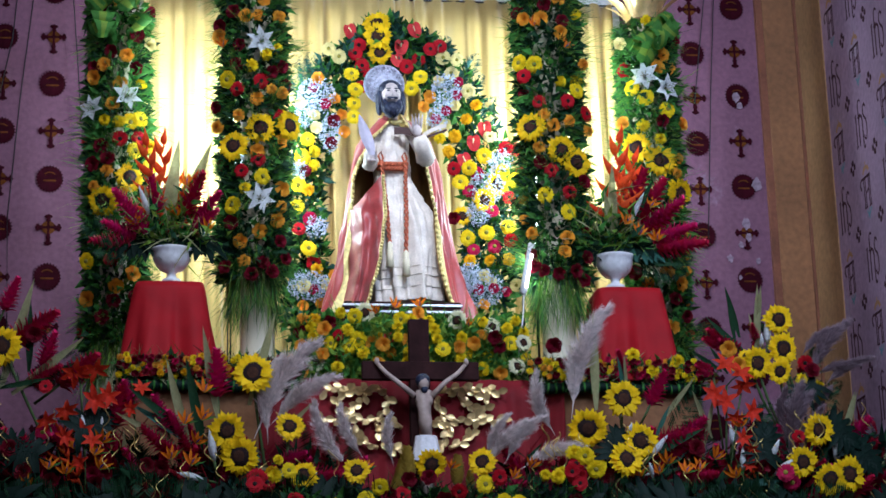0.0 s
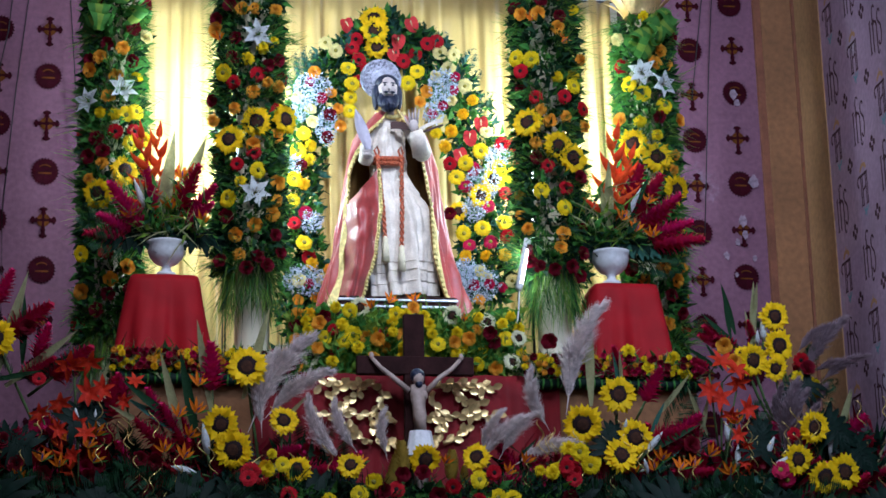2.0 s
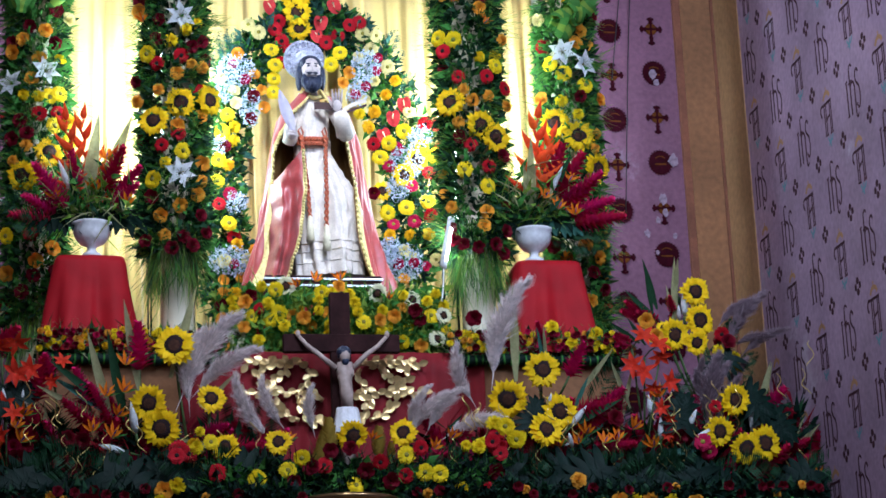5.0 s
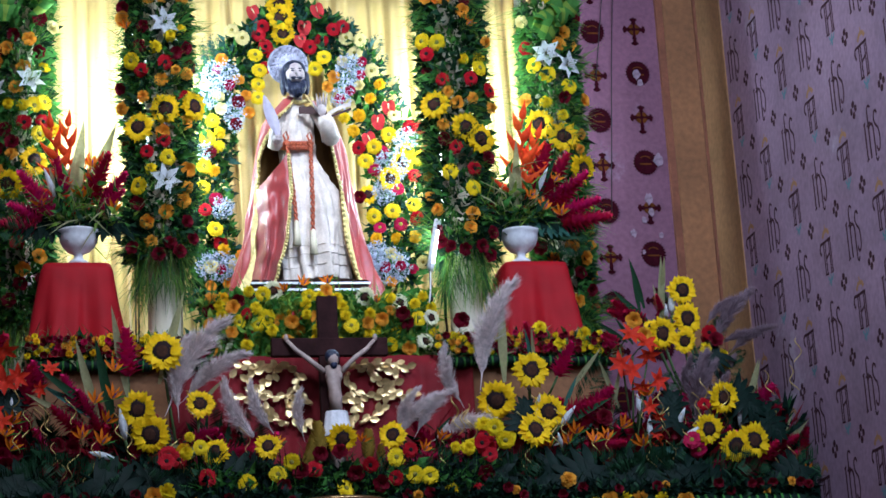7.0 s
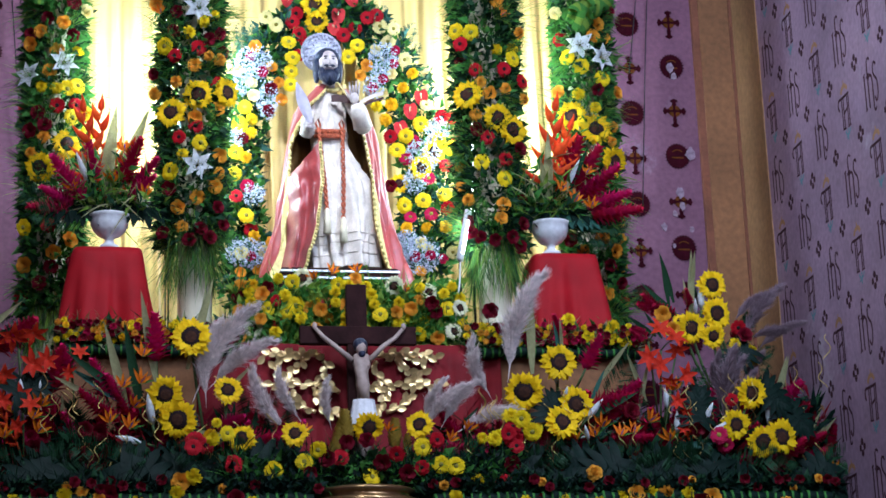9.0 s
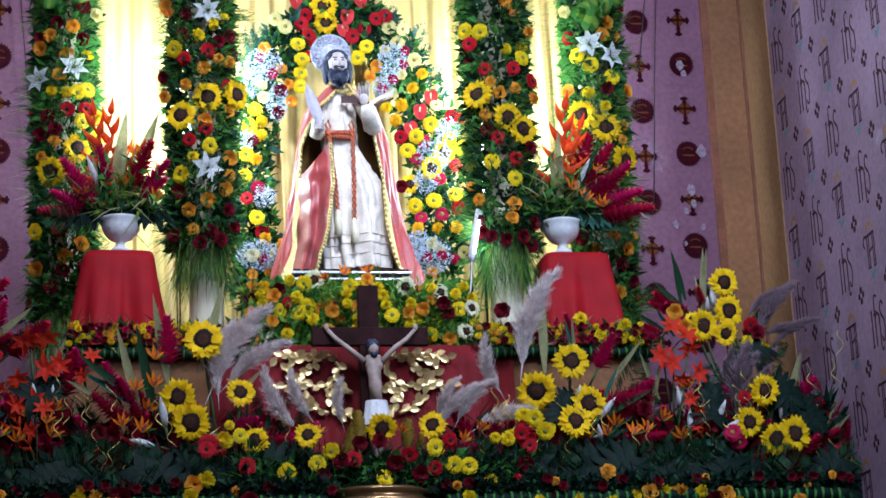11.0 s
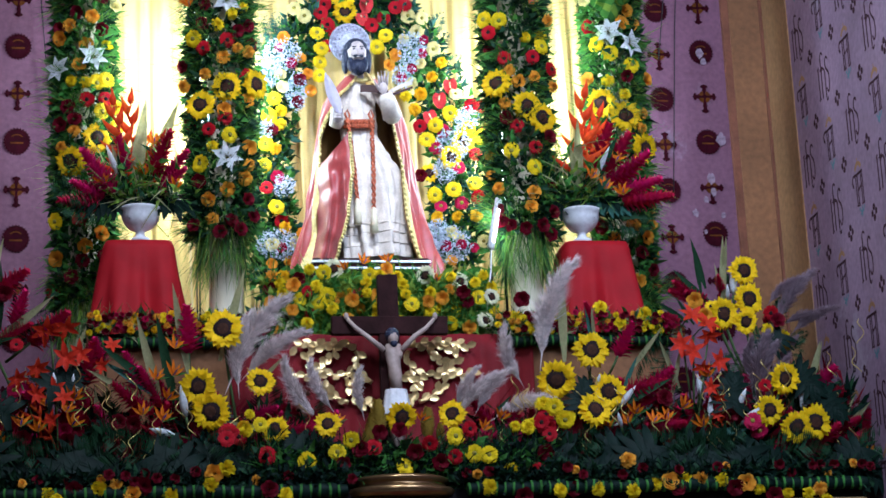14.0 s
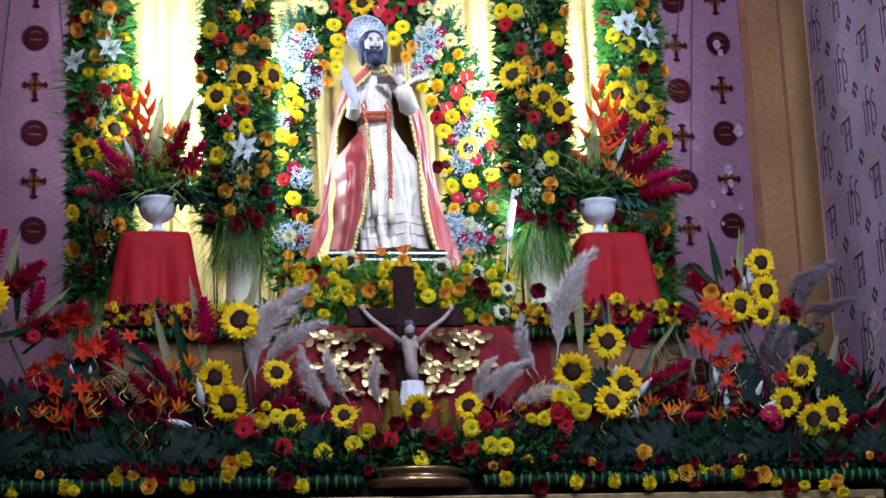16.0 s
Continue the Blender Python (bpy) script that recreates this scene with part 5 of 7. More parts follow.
# a bent frame that carries it
bm = bmesh.new()
tube(bm, [(x, 9.25, z) for x, z in ARCH], 0.012, 8)
part("arch_frame", bm, F["stem"], arch)
ARCH_TOP = [
    ('A', 0.401, 5.324), ('S', 0.533, 5.338, .8), ('S', 0.537, 5.281, .8), ('S', 0.547, 5.202, .8), ('A', 0.708, 5.336),
    ('A', 0.652, 5.254), ('A', 0.624, 5.188), ('G', 0.432, 5.198), ('G', 0.461, 5.134), ('G', 0.449, 5.241),
    ('G', 0.732, 5.180), ('G', 0.672, 5.136), ('G', 0.786, 5.225), ('G', 0.833, 5.241), ('K', 0.304, 5.207),
    ('K', 0.352, 5.172), ('Y', 0.410, 5.084), ('Y', 0.427, 5.006), ('Y', 0.421, 4.944), ('Y', 0.418, 4.875),
    ('R', 0.253, 5.059), ('E', 0.234, 5.013), ('R', 0.329, 4.964), ('R', 0.365, 4.887), ('P', 0.171, 4.942),
    ('E', 0.284, 4.934), ('P', 0.234, 4.874),
]
ARCH_LEFT = [
    ('P', 0.244, 4.816), ('D', 0.323, 4.847), ('R', 0.370, 4.798), ('Y', 0.204, 4.763), ('N', 0.235, 4.703),
    ('D', 0.309, 4.741), ('G', 0.457, 5.029), ('G', 0.497, 5.087), ('Y', 0.178, 4.674), ('N', 0.230, 4.635),
    ('D', 0.191, 4.606), ('Y', 0.159, 4.537), ('C', 0.203, 4.511), ('G', 0.158, 4.321), ('Y', 0.151, 4.429),
    ('Y', 0.202, 4.228), ('C', 0.240, 4.136), ('K', 0.181, 4.055), ('P', 0.286, 4.063), ('E', 0.222, 4.038),
    ('R', 0.175, 3.963), ('R', 0.260, 3.978), ('G', 0.227, 4.170), ('O', 0.317, 4.111), ('M', 0.210, 4.376),
]
ARCH_RIGHT = [
    ('K', 0.848, 5.190), ('K', 0.910, 5.173), ('K', 0.887, 5.115), ('Y', 0.738, 5.087), ('Y', 0.691, 5.023),
    ('P', 0.824, 5.070), ('E', 0.918, 5.065), ('R', 0.776, 4.984), ('E', 0.905, 4.994), ('K', 0.965, 5.027),
    ('R', 0.743, 4.927), ('C', 0.996, 4.949), ('C', 0.951, 4.883), ('E', 0.855, 4.916), ('E', 0.801, 4.873),
    ('P', 0.899, 4.940), ('P', 0.853, 4.846), ('N', 0.820, 4.781), ('C', 0.892, 4.792), ('C', 0.864, 4.722),
    ('A', 0.980, 4.781), ('A', 1.033, 4.852), ('K', 1.059, 4.797), ('Y', 1.029, 4.699), ('G', 1.132, 4.738),
    ('G', 1.186, 4.731), ('A', 0.930, 4.696), ('G', 0.883, 4.634), ('Y', 0.955, 4.635),
]
ARCH_LOW = [
    ('Y', 0.914, 4.571), ('M', 0.953, 4.531), ('S', 1.087, 4.562, .75), ('S', 1.020, 4.477, .75), ('G', 1.138, 4.494),
    ('M', 1.056, 4.429), ('D', 0.877, 4.392), ('S', 0.917, 4.404, .6), ('Y', 1.134, 4.357), ('Y', 1.026, 4.319),
    ('Y', 0.939, 4.298), ('G', 1.145, 4.289), ('M', 1.065, 4.260), ('M', 0.966, 4.245), ('C', 0.949, 4.190),
    ('C', 1.044, 4.192), ('C', 1.129, 4.199), ('P', 1.008, 4.119), ('P', 1.046, 4.090), ('E', 1.053, 4.053),
    ('E', 1.111, 4.040), ('E', 0.979, 4.049), ('K', 1.159, 4.073), ('R', 1.004, 3.977), ('Y', 1.173, 4.578),
    ('G', 1.210, 4.634), ('Y', 1.116, 4.632), ('N', 1.248, 4.580), ('M', 0.995, 4.614),
]
for rows in (ARCH_TOP, ARCH_LEFT, ARCH_RIGHT, ARCH_LOW):
    for kind, x, z, *sc in rows:
        bloom(arch, kind, x, 9.13 + RNG.uniform(-0.015, 0.015), z, sc[0] if sc else (0.76 if kind in "RPE" else 0.86), 0.3)
# feather leaves at the crown and shoulders of the arch
for base, tip in pairs([
    (0.491, 5.205), (0.385, 5.329), (0.505, 5.220), (0.466, 5.361), (0.599, 5.209),
    (0.629, 5.411), (0.613, 5.209), (0.670, 5.398), (0.626, 5.210), (0.602, 5.418),
    (0.680, 5.198), (0.791, 5.359), (0.733, 5.171), (0.899, 5.320), (0.250, 4.985),
    (0.171, 5.207), (0.263, 5.013), (0.211, 5.223), (0.276, 5.013), (0.277, 5.183),
    (0.210, 4.927), (0.131, 5.121), (0.934, 5.064), (1.034, 5.239), (0.946, 5.008),
    (1.058, 5.126), (0.998, 4.925), (1.109, 5.013),
]):
    stemmed(arch, "palm_blue", (base[0], 9.19, base[1]), (tip[0], 9.15, tip[1]), 1.0)
# clouds of tiny white blooms
for k, (x, z, rx, rz) in enumerate([
    (0.244, 4.977, .09, .08), (0.308, 4.793, .05, .09), (0.191, 4.878, .05, .06), (0.856, 5.011, .07, .09), (0.813, 4.884, .05, .06),
    (1.036, 4.543, .08, .08), (0.988, 4.419, .06, .06), (0.991, 4.054, .11, .09), (0.940, 4.107, .05, .07), (0.208, 4.053, .10, .07),
    (0.240, 4.334, .05, .05), (1.102, 4.670, .06, .05), (0.164, 4.602, .03, .05),
]):
    n = int(13000 * rx * rz * 10)
    a, q = g.uniform(0, 2 * np.pi, n), np.sqrt(g.random(n))
    at = np.stack([x + rx * q * np.cos(a), 9.13 + 0.025 * g.normal(size=n), z + rz * q * np.sin(a)], 1)
    out = np.stack([g.normal(size=n), -0.6 + g.normal(size=n), g.normal(size=n)], 1)
    greens(arch, at, out, 0.010, 0.010, ("breath",), 60 + k, "baby_breath")


# ---- draped stands and urns ----
def rounded_square(a, k=4.0):
    c, s = math.cos(a), math.sin(a)
    r = (abs(c) ** k + abs(s) ** k) ** (-1 / k)
    return r * c, r * s


def draped_stand(x, y, z0, z1, half, seed, label):
    ob = thing("draped_stand", label, "stand", (x, y, z0), "draped stands")
    bm = bmesh.new()
    box(bm, -half * 0.93, half * 0.93, -0.11, 0.11, 0.0, z1 - z0 - 0.008)
    part("stand_body", bm, M["dark_wood"], ob, smooth=False)
    bm = bmesh.new()
    n, rows = 120, 14
    h = z1 - z0
    prev = None
    rnd = random.Random(seed)
    ph = [rnd.uniform(0, 6.28) for _ in range(4)]
    top = [bm.verts.new((half * 0.96 * rounded_square(2 * math.pi * i / n, 7)[0], 0.125 * rounded_square(2 * math.pi * i / n, 7)[1], h + 0.004)) for i in range(n)]
    bm.faces.new(top)
    prev = top
    for j in range(1, rows + 1):
        t = j / rows
        row = []
        for i in range(n):
            a = 2 * math.pi * i / n
            cx, cy = rounded_square(a, 6 - 3.0 * t)
            corner = abs(math.sin(2 * a)) ** 6
            f = 1 + 0.36 * t ** 1.1 + t * (0.12 * math.sin(7 * a + ph[0] + 0.6 * t) + 0.08 * math.sin(13 * a + ph[1]) + 0.012 * math.sin(29 * a + 5 * t)) + 0.10 * t * corner
            row.append(bm.verts.new((half * f * cx, 0.13 * f * cy * (1 + 0.15 * t), h * (1 - t) + 0.012 * t * math.sin(5 * a + ph[2]) + 0.006)))
        for i in range(n):
            bm.faces.new((prev[i], row[i], row[(i + 1) % n], prev[(i + 1) % n]))
        prev = row
    part("cloth", bm, M["red_cloth"], ob, "red cloth hanging in folds")
    return ob


draped_stand(-0.432, 8.76, 3.50, 3.925, 0.150, 3, "stand draped in plain red cloth beside the gold curtain")
draped_stand(1.574, 8.76, 3.50, 3.930, 0.150, 8, "stand draped in plain red cloth beside the flowered column")


def urn(x, y, z, s=1.0):
    bm = bmesh.new()
    prof = [(0.040, 0.0), (0.044, 0.008), (0.040, 0.016), (0.022, 0.026), (0.018, 0.040), (0.024, 0.050), (0.050, 0.062), (0.070, 0.085), (0.080, 0.112), (0.083, 0.135), (0.090, 0.142), (0.090, 0.150), (0.080, 0.150), (0.074, 0.120), (0.02, 0.10)]
    lathe(bm, [(r * s, h * s) for r, h in prof], 36)
    ob = part("flower_urn", bm, M["urn_white"])
    ob.location = (x, y, z)
    return tagged(ob, "matt white footed urn standing on a red cloth", "urn", "flower urns")


urn(-0.425, 8.70, 3.935)
urn(1.520, 8.70, 3.940)


def lobed(parent, x, y, z, direction, size, face, seed, mat="dark_green"):
    """A broad split leaf with its stalk at the place given."""
    me = make_monstera(seed, F[mat])
    zax = Vector(face).normalized()
    yax = (Vector(direction) - zax * zax.dot(Vector(direction))).normalized()
    xax = yax.cross(zax)
    m = Matrix((xax, yax, zax)).transposed().to_4x4()
    return mesh_part("split_leaf", me, None, parent, "", False, Matrix.Translation(Vector((x, y, z)) - parent.location) @ m @ Matrix.Scale(size, 4))


def urn_bouquet(x, y, z, label, stems, blooms, mirror=1):
    ob = thing("urn_bouquet", label, "bouquet", (x, y, z), "urn bouquets")
    for kind, (b, t) in stems:
        stemmed(ob, kind, (b[0], y, b[1]), (t[0], y - RNG.uniform(0.04, 0.14), t[1]))
    for kind, bx, bz in blooms:
        bloom(ob, kind, bx, y - 0.09, bz)
    for i in range(13):
        a = -0.35 + 0.30 * i
        lobed(ob, x + 0.05 * math.cos(a * 0.9), y + 0.01, z + 0.055 + RNG.uniform(-0.01, 0.03), (math.cos(a * 0.9) * 1.0, -0.22, RNG.uniform(-0.12, 0.25)), RNG.uniform(0.75, 1.15) * (0.62 + 0.45 * abs(math.cos(a * 0.9))), (0.1 * math.cos(a), -0.65, 0.75), i, RNG.choice(("deep_green", "deep_green", "blue_green")))
    g = np.random.default_rng(int(abs(x) * 100))
    n = 420
    at = np.stack([x + g.normal(size=n) * 0.08, y + g.normal(size=n) * 0.05, z + 0.02 + np.abs(g.normal(size=n)) * 0.08], 1)
    out = g.normal(size=(n, 3)) + (0, -0.3, 0.5)
    greens(ob, at, out, 0.075, 0.026, ("green", "dark_green", "lime"), 77)
    sprays(ob, at[:170], out[:170], 0.20, 0.007, ("lime", "olive_leaf", "olive_leaf"), 78, "grass_spray")
    return ob


def kinds_of(rows):
    """Pairs of (kind, base, tip) from rows of (kind, x, z)."""
    return [(a[0], ((a[1], a[2]), (b[1], b[2]))) for a, b in zip(rows[0::2], rows[1::2])]


urn_bouquet(-0.425, 8.72, 4.09, "bouquet of scarlet heliconias, magenta gingers and split leaves in an urn",
    kinds_of([
    ('helic', -0.433, 4.063), ('.', -0.390, 4.432), ('helic', -0.443, 4.113), ('.', -0.477, 4.610), ('helic', -0.434, 4.113),
    ('.', -0.562, 4.582), ('helic', -0.410, 4.089), ('.', -0.329, 4.421), ('ginger', -0.481, 4.087), ('.', -0.677, 4.322),
    ('ginger', -0.470, 4.087), ('.', -0.640, 4.260), ('ginger', -0.494, 4.099), ('.', -0.722, 4.195), ('ginger_dark', -0.482, 4.112),
    ('.', -0.780, 4.118), ('ginger', -0.410, 4.114), ('.', -0.219, 4.334), ('ginger', -0.410, 4.114), ('.', -0.230, 4.244),
    ('ginger_dark', -0.422, 4.113), ('.', -0.292, 4.409), ('ginger', -0.458, 4.138), ('.', -0.523, 4.428),
]) +
    kinds_of([
    ('blade', -0.470, 4.087), ('.', -0.546, 4.364), ('blade', -0.434, 4.088), ('.', -0.328, 4.331), ('blade', -0.434, 4.113),
    ('.', -0.257, 4.565), ('bud', -0.458, 4.113), ('.', -0.498, 4.365), ('bud', -0.470, 4.112), ('.', -0.570, 4.351),
    ('blade', -0.410, 4.114), ('.', -0.280, 4.448), ('blade_green', -0.482, 4.137), ('.', -0.528, 4.313), ('blade', -0.458, 4.113),
    ('.', -0.391, 4.561), ('palm', -0.517, 4.086), ('.', -0.829, 4.192), ('palm', -0.493, 4.062), ('.', -0.791, 4.080),
]),
    [
    ('B', -0.579, 4.174), ('B', -0.412, 4.215), ('B', -0.275, 4.156), ('B', -0.366, 4.356),
])
urn_bouquet(1.520, 8.72, 4.095, "bouquet of red heliconias, dark gingers and palm leaves in an urn",
    kinds_of([
    ('helic', 1.539, 4.104), ('.', 1.538, 4.658), ('helic', 1.546, 4.104), ('.', 1.570, 4.499), ('helic', 1.526, 4.104),
    ('.', 1.577, 4.380), ('helic', 1.539, 4.104), ('.', 1.626, 4.580), ('ginger', 1.578, 4.131), ('.', 1.835, 4.347),
    ('ginger_dark', 1.578, 4.118), ('.', 1.928, 4.138), ('ginger', 1.578, 4.131), ('.', 1.880, 4.216), ('ginger_dark', 1.578, 4.131),
    ('.', 1.794, 4.306), ('ginger_dark', 1.553, 4.130), ('.', 1.762, 4.451), ('ginger_dark', 1.553, 4.130), ('.', 1.674, 4.502),
    ('ginger', 1.578, 4.131), ('.', 1.715, 4.278),
]) +
    kinds_of([
    ('blade', 1.514, 4.129), ('.', 1.492, 4.497), ('blade', 1.527, 4.130), ('.', 1.466, 4.377), ('blade_green', 1.554, 4.156),
    ('.', 1.696, 4.423), ('bud', 1.554, 4.156), ('.', 1.641, 4.355), ('blade', 1.553, 4.130), ('.', 1.732, 4.370),
    ('palm', 1.576, 4.079), ('.', 1.886, 4.085), ('palm', 1.576, 4.079), ('.', 1.855, 4.006), ('palm', 1.551, 4.104),
    ('.', 1.376, 4.191), ('blade_green', 1.602, 4.079), ('.', 1.805, 4.031),
]),
    [
    ('B', 1.622, 4.172), ('B', 1.698, 4.148), ('B', 1.680, 4.304), ('B', 1.560, 4.223),
])

# ---- panel with gilt scrolls on the front of the tier ----
bm = bmesh.new()
def panel(u, v):
    x = -0.06 + 1.30 * u
    return Vector((x, 8.588 - 0.008 * math.sin(x * 40 + 2 * v) - 0.004 * math.sin(x * 97), 2.80 + 0.70 * v))
sheet(bm, panel, 90, 8, 0)
drapery = part("altar_drape", bm, M["dark_red_cloth"])
drapery.modifiers.new("thickness", "SOLIDIFY").thickness = 0.004
tagged(drapery, "dark red velvet drape over the front of the altar tier", "drape")

orn = thing("gilt_ornament", "gilt scroll relief of leafy branches on red velvet", "ornament", (0.585, 8.57, 3.20))
bm = bmesh.new()
petal(bm, 0.066, 0.046, Matrix(), 0, 0.0, -0.12, 4, 0, (0.25, 0.85, 1.0, 0.75, 0.0), 0.16)
LEAF = to_mesh("gilt_leaf", bm, [M["gold"]])
SCROLLS = (
    [(0.115, 0.217), (0.099, 0.200), (0.115, 0.158), (0.146, 0.120), (0.198, 0.109), (0.260, 0.125), (0.312, 0.163), (0.323, 0.201), (0.292, 0.228), (0.250, 0.242), (0.167, 0.239)],
    [(0.198, 0.228), (0.210, 0.200), (0.235, 0.178), (0.266, 0.163)],
    [(0.290, 0.118), (0.344, 0.109), (0.395, 0.122)],
    [(0.156, 0.104), (0.144, 0.050), (0.120, 0.017), (0.100, -0.012)],
    [(0.150, -0.004), (0.208, 0.017), (0.255, 0.066), (0.286, 0.109)],
    [(0.048, 0.080), (0.080, 0.107), (0.115, 0.105), (0.142, 0.078), (0.148, 0.048)],
    [(0.130, 0.008), (0.095, -0.014), (0.060, -0.010)],
    [(0.110, 0.238), (0.219, 0.252), (0.323, 0.250), (0.380, 0.232)],
)
for s in (-1, 1):
    for path in SCROLLS:
        pts = [Vector((0.585 + s * x, 8.568, 3.205 + z)) for x, z in path]
        bm = bmesh.new()
        fine = []
        for a, b in zip(pts, pts[1:]):
            fine += [a.lerp(b, k / 4) for k in range(4)]
        fine.append(pts[-1])
        for _ in range(2):
            fine = [fine[0]] + [(fine[i - 1] + fine[i] * 2 + fine[i + 1]) / 4 for i in range(1, len(fine) - 1)] + [fine[-1]]
        tube(bm, fine, 0.010, 8, 0, 0.005)
        ob = part("scroll_stem", bm, M["gold"], orn)
        ob.location = -orn.location
        dist = 0.0
        k = 0
        for a, b in zip(fine, fine[1:]):
            dist += (b - a).length
            if dist < 0.0155:
                continue
            dist = 0.0
            k += 1
            d = (b - a).normalized()
            ang = math.atan2(d.z, d.x) - math.pi / 2 + (0.50 if k % 2 else -0.50) + RNG.uniform(-0.15, 0.15)
            mesh_part("gilt_leaf", LEAF, None, orn, "", False, Matrix.Translation(a - orn.location + Vector((0, -0.006, 0))) @ to_nave @ Matrix.Rotation(ang, 4, "Z") @ Matrix.Rotation(RNG.uniform(-0.15, 0.35), 4, "X") @ Matrix.Rotation(RNG.uniform(-0.4, 0.4), 4, "Y") @ Matrix.Scale(RNG.uniform(0.55, 0.72), 4))

# ---- crucifix in front of the panel ----
cru = thing("crucifix", "dark wooden crucifix with a pale carved figure and white cloth", "crucifix", (0.60, 8.44, 2.78))
bm = bmesh.new()
box(bm, -0.043, 0.043, 0.0, 0.04, 0.0, 0.945, 0, 0.004)
part("upright_beam", bm, M["dark_wood"], cru, smooth=False)
bm = bmesh.new()
box(bm, -0.242, 0.250, -0.004, 0.036, 0.685, 0.762, 0, 0.004)
part("cross_beam", bm, M["dark_wood"], cru, smooth=False)
bm = bmesh.new()
z = 0.36
tube(bm, [(0.012, -0.05, z + 0.06), (0.010, -0.055, z + 0.14), (0.006, -0.05, z + 0.21), (0.008, -0.045, z + 0.265)], 0.027, 14, 0, 0.034)
lump(bm, (0.008, -0.055, z + 0.225), (0.038, 0.024, 0.032), 0)
for s in (-1, 1):
    tube(bm, [(0.006 + s * 0.036, -0.045, z + 0.245), (s * 0.10, -0.040, z + 0.305), (s * 0.150 + 0.004, -0.030, z + 0.345), (s * 0.183 + 0.006, -0.018, z + 0.385)], 0.0125, 9, 0, 0.008)
    lump(bm, (s * 0.188 + 0.006, -0.018, z + 0.398), (0.011, 0.008, 0.016), 0, 8)
    tube(bm, [(0.012 + s * 0.020, -0.05, z + 0.03), (0.014 + s * 0.018, -0.065, z - 0.08), (0.010 + s * 0.010, -0.045, z - 0.20)], 0.024, 9, 0, 0.012)
lump(bm, (0.004, -0.070, z + 0.292), (0.024, 0.025, 0.032), 0, 12)
lump(bm, (0.002, -0.062, z + 0.305), (0.032, 0.030, 0.032), 1, 12)
lump(bm, (0.006, -0.078, z + 0.268), (0.016, 0.014, 0.018), 1, 10)
def loin(u, v):
    a = 2 * math.pi * u
    w = 0.044 + 0.018 * (1 - v) + 0.003 * math.sin(9 * a)
    return Vector((0.012 + w * math.sin(a), -0.05 - 0.7 * w * math.cos(a), z - 0.03 + 0.105 * v))
sheet(bm, loin, 30, 6, 2)
part("carved_figure", bm, [M["corpus"], M["hair"], M["loin"]], cru, "pale carved figure")

# ---- flower bed at the statue's feet and along the tier ----
def bed(name, label, category, at_n, box_, size, mats, seed, flowers, y, kinds="", extra=0, sprays_n=0, up=0.6, jitter=0.03, group="", fsize=1.0, heads=1.0):
    x0, x1, y0, y1, z0, z1 = box_
    ob = thing(name, label, category, ((x0 + x1) / 2, (y0 + y1) / 2, z0), group)
    g = np.random.default_rng(seed)
    at = np.stack([g.uniform(x0, x1, at_n), g.uniform(y0, y1, at_n), z0 + (z1 - z0) * g.beta(1.2, 1.5, at_n)], 1)
    out = g.normal(size=(at_n, 3)) * (1, 0.8, 0.8) + (0, -0.6, up)
    greens(ob, at, out, size, size * 0.5, mats, seed)
    if sprays_n:
        at = np.stack([g.uniform(x0, x1, sprays_n), g.uniform(y0, y1, sprays_n), z0 + (z1 - z0) * g.beta(1.2, 1.5, sprays_n)], 1)
        out = g.normal(size=(sprays_n, 3)) + (0, -0.6, up)
        sprays(ob, at, out, size * 2.2, 0.005, mats, seed + 1)
    used = []
    for kind, fx, fz, *sc in flowers:
        bloom(ob, kind, fx, y + RNG.uniform(-jitter, jitter), fz, (sc[0] if sc else 1.0) * heads)
        used.append((fx, fz))
    if extra:
        scatter(ob, kinds, extra, lambda: (RNG.uniform(x0, x1), y0 - 0.01 + RNG.uniform(-0.02, 0.02), RNG.uniform(z0 + 0.02, z1)), used, 0.05 * fsize, fsize)
    return ob


BED = [
    ('W', 0.400, 3.805, .8), ('W', 0.800, 3.779, .8), ('W', 0.948, 3.748, .72), ('W', 0.185, 3.584, .8), ('W', 1.052, 3.570, .8),
    ('W', 1.080, 3.675, .66), ('B', 0.528, 3.830), ('B', 0.639, 3.839), ('B', 0.449, 3.798), ('B', 0.849, 3.754),
    ('A', 0.497, 3.707, .7), ('A', 0.746, 3.685, .7), ('R', 0.587, 3.688), ('R', 0.472, 3.662), ('R', 0.423, 3.673),
    ('R', 0.797, 3.649), ('R', 0.864, 3.667), ('Y', 0.367, 3.685), ('Y', 0.330, 3.655), ('N', 0.937, 3.625),
    ('G', 0.282, 3.701, .8), ('G', 0.289, 3.610, .8), ('C', 0.181, 3.769), ('R', 0.222, 3.720), ('D', 0.975, 3.656),
    ('D', 0.957, 3.693), ('N', 0.386, 3.623), ('C', 0.455, 3.699), ('N', 0.534, 3.737), ('N', 0.693, 3.727),
    ('Y', 0.728, 3.640), ('N', 0.581, 3.626), ('O', 0.508, 3.630), ('O', 0.903, 3.713), ('N', 0.319, 3.722),
    ('O', 0.133, 3.773), ('D', 0.120, 3.719), ('D', 0.242, 3.758), ('N', 0.276, 3.560),
]
bed("statue_flower_bed", "mound of yellow, orange and cream blooms at the statue's feet", "flower bed", 3600, (0.10, 1.10, 8.64, 8.80, 3.50, 3.80), 0.055, ("lime", "lime", "green", "green"), 81, BED, 8.64, "NNRYN", 34, 1500, fsize=0.78, heads=0.84)
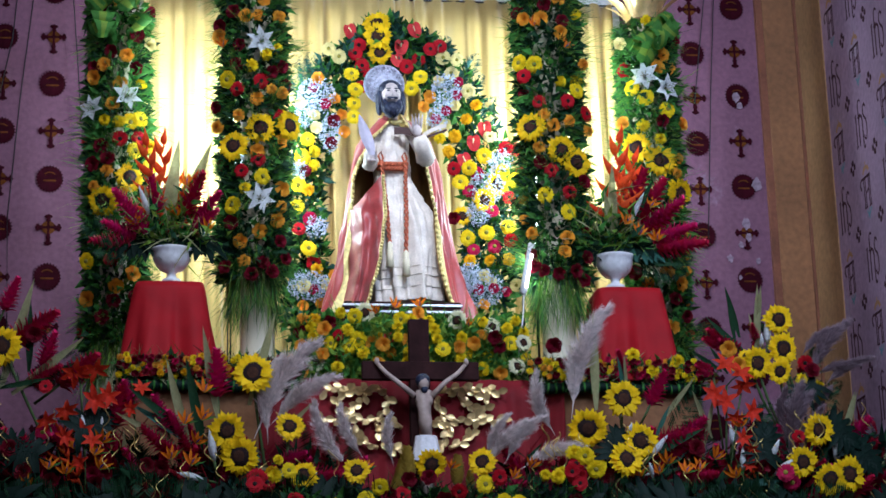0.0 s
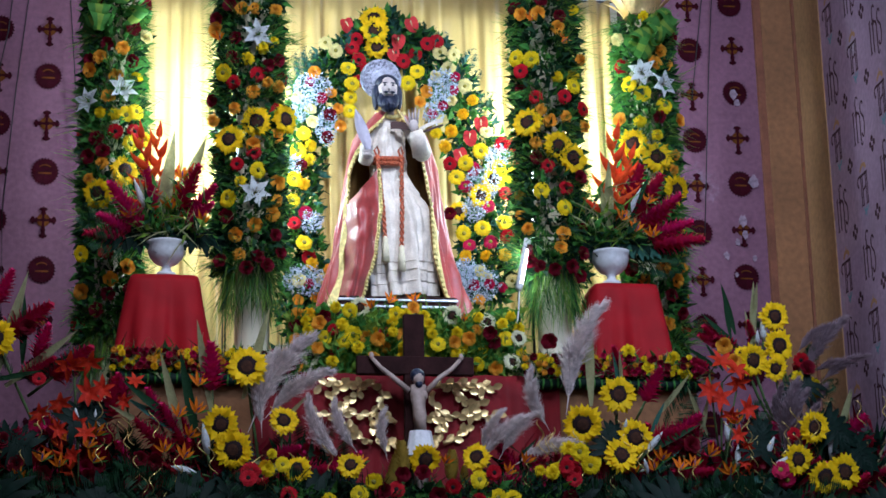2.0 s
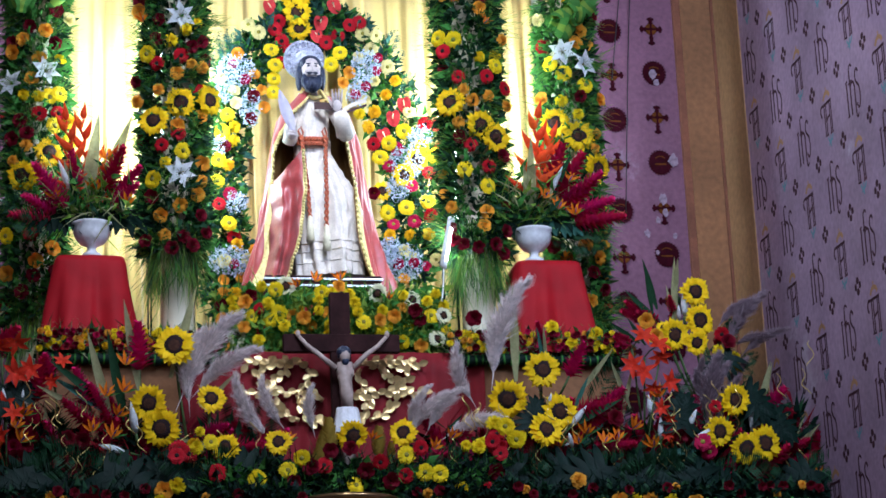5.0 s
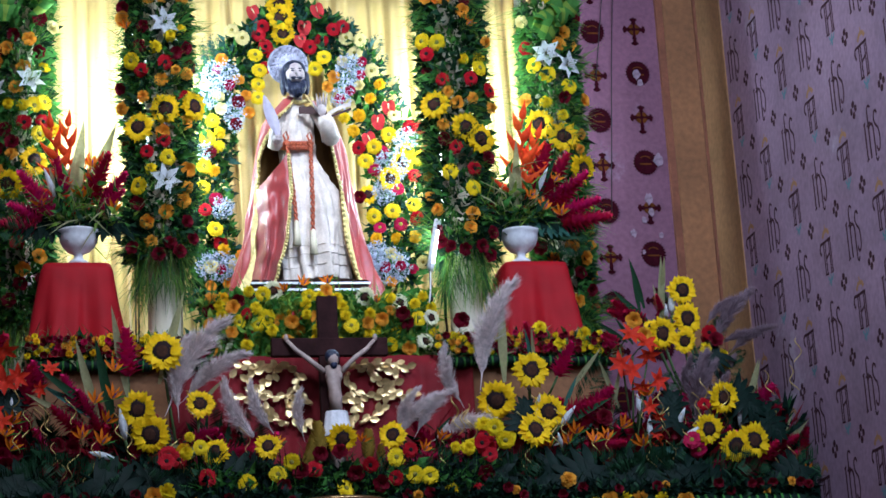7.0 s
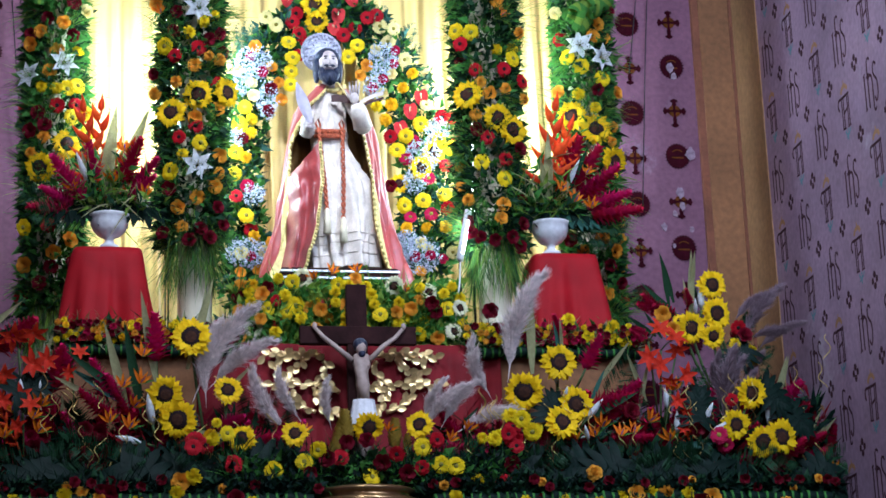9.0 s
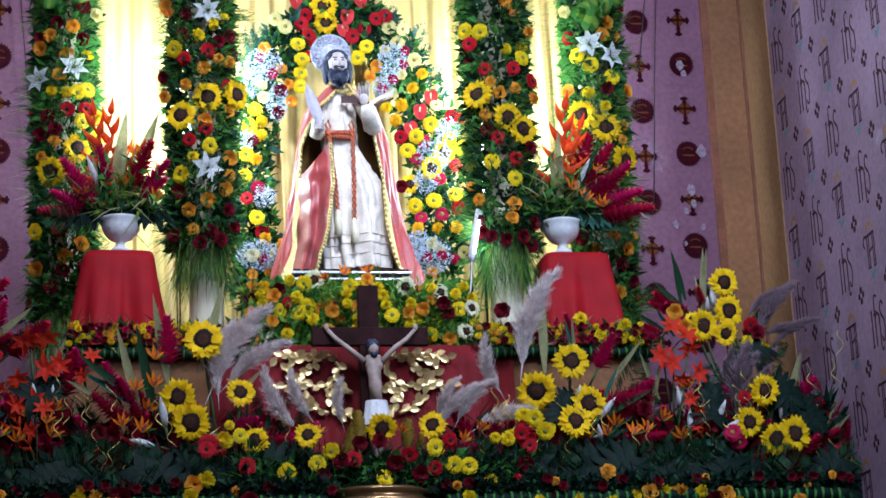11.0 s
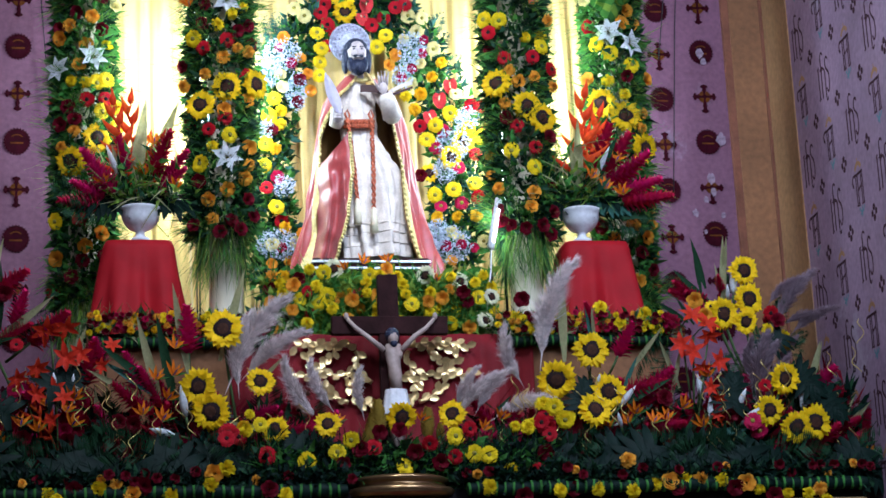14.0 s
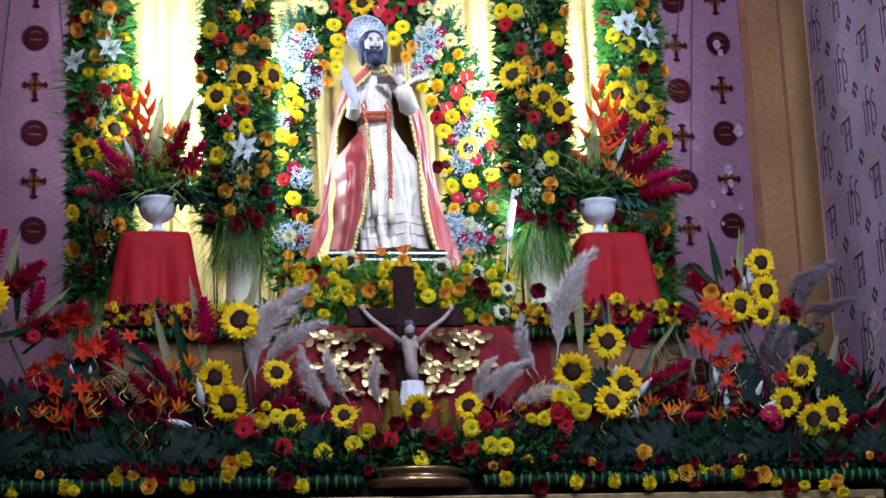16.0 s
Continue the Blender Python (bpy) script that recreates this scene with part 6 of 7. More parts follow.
bed("tier_flower_row", "row of small yellow and dark red blooms along the altar tier", "flower row", 1500, (-0.64, 0.12, 8.55, 8.70, 3.48, 3.58), 0.045, ("green", "dark_green", "olive_leaf"), 83, [], 8.54, "DDNOCE", 110, 900, group="tier rows", fsize=0.45)
bed("tier_flower_row", "row of small yellow and dark red blooms along the altar tier", "flower row", 1500, (1.08, 1.86, 8.55, 8.70, 3.48, 3.58), 0.045, ("green", "dark_green", "olive_leaf"), 85, [
    ('N', 1.539, 3.604), ('N', 1.624, 3.535), ('N', 1.739, 3.576), ('D', 1.203, 3.645), ('N', 1.163, 3.562),
], 8.54, "DDNOE", 100, 900, group="tier rows", fsize=0.45)


def leaf_roll(x0, x1, y, z, r, n, label, seed):
    """A rope of rolled green leaves: overlapping short sleeves along a line."""
    ob = thing("leaf_rope", label, "leaf rope", ((x0 + x1) / 2, y, z), "leaf ropes")
    rnd = random.Random(seed)
    bm = bmesh.new()
    lathe(bm, [(1.0, 0.0), (1.12, 0.25), (1.05, 0.6), (0.92, 1.05)], 14, Matrix(), 0, caps=False)
    for f in bm.faces:
        f.material_index = 1 if f.calc_center_median().z < 0.4 else 0
    sleeve = to_mesh("rolled_leaf", bm, [F["deep_green"], F["green"]])
    bm = bmesh.new()
    tube(bm, [(x0 - (x0 + x1) / 2, 0, 0), (x1 - (x0 + x1) / 2, 0, 0)], r * 0.85, 10)
    part("rope_core", bm, F["dark_green"], ob)
    w = (x1 - x0) / n
    for i in range(n):
        mesh_part("rolled_leaf", sleeve, None, ob, "", True, Matrix.Translation((x0 + w * i - (x0 + x1) / 2, rnd.uniform(-0.003, 0.003), rnd.uniform(-0.004, 0.004))) @ Euler((rnd.uniform(-0.1, 0.1), math.pi / 2 + rnd.uniform(-0.12, 0.12), 0)).to_matrix().to_4x4() @ Matrix.Diagonal((r * rnd.uniform(0.9, 1.1), r * rnd.uniform(0.9, 1.1), w, 1)))
    return ob


leaf_roll(-0.62, 0.10, 8.565, 3.462, 0.022, 24, "rope of rolled green leaves along the altar tier", 1)
leaf_roll(1.10, 1.86, 8.565, 3.462, 0.022, 24, "rope of rolled green leaves along the altar tier", 2)
leaf_roll(-1.60, 0.36, 8.10, 2.752, 0.026, 52, "rope of rolled green leaves along the altar's front edge", 3)
leaf_roll(0.84, 2.50, 8.10, 2.752, 0.026, 46, "rope of rolled green leaves along the altar's front edge", 4)

# ---- gilt edge and bronze foot of the altar ----
edge = thing("altar_edge", "gilt and red moulded front edge of the altar", "moulding", (0.45, 8.10, 2.575))
bm = bmesh.new()
box(bm, -2.1, 2.05, 0.0, 0.05, 0.08, 0.118, 0, 0.006)
part("gilt_moulding", bm, M["gold_dull"], edge, "gilt moulding", False)
bm = bmesh.new()
box(bm, -2.1, 2.05, 0.012, 0.05, -0.30, 0.08)
part("red_frieze", bm, M["dark_red_cloth"], edge, "dark red frieze", False)
for i in range(60):
    mesh_part("gilt_leaf", LEAF, None, edge, "", True, Matrix.Translation((-2.05 + 0.069 * i, 0.004, 0.035 + 0.012 * (i % 2))) @ to_nave @ Matrix.Rotation(1.0 if i % 2 else -1.0, 4, "Z") @ Matrix.Scale(1.1, 4))
bm = bmesh.new()
lathe(bm, [(0.20, 0.0), (0.235, 0.012), (0.245, 0.028), (0.235, 0.042), (0.20, 0.050), (0.205, 0.064), (0.225, 0.075), (0.205, 0.088), (0.10, 0.09)], 56)
ob = part("bronze_foot", bm, M["bronze"])
ob.location = (0.585, 8.27, 2.722)
tagged(ob, "round stepped polished bronze foot in front of the altar", "pedestal foot")

# ---- central bed under the crucifix ----
CENTRE = [
    ('Y', 0.389, 2.961), ('Y', 0.331, 2.912), ('Y', 0.211, 2.879), ('Y', 0.603, 2.852), ('Y', 0.812, 2.975),
    ('Y', 0.883, 2.899), ('Y', 0.940, 2.893), ('G', 0.479, 2.933), ('D', 0.357, 2.864), ('G', 0.701, 2.940),
    ('G', 0.804, 2.888), ('G', -0.105, 2.973), ('G', 0.871, 3.003), ('S', 0.296, 3.024, .85), ('S', 0.597, 3.058, .9),
    ('S', 0.805, 3.066, .9), ('B', 0.334, 3.031), ('B', 0.677, 3.039), ('B', 0.929, 3.002), ('N', 0.137, 2.810),
    ('N', 1.037, 2.839), ('D', 0.584, 2.998), ('D', 0.504, 2.995), ('N', -0.026, 3.011), ('G', 1.163, 3.023),
    ('G', 1.196, 2.976), ('Y', 1.226, 3.092), ('Y', 1.265, 3.034), ('N', 1.104, 3.000), ('N', -0.014, 3.068, .8),
    ('Y', 0.030, 3.033, .8),
]
bed("centre_flower_bed", "low bed of yellow and red gerberas and sunflowers under the crucifix", "flower bed", 3000, (0.02, 1.22, 8.17, 8.40, 2.78, 2.95), 0.060, ("dark_green", "green", "deep_green"), 91, CENTRE, 8.155, "DG", 6, 2600, 0.4, heads=0.86)
cones = thing("beehive_gingers", "upright yellow beehive gingers in front of the red drape", "gingers", (0.6, 8.4, 2.8))
for b, t in pairs([
    (0.486, 2.969), (0.504, 3.190), (0.533, 2.969), (0.524, 3.284), (0.784, 2.970),
    (0.783, 3.121), (0.726, 2.970), (0.734, 3.226), (0.458, 2.946), (0.484, 3.108),
]):
    stemmed(cones, "cone", (b[0], 8.36, b[1] - 0.02), (t[0], 8.34, b[1] + (t[1] - b[1]) * 0.62), 0.95)

# ---- large fans of the front arrangements ----
def fan(name, label, at, stems, blooms, y, foliage_box, n_leaf, seed, lobes, palms=()):
    ob = thing(name, label, "flower arrangement", at, "front arrangements")
    for rows, depth in stems:
        for kind, (b, t) in kinds_of(rows):
            stemmed(ob, kind, (b[0], y + depth + 0.04, b[1]), (t[0], y + depth - RNG.uniform(0.0, 0.05), t[1]), {"blade": 0.75, "blade_green": 0.85, "plume": 1.75, "plume_shaded": 1.7, "bud": 1.4, "ginger": 1.15, "ginger_dark": 1.15}.get(kind, 1.0))
    for rows in blooms:
        for kind, bx, bz, *sc in rows:
            bloom(ob, kind, bx, y - 0.02 + RNG.uniform(-0.02, 0.02), bz, sc[0] if sc else 1.0)
            if kind in "SW":
                bm = bmesh.new()
                o = Vector(at)
                top = Vector((bx, y - 0.005, bz))
                low = Vector((bx + (at[0] - bx) * 0.55, y + 0.05, max(2.80, bz - 0.40)))
                tube(bm, [top - o, top.lerp(low, 0.4) - o + Vector((0, 0.03, 0)), low - o], 0.0065, 6)
                part("flower_stalk", bm, F["stem"], ob)
    x0, x1, y0, y1, z0, z1 = foliage_box
    fill = random.Random(seed + 7)
    for _ in range(40):
        kind = fill.choice(("ginger_dark", "ginger_dark", "ginger", "blade_red", "blade_red", "blade_red", "palm", "palm", "ginger_dark", "blade_green", "blade"))
        bx, ln, a = fill.uniform(x0, x1), fill.uniform(0.20, 0.36), fill.uniform(-1.1, 1.1)
        bz = z0 + fill.uniform(0.06, 0.18)
        stemmed(ob, kind, (bx, y + 0.14, bz), (bx + ln * math.sin(a), y + fill.uniform(0.02, 0.10), bz + ln * math.cos(a)), 0.9)
    for _ in range(7):
        bloom(ob, fill.choice("BDDE"), fill.uniform(x0, x1), y + 0.02, z0 + fill.uniform(0.12, 0.32))
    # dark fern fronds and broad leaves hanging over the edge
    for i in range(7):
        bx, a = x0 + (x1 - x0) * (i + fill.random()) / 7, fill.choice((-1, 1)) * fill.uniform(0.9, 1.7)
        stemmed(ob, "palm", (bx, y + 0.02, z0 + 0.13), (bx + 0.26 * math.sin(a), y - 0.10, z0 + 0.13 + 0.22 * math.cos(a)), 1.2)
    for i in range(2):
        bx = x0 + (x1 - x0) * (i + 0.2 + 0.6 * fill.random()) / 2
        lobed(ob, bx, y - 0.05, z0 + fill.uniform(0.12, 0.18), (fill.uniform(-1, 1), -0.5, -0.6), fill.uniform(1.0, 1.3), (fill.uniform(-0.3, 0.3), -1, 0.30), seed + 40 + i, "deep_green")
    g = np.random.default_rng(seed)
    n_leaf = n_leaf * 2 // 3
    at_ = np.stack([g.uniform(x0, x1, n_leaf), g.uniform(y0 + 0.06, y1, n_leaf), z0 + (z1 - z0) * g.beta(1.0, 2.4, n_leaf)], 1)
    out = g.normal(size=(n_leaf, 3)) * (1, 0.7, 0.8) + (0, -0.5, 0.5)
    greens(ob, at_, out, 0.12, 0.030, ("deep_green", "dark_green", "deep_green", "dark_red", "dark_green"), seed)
    k = n_leaf // 2
    sprays(ob, at_[:k], out[:k] + (0, 0, 0.8), 0.17, 0.007, ("dark_green", "dark_red", "dark_red", "deep_green"), seed + 1)
    # curled gold ribbons
    rnd = random.Random(seed)
    for _ in range(16):
        bx, bz, a0 = rnd.uniform(x0, x1), rnd.uniform(z0 + 0.08, z1 + 0.06), rnd.uniform(0, 6)
        bm = bmesh.new()
        tube(bm, [Vector((bx + 0.016 * math.sin(a0 + i * 0.55) + 0.003 * i * math.cos(a0), y - 0.03 + 0.012 * math.cos(a0 + i * 0.5), bz + 0.0085 * i)) - Vector(at) for i in range(14)], 0.0022, 4)
        part("curled_ribbon", bm, F["gold_wire"], ob, "curled gold ribbon")
    for i, (lx, lz, dx, dz, s, mat) in enumerate(lobes):
        lobed(ob, lx, y - 0.03, lz, (dx, -0.25, dz), s * 0.9, (0.15 * dx, -1, 0.22), seed + i, mat)
    return ob


fan("front_arrangement", "fan of sunflowers, gingers, lily buds and blade leaves on the altar", (0.0, 8.34, 2.77), [
    ([
    ('blade', -0.353, 3.139), ('.', -0.452, 3.507), ('blade', -0.242, 3.266), ('.', -0.311, 3.638), ('blade', -0.118, 3.325),
    ('.', -0.015, 3.702), ('blade', -0.410, 3.162), ('.', -0.657, 3.285), ('blade_green', -0.365, 3.208), ('.', -0.610, 3.378),
    ('blade_blue', -0.342, 3.162), ('.', -0.580, 3.321), ('blade', -0.027, 3.027), ('.', 0.223, 2.977), ('blade', -0.083, 3.072),
    ('.', 0.155, 3.004), ('blade_green', -0.297, 3.139), ('.', -0.369, 3.508), ('bud', -0.229, 3.003), ('.', -0.404, 3.037),
    ('bud', -0.240, 3.003), ('.', -0.280, 3.208), ('bud', -0.207, 3.071), ('.', -0.174, 3.278), ('bud', -0.274, 3.071),
    ('.', -0.271, 3.185), ('blade', 0.019, 3.210), ('.', 0.145, 3.339), ('bud', -0.027, 3.004), ('.', 0.155, 3.039),
], 0.0),
    ([
    ('ginger', -0.240, 3.239), ('.', -0.251, 3.554), ('ginger', -0.408, 3.123), ('.', -0.501, 3.364), ('ginger', -0.363, 3.146),
    ('.', -0.444, 3.295), ('ginger_dark', -0.362, 3.078), ('.', -0.555, 3.237), ('ginger_dark', -0.340, 3.078), ('.', -0.465, 3.169),
    ('ginger_dark', -0.317, 3.078), ('.', -0.409, 3.238), ('ginger', -0.566, 3.237), ('.', -0.619, 3.421), ('ginger', -0.069, 3.033),
    ('.', 0.158, 2.965), ('ginger_dark', -0.024, 3.033), ('.', 0.250, 3.034), ('ginger', -0.046, 3.079), ('.', 0.113, 3.126),
    ('star', -0.565, 3.145), ('.', -0.581, 3.398), ('palm', -0.361, 2.964), ('.', -0.696, 3.031), ('palm', -0.339, 2.964),
    ('.', -0.540, 2.986), ('palm_blue', -0.204, 2.964), ('.', -0.069, 3.148),
], 0.02),
    ([
    ('plume', -0.098, 3.185), ('.', 0.080, 3.661), ('plume', -0.041, 3.233), ('.', 0.197, 3.506), ('plume', 0.305, 3.048),
    ('.', 0.063, 3.292), ('plume', 0.352, 3.095), ('.', 0.191, 3.305), ('plume', 0.468, 3.072), ('.', 0.401, 3.295),
    ('plume', -0.041, 3.163), ('.', -0.076, 3.539),
], 0.0)],
    [[
    ('S', -0.106, 3.439), ('S', -0.211, 3.209), ('S', -0.157, 3.107), ('S', 0.040, 3.225, .8), ('S', 0.096, 3.024, .7),
    ('G', -0.091, 3.012), ('G', -0.051, 2.996), ('C', -0.028, 3.035), ('B', -0.310, 3.250), ('B', -0.378, 3.238),
    ('B', -0.332, 3.158), ('B', -0.431, 3.090), ('B', -0.353, 3.067), ('B', -0.300, 3.365),
]],
    8.28, (-0.55, 0.30, 8.26, 8.52, 2.77, 3.15), 2600, 101,
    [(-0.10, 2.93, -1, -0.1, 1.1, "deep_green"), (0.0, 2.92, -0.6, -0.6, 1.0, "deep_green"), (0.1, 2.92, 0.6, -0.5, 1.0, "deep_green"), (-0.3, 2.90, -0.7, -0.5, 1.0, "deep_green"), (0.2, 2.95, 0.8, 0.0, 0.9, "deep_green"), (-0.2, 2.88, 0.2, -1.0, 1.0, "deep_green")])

fan("front_arrangement", "fan of scarlet clusters, heliconias and dark gingers on the altar", (-0.75, 8.34, 2.77), [
    ([
    ('star', -0.763, 3.069), ('.', -0.795, 3.480), ('star', -0.783, 3.002), ('.', -0.835, 3.318), ('star', -0.742, 3.137),
    ('.', -0.717, 3.481), ('star', -0.759, 2.912), ('.', -0.766, 3.182), ('star', -0.827, 3.001), ('.', -0.922, 3.272),
    ('helic', -0.827, 3.001), ('.', -0.857, 3.318), ('helic', -0.760, 2.957), ('.', -0.864, 3.159), ('bud', -0.764, 3.137),
    ('.', -0.779, 3.262), ('blade', -0.764, 3.137), ('.', -0.649, 3.458), ('blade', -1.057, 3.362), ('.', -0.775, 3.584),
    ('blade', -1.102, 3.384), ('.', -0.983, 3.827), ('blade_green', -0.994, 3.454), ('.', -0.992, 3.733), ('blade', -0.654, 3.160),
    ('.', -0.721, 3.365), ('blade', -0.875, 3.136), ('.', -0.890, 3.295), ('bud', -0.709, 3.137), ('.', -0.701, 3.262),
], 0.0),
    ([
    ('ginger_dark', -1.154, 3.512), ('.', -0.880, 3.691), ('ginger', -1.136, 3.628), ('.', -1.042, 3.842), ('ginger_dark', -1.060, 3.374),
    ('.', -0.863, 3.469), ('ginger', -0.786, 3.079), ('.', -0.924, 3.272), ('ginger', -0.764, 3.079), ('.', -0.895, 3.192),
    ('ginger_dark', -0.827, 2.966), ('.', -1.050, 3.078), ('ginger_dark', -0.676, 3.125), ('.', -0.625, 3.402), ('ginger_dark', -0.871, 2.966),
    ('.', -1.010, 3.192), ('ginger', -0.972, 3.398), ('.', -0.889, 3.609), ('palm', -0.959, 2.966), ('.', -1.182, 3.100),
    ('palm', -0.761, 2.966), ('.', -0.518, 3.035), ('ginger_dark', -0.970, 3.329), ('.', -0.718, 3.517),
], 0.02),
    ([
    ('palm', -1.019, 3.387), ('.', -1.202, 3.525), ('palm', -0.974, 3.388), ('.', -0.798, 3.530), ('blade_green', -1.019, 3.387),
    ('.', -0.797, 3.483), ('blade_green', -1.108, 3.386), ('.', -0.907, 3.412),
], 0.0)],
    [[
    ('S', -1.098, 3.541), ('B', -0.731, 3.111), ('B', -0.808, 3.133), ('B', -0.707, 3.055), ('B', -0.699, 3.156),
    ('B', -0.905, 3.054), ('B', -0.978, 2.975), ('B', -0.838, 3.032), ('G', -0.925, 3.382, .7), ('D', -0.975, 3.588),
    ('D', -1.002, 3.042), ('D', -0.892, 3.009), ('D', -1.060, 3.131), ('M', -0.931, 3.200, .8),
]],
    8.28, (-1.25, -0.50, 8.26, 8.52, 2.77, 3.20), 2600, 121,
    [(-0.75, 2.88, 0.2, -1.0, 0.9, "blue_green"), (-0.65, 2.90, 0.9, -0.3, 1.1, "deep_green"), (-0.9, 2.90, -0.8, -0.3, 1.1, "deep_green"), (-0.95, 3.10, -0.6, 0.3, 1.0, "deep_green"), (-0.8, 3.2, 0.6, 0.4, 0.9, "deep_green"), (-0.6, 2.86, 0.1, -1, 1.0, "deep_green")])

fan("front_arrangement", "fan of sunflowers, pampas plumes and magenta gingers on the altar", (1.45, 8.34, 2.77), [
    ([
    ('blade', 1.316, 3.314), ('.', 1.302, 3.723), ('blade', 1.451, 3.387), ('.', 1.422, 3.542), ('blade_blue', 1.438, 3.375),
    ('.', 1.410, 3.530), ('blade', 1.590, 3.269), ('.', 1.733, 3.450), ('blade_blue', 1.562, 3.197), ('.', 1.617, 3.328),
    ('bud', 1.483, 3.055), ('.', 1.598, 3.197), ('bud', 1.419, 3.220), ('.', 1.401, 3.338), ('bud', 1.482, 3.032),
    ('.', 1.530, 3.044), ('bud', 1.464, 3.149), ('.', 1.479, 3.220), ('blade_green', 1.485, 3.102), ('.', 1.756, 3.222),
    ('bud', 1.428, 3.149), ('.', 1.444, 3.244), ('blade_blue', 1.604, 3.079), ('.', 1.730, 3.174), ('bud', 1.551, 2.985),
    ('.', 1.508, 3.079),
], 0.0),
    ([
    ('ginger', 1.503, 3.252), ('.', 1.616, 3.481), ('ginger_dark', 1.474, 3.157), ('.', 1.743, 3.218), ('ginger', 1.543, 3.086),
    ('.', 1.771, 3.278), ('ginger_dark', 1.543, 3.086), ('.', 1.703, 3.158), ('ginger_dark', 1.563, 3.015), ('.', 1.806, 3.040),
    ('ginger', 1.181, 3.014), ('.', 1.041, 3.037), ('ginger', 1.085, 2.967), ('.', 0.898, 2.990), ('ginger_dark', 1.160, 3.061),
    ('.', 1.019, 3.084), ('palm', 1.322, 2.968), ('.', 1.089, 3.084), ('palm_blue', 1.489, 2.968), ('.', 1.686, 3.063),
    ('palm', 1.621, 3.205), ('.', 1.779, 3.422), ('ginger_dark', 1.462, 3.419), ('.', 1.408, 3.564),
], 0.02),
    ([
    ('plume', 1.208, 3.265), ('.', 1.260, 3.789), ('plume', 1.145, 3.193), ('.', 0.986, 3.455), ('plume', 1.087, 3.240),
    ('.', 1.021, 3.407), ('plume', 0.831, 3.050), ('.', 0.982, 3.311), ('plume', 0.915, 3.074), ('.', 1.042, 3.324),
    ('plume', 0.962, 3.050), ('.', 1.235, 3.222), ('plume', 0.844, 3.097), ('.', 0.898, 3.310),
], 0.0)],
    [[
    ('S', 1.413, 3.346), ('S', 1.265, 3.227), ('S', 1.484, 3.176), ('S', 1.413, 3.094), ('N', 1.196, 3.121),
    ('Y', 1.294, 3.070), ('O', 1.251, 3.116, .9), ('G', 1.206, 3.074), ('G', 1.216, 3.028), ('N', 1.146, 3.039),
    ('B', 1.561, 3.041), ('B', 1.587, 3.076), ('B', 1.018, 3.062), ('N', 1.075, 3.027, .8),
]],
    8.28, (0.95, 1.75, 8.26, 8.52, 2.77, 3.12), 2600, 141,
    [(1.3, 2.93, -0.9, 0.1, 1.0, "deep_green"), (1.45, 2.92, 0.9, 0.0, 1.2, "deep_green"), (1.5, 2.90, 0.5, -0.7, 1.1, "deep_green"), (1.2, 2.90, -0.5, -0.6, 1.0, "deep_green"), (1.4, 2.88, 0.0, -1.0, 1.0, "deep_green"), (1.35, 3.1, 0.3, 0.8, 0.8, "deep_green")])

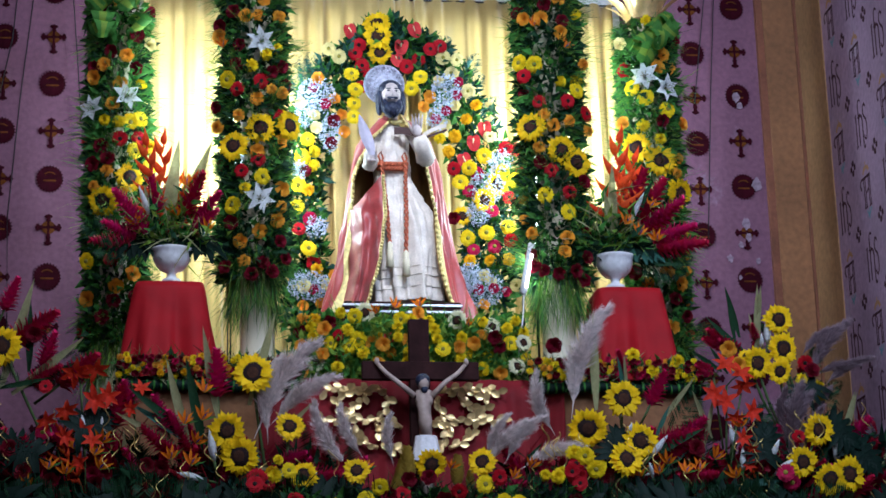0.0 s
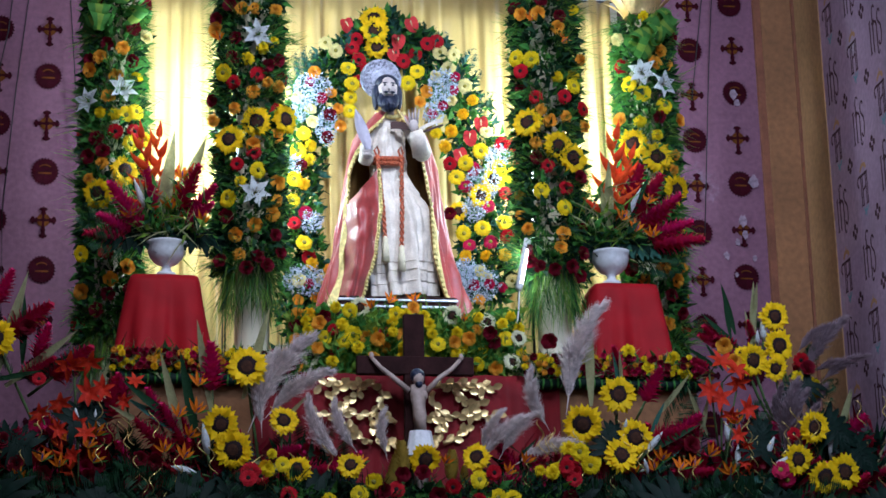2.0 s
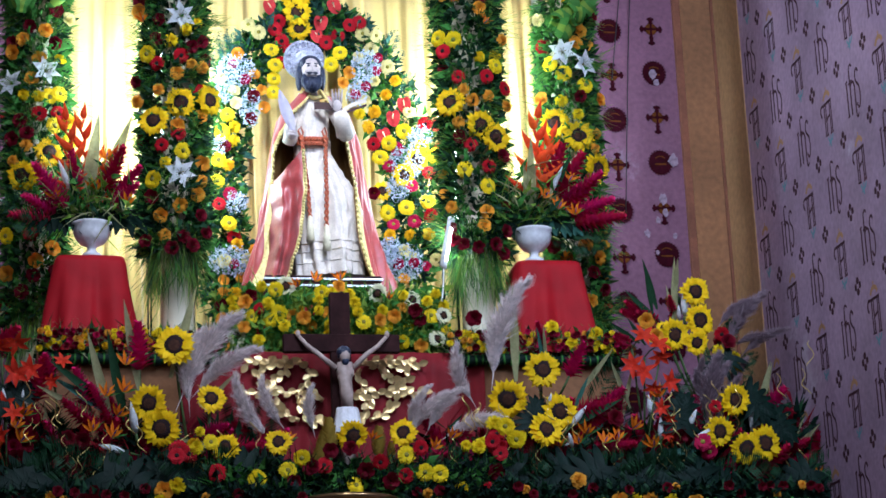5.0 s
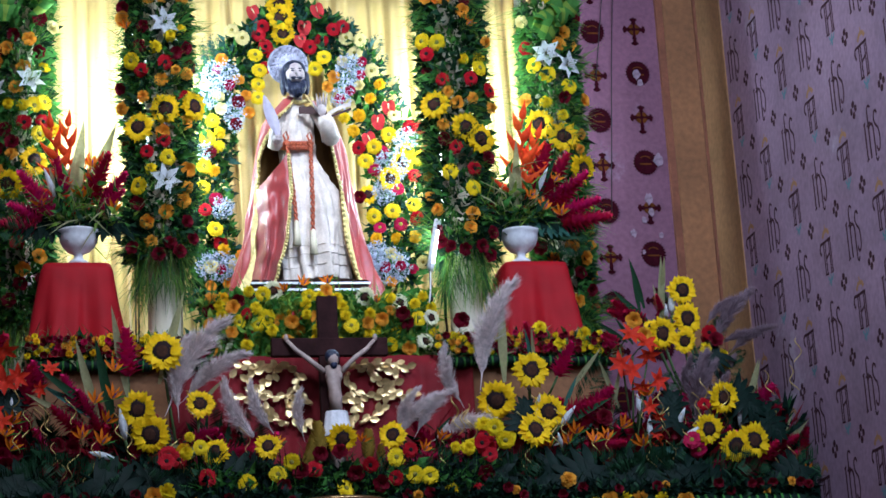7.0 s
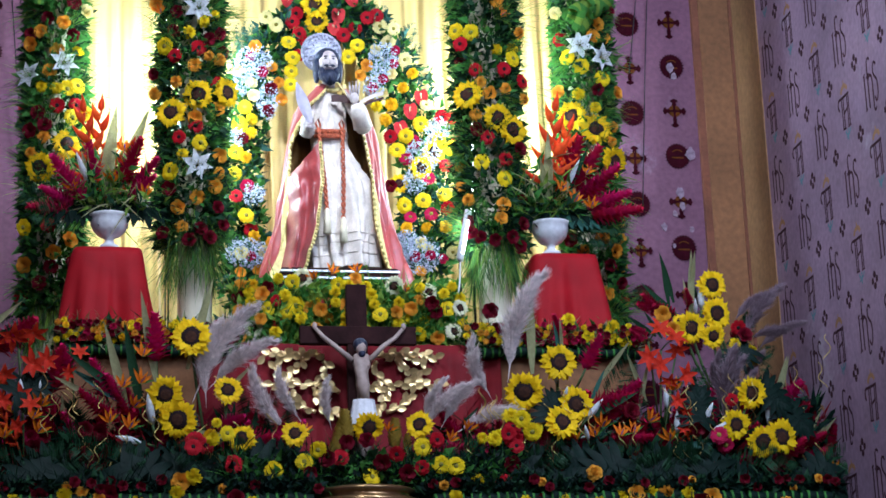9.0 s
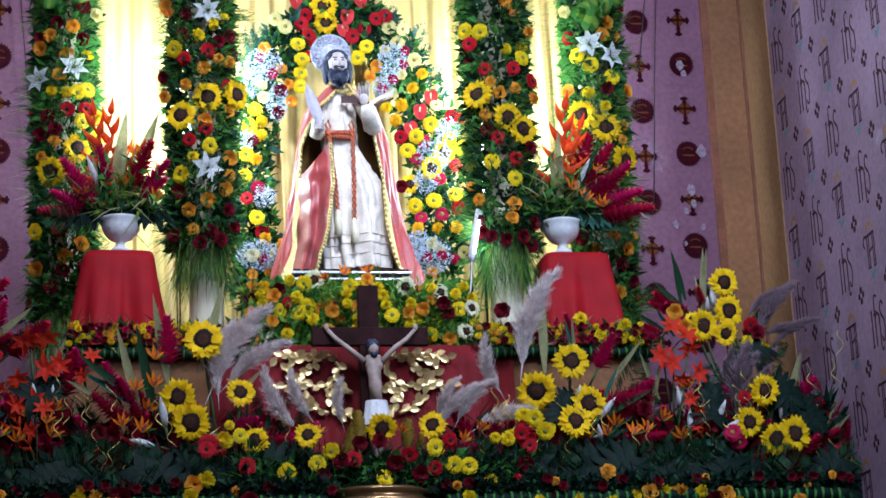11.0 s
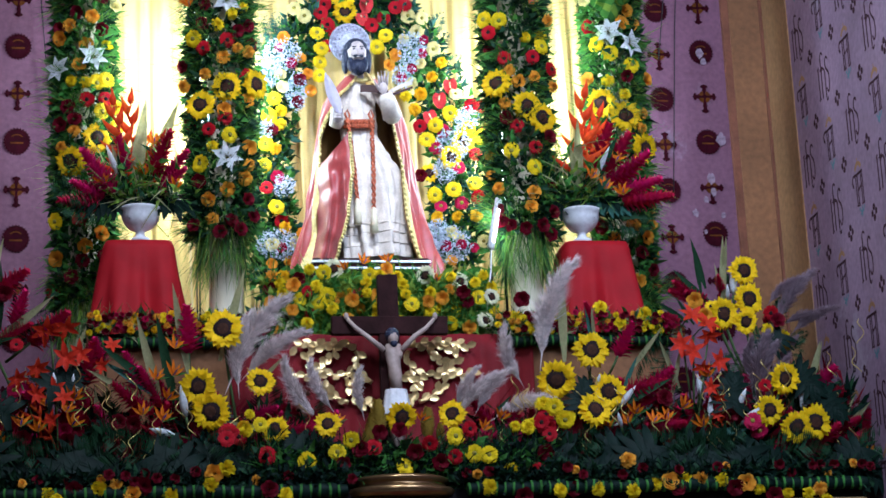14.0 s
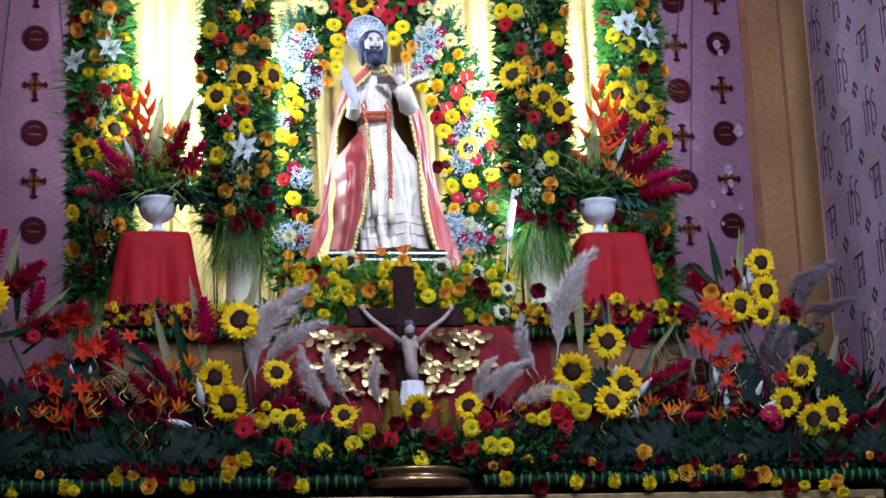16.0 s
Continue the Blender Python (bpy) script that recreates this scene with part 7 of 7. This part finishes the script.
fan("front_arrangement", "fan of scarlet lilies, white buds and gold curls on the altar", (1.98, 8.34, 2.77), [
    ([
    ('star', 1.859, 3.104), ('.', 1.870, 3.487), ('star', 1.849, 3.151), ('.', 1.797, 3.511), ('star', 1.871, 3.104),
    ('.', 1.940, 3.440), ('star', 1.866, 3.033), ('.', 1.907, 3.295), ('star', 1.841, 3.010), ('.', 1.971, 3.152),
    ('helic', 1.959, 2.963), ('.', 1.983, 3.152), ('bud', 1.924, 2.986), ('.', 1.917, 3.152), ('bud', 2.012, 3.034),
    ('.', 2.065, 3.177), ('bud', 1.895, 3.104), ('.', 1.872, 3.247), ('blade', 1.804, 3.199), ('.', 1.705, 3.389),
    ('blade', 1.764, 3.151), ('.', 1.801, 3.366), ('bud', 1.984, 2.987), ('.', 2.139, 3.105), ('blade_blue', 1.888, 2.986),
    ('.', 2.134, 3.034), ('blade', 2.083, 3.010), ('.', 1.986, 3.010), ('bud', 1.874, 3.152), ('.', 1.890, 3.223),
], 0.0),
    ([
    ('ginger_dark', 1.814, 3.091), ('.', 1.648, 3.161), ('ginger_dark', 1.834, 3.020), ('.', 1.642, 3.043), ('ginger_dark', 1.907, 3.020),
    ('.', 2.086, 3.140), ('ginger', 2.028, 2.996), ('.', 2.203, 3.045), ('palm', 1.794, 3.162), ('.', 1.669, 3.329),
    ('palm', 1.880, 2.972), ('.', 1.664, 2.995), ('palm_blue', 1.977, 2.973), ('.', 2.127, 3.020), ('palm', 1.892, 3.163),
    ('.', 2.076, 3.357), ('ginger_dark', 1.820, 3.186), ('.', 1.713, 3.233), ('plume_shaded', 2.154, 3.044), ('.', 2.108, 3.454),
    ('plume_shaded', 2.132, 3.092), ('.', 2.181, 3.431), ('plume_shaded', 2.182, 3.092), ('.', 2.225, 3.358),
], 0.02)],
    [[
    ('S', 2.249, 3.225, .85), ('S', 2.161, 3.084, .85), ('S', 2.272, 3.011, .9), ('S', 2.365, 3.038, .9), ('B', 1.663, 3.038),
    ('B', 1.723, 3.050), ('B', 1.786, 3.097), ('B', 1.916, 3.239), ('M', 2.085, 3.039), ('M', 2.119, 3.004),
    ('D', 1.717, 3.143), ('D', 2.002, 3.074), ('G', 2.156, 3.194, .7),
]],
    8.28, (1.68, 2.25, 8.26, 8.52, 2.77, 3.15), 2300, 161,
    [(1.95, 2.93, -0.3, -0.8, 1.2, "deep_green"), (2.0, 2.93, 0.6, -0.6, 1.2, "deep_green"), (1.85, 2.92, -0.9, -0.1, 1.1, "deep_green"), (2.1, 2.90, 0.9, -0.2, 0.9, "deep_green"), (2.0, 3.1, 0.2, 0.9, 0.9, "deep_green")])

fan("front_arrangement", "tall spray of small sunflowers, buds and grey plumes by the wall", (2.35, 8.50, 2.77), [
    ([
    ('blade', 2.072, 3.575), ('.', 2.080, 3.901), ('blade_green', 2.002, 3.673), ('.', 1.927, 3.886), ('blade_green', 2.046, 3.574),
    ('.', 1.831, 3.746), ('blade', 2.084, 3.575), ('.', 2.034, 3.774), ('bud', 2.120, 3.550), ('.', 2.108, 3.750),
    ('bud', 2.097, 3.575), ('.', 2.078, 3.674), ('blade', 2.391, 3.110), ('.', 2.478, 3.430), ('blade_green', 2.310, 3.379),
    ('.', 2.415, 3.430), ('blade', 2.391, 3.110), ('.', 2.393, 3.306), ('bud', 2.383, 3.014), ('.', 2.382, 3.257),
    ('bud', 2.431, 2.990), ('.', 2.428, 3.111), ('bud', 2.429, 2.965), ('.', 2.511, 3.050), ('blade', 2.507, 2.990),
    ('.', 2.611, 3.185), ('blade_green', 2.433, 3.014), ('.', 2.592, 3.111), ('bud', 2.381, 2.989), ('.', 2.458, 3.014),
], 0.0),
    ([
    ('ginger', 2.347, 3.114), ('.', 2.548, 3.323), ('ginger_dark', 2.439, 2.993), ('.', 2.636, 3.091), ('ginger_dark', 2.002, 3.578),
    ('.', 1.847, 3.701), ('ginger_dark', 2.053, 3.579), ('.', 1.894, 3.652), ('ginger_dark', 2.435, 2.944), ('.', 2.642, 3.017),
    ('palm', 2.270, 3.432), ('.', 2.335, 3.632), ('palm', 2.292, 3.383), ('.', 2.451, 3.484), ('palm', 2.226, 3.531),
    ('.', 2.091, 3.780), ('blade_green', 2.317, 3.041), ('.', 2.351, 3.334), ('blade', 2.485, 2.944), ('.', 2.680, 3.164),
    ('palm', 2.435, 2.944), ('.', 2.665, 2.993), ('ginger_dark', 2.223, 3.481), ('.', 2.306, 3.582),
], 0.02),
    ([
    ('plume_shaded', 2.231, 3.225), ('.', 2.226, 3.524), ('plume_shaded', 2.272, 3.449), ('.', 2.431, 3.805), ('plume_shaded', 2.349, 3.450),
    ('.', 2.542, 3.628), ('plume_shaded', 2.182, 3.250), ('.', 2.119, 3.447), ('plume_shaded', 2.281, 3.226), ('.', 2.325, 3.475),
], 0.0),
    ([
    ('ginger_dark', 1.983, 3.617), ('.', 1.821, 3.654), ('blade_green', 1.938, 3.511), ('.', 1.845, 3.627), ('blade_green', 1.980, 3.649),
    ('.', 1.933, 3.868), ('blade', 2.087, 3.713), ('.', 2.082, 3.888), ('blade_red', 1.989, 3.553), ('.', 1.909, 3.627),
    ('blade_green', 1.912, 3.521), ('.', 1.748, 3.595), ('ginger_dark', 1.900, 3.500), ('.', 1.775, 3.532), ('ginger_dark', 2.079, 3.617),
    ('.', 2.045, 3.724), ('palm', 2.304, 3.543), ('.', 2.360, 3.628), ('palm', 2.298, 3.532), ('.', 2.328, 3.634),
    ('palm', 2.351, 3.405), ('.', 2.431, 3.452), ('palm', 2.308, 3.405), ('.', 2.401, 3.362), ('plume_shaded', 2.168, 3.269),
    ('.', 2.221, 3.511), ('plume_shaded', 2.179, 3.269), ('.', 2.102, 3.374), ('plume_shaded', 2.258, 3.575), ('.', 2.394, 3.758),
    ('plume_shaded', 2.317, 3.500), ('.', 2.476, 3.586), ('blade', 2.450, 3.257), ('.', 2.477, 3.426), ('ginger', 2.430, 3.215),
    ('.', 2.547, 3.309), ('palm', 1.921, 3.649), ('.', 1.799, 3.723), ('blade_red', 2.045, 3.596), ('.', 2.063, 3.681),
], 0.0)],
    [[
    ('S', 2.154, 3.736, .85), ('S', 2.171, 3.611, .9), ('S', 2.051, 3.545, .85), ('S', 2.149, 3.509, .7), ('S', 2.010, 3.569, .5),
    ('G', 2.265, 3.548, .8), ('D', 2.288, 3.511), ('N', 2.240, 3.473, .9), ('N', 2.321, 3.449, .8), ('N', 2.330, 3.400, .8),
    ('D', 2.199, 3.325), ('R', 1.963, 3.532), ('R', 1.930, 3.605), ('D', 2.476, 3.011), ('M', 2.276, 3.010),
]],
    8.44, (2.12, 2.66, 8.42, 8.70, 2.77, 3.35), 2800, 181,
    [(2.35, 2.86, -0.8, -0.5, 0.8, "deep_green"), (2.5, 2.86, 0.6, -0.5, 0.8, "deep_green"), (2.35, 3.3, 0.4, -0.5, 0.9, "deep_green"), (2.45, 3.2, 0.5, -0.7, 0.9, "deep_green"), (2.3, 3.45, -0.6, -0.4, 0.8, "deep_green"), (2.6, 2.85, 0.8, -0.2, 0.8, "deep_green")])

# ---- small blooms along the altar's front edge ----
EDGE = [
    ('N', -0.601, 2.765), ('N', -0.793, 2.745), ('N', -0.761, 2.732, .8), ('N', -0.327, 2.736), ('N', -0.174, 2.774),
    ('O', -0.536, 2.779), ('D', -0.428, 2.778), ('N', -0.112, 2.840), ('R', -0.156, 2.825), ('N', -0.995, 2.735, .9),
    ('R', -0.472, 2.741), ('D', -0.697, 2.770), ('N', 1.368, 2.741), ('N', 1.511, 2.728), ('N', 1.607, 2.756),
    ('N', 1.732, 2.773, .9), ('N', 1.880, 2.766, .9), ('N', 2.041, 2.734, .9), ('N', 2.158, 2.712, .8), ('N', 2.241, 2.706, .8),
    ('N', 2.315, 2.677, .8), ('O', 1.796, 2.770), ('R', 1.666, 2.765), ('D', 1.699, 2.737), ('D', 1.935, 2.738),
    ('R', 1.983, 2.751), ('N', 1.211, 2.732, .9), ('D', 1.269, 2.743), ('O', 1.497, 2.854), ('D', 1.061, 2.718),
    ('N', 0.925, 2.752), ('N', 0.117, 2.737), ('D', 0.052, 2.755), ('D', 2.098, 2.703), ('O', 2.291, 2.728),
]
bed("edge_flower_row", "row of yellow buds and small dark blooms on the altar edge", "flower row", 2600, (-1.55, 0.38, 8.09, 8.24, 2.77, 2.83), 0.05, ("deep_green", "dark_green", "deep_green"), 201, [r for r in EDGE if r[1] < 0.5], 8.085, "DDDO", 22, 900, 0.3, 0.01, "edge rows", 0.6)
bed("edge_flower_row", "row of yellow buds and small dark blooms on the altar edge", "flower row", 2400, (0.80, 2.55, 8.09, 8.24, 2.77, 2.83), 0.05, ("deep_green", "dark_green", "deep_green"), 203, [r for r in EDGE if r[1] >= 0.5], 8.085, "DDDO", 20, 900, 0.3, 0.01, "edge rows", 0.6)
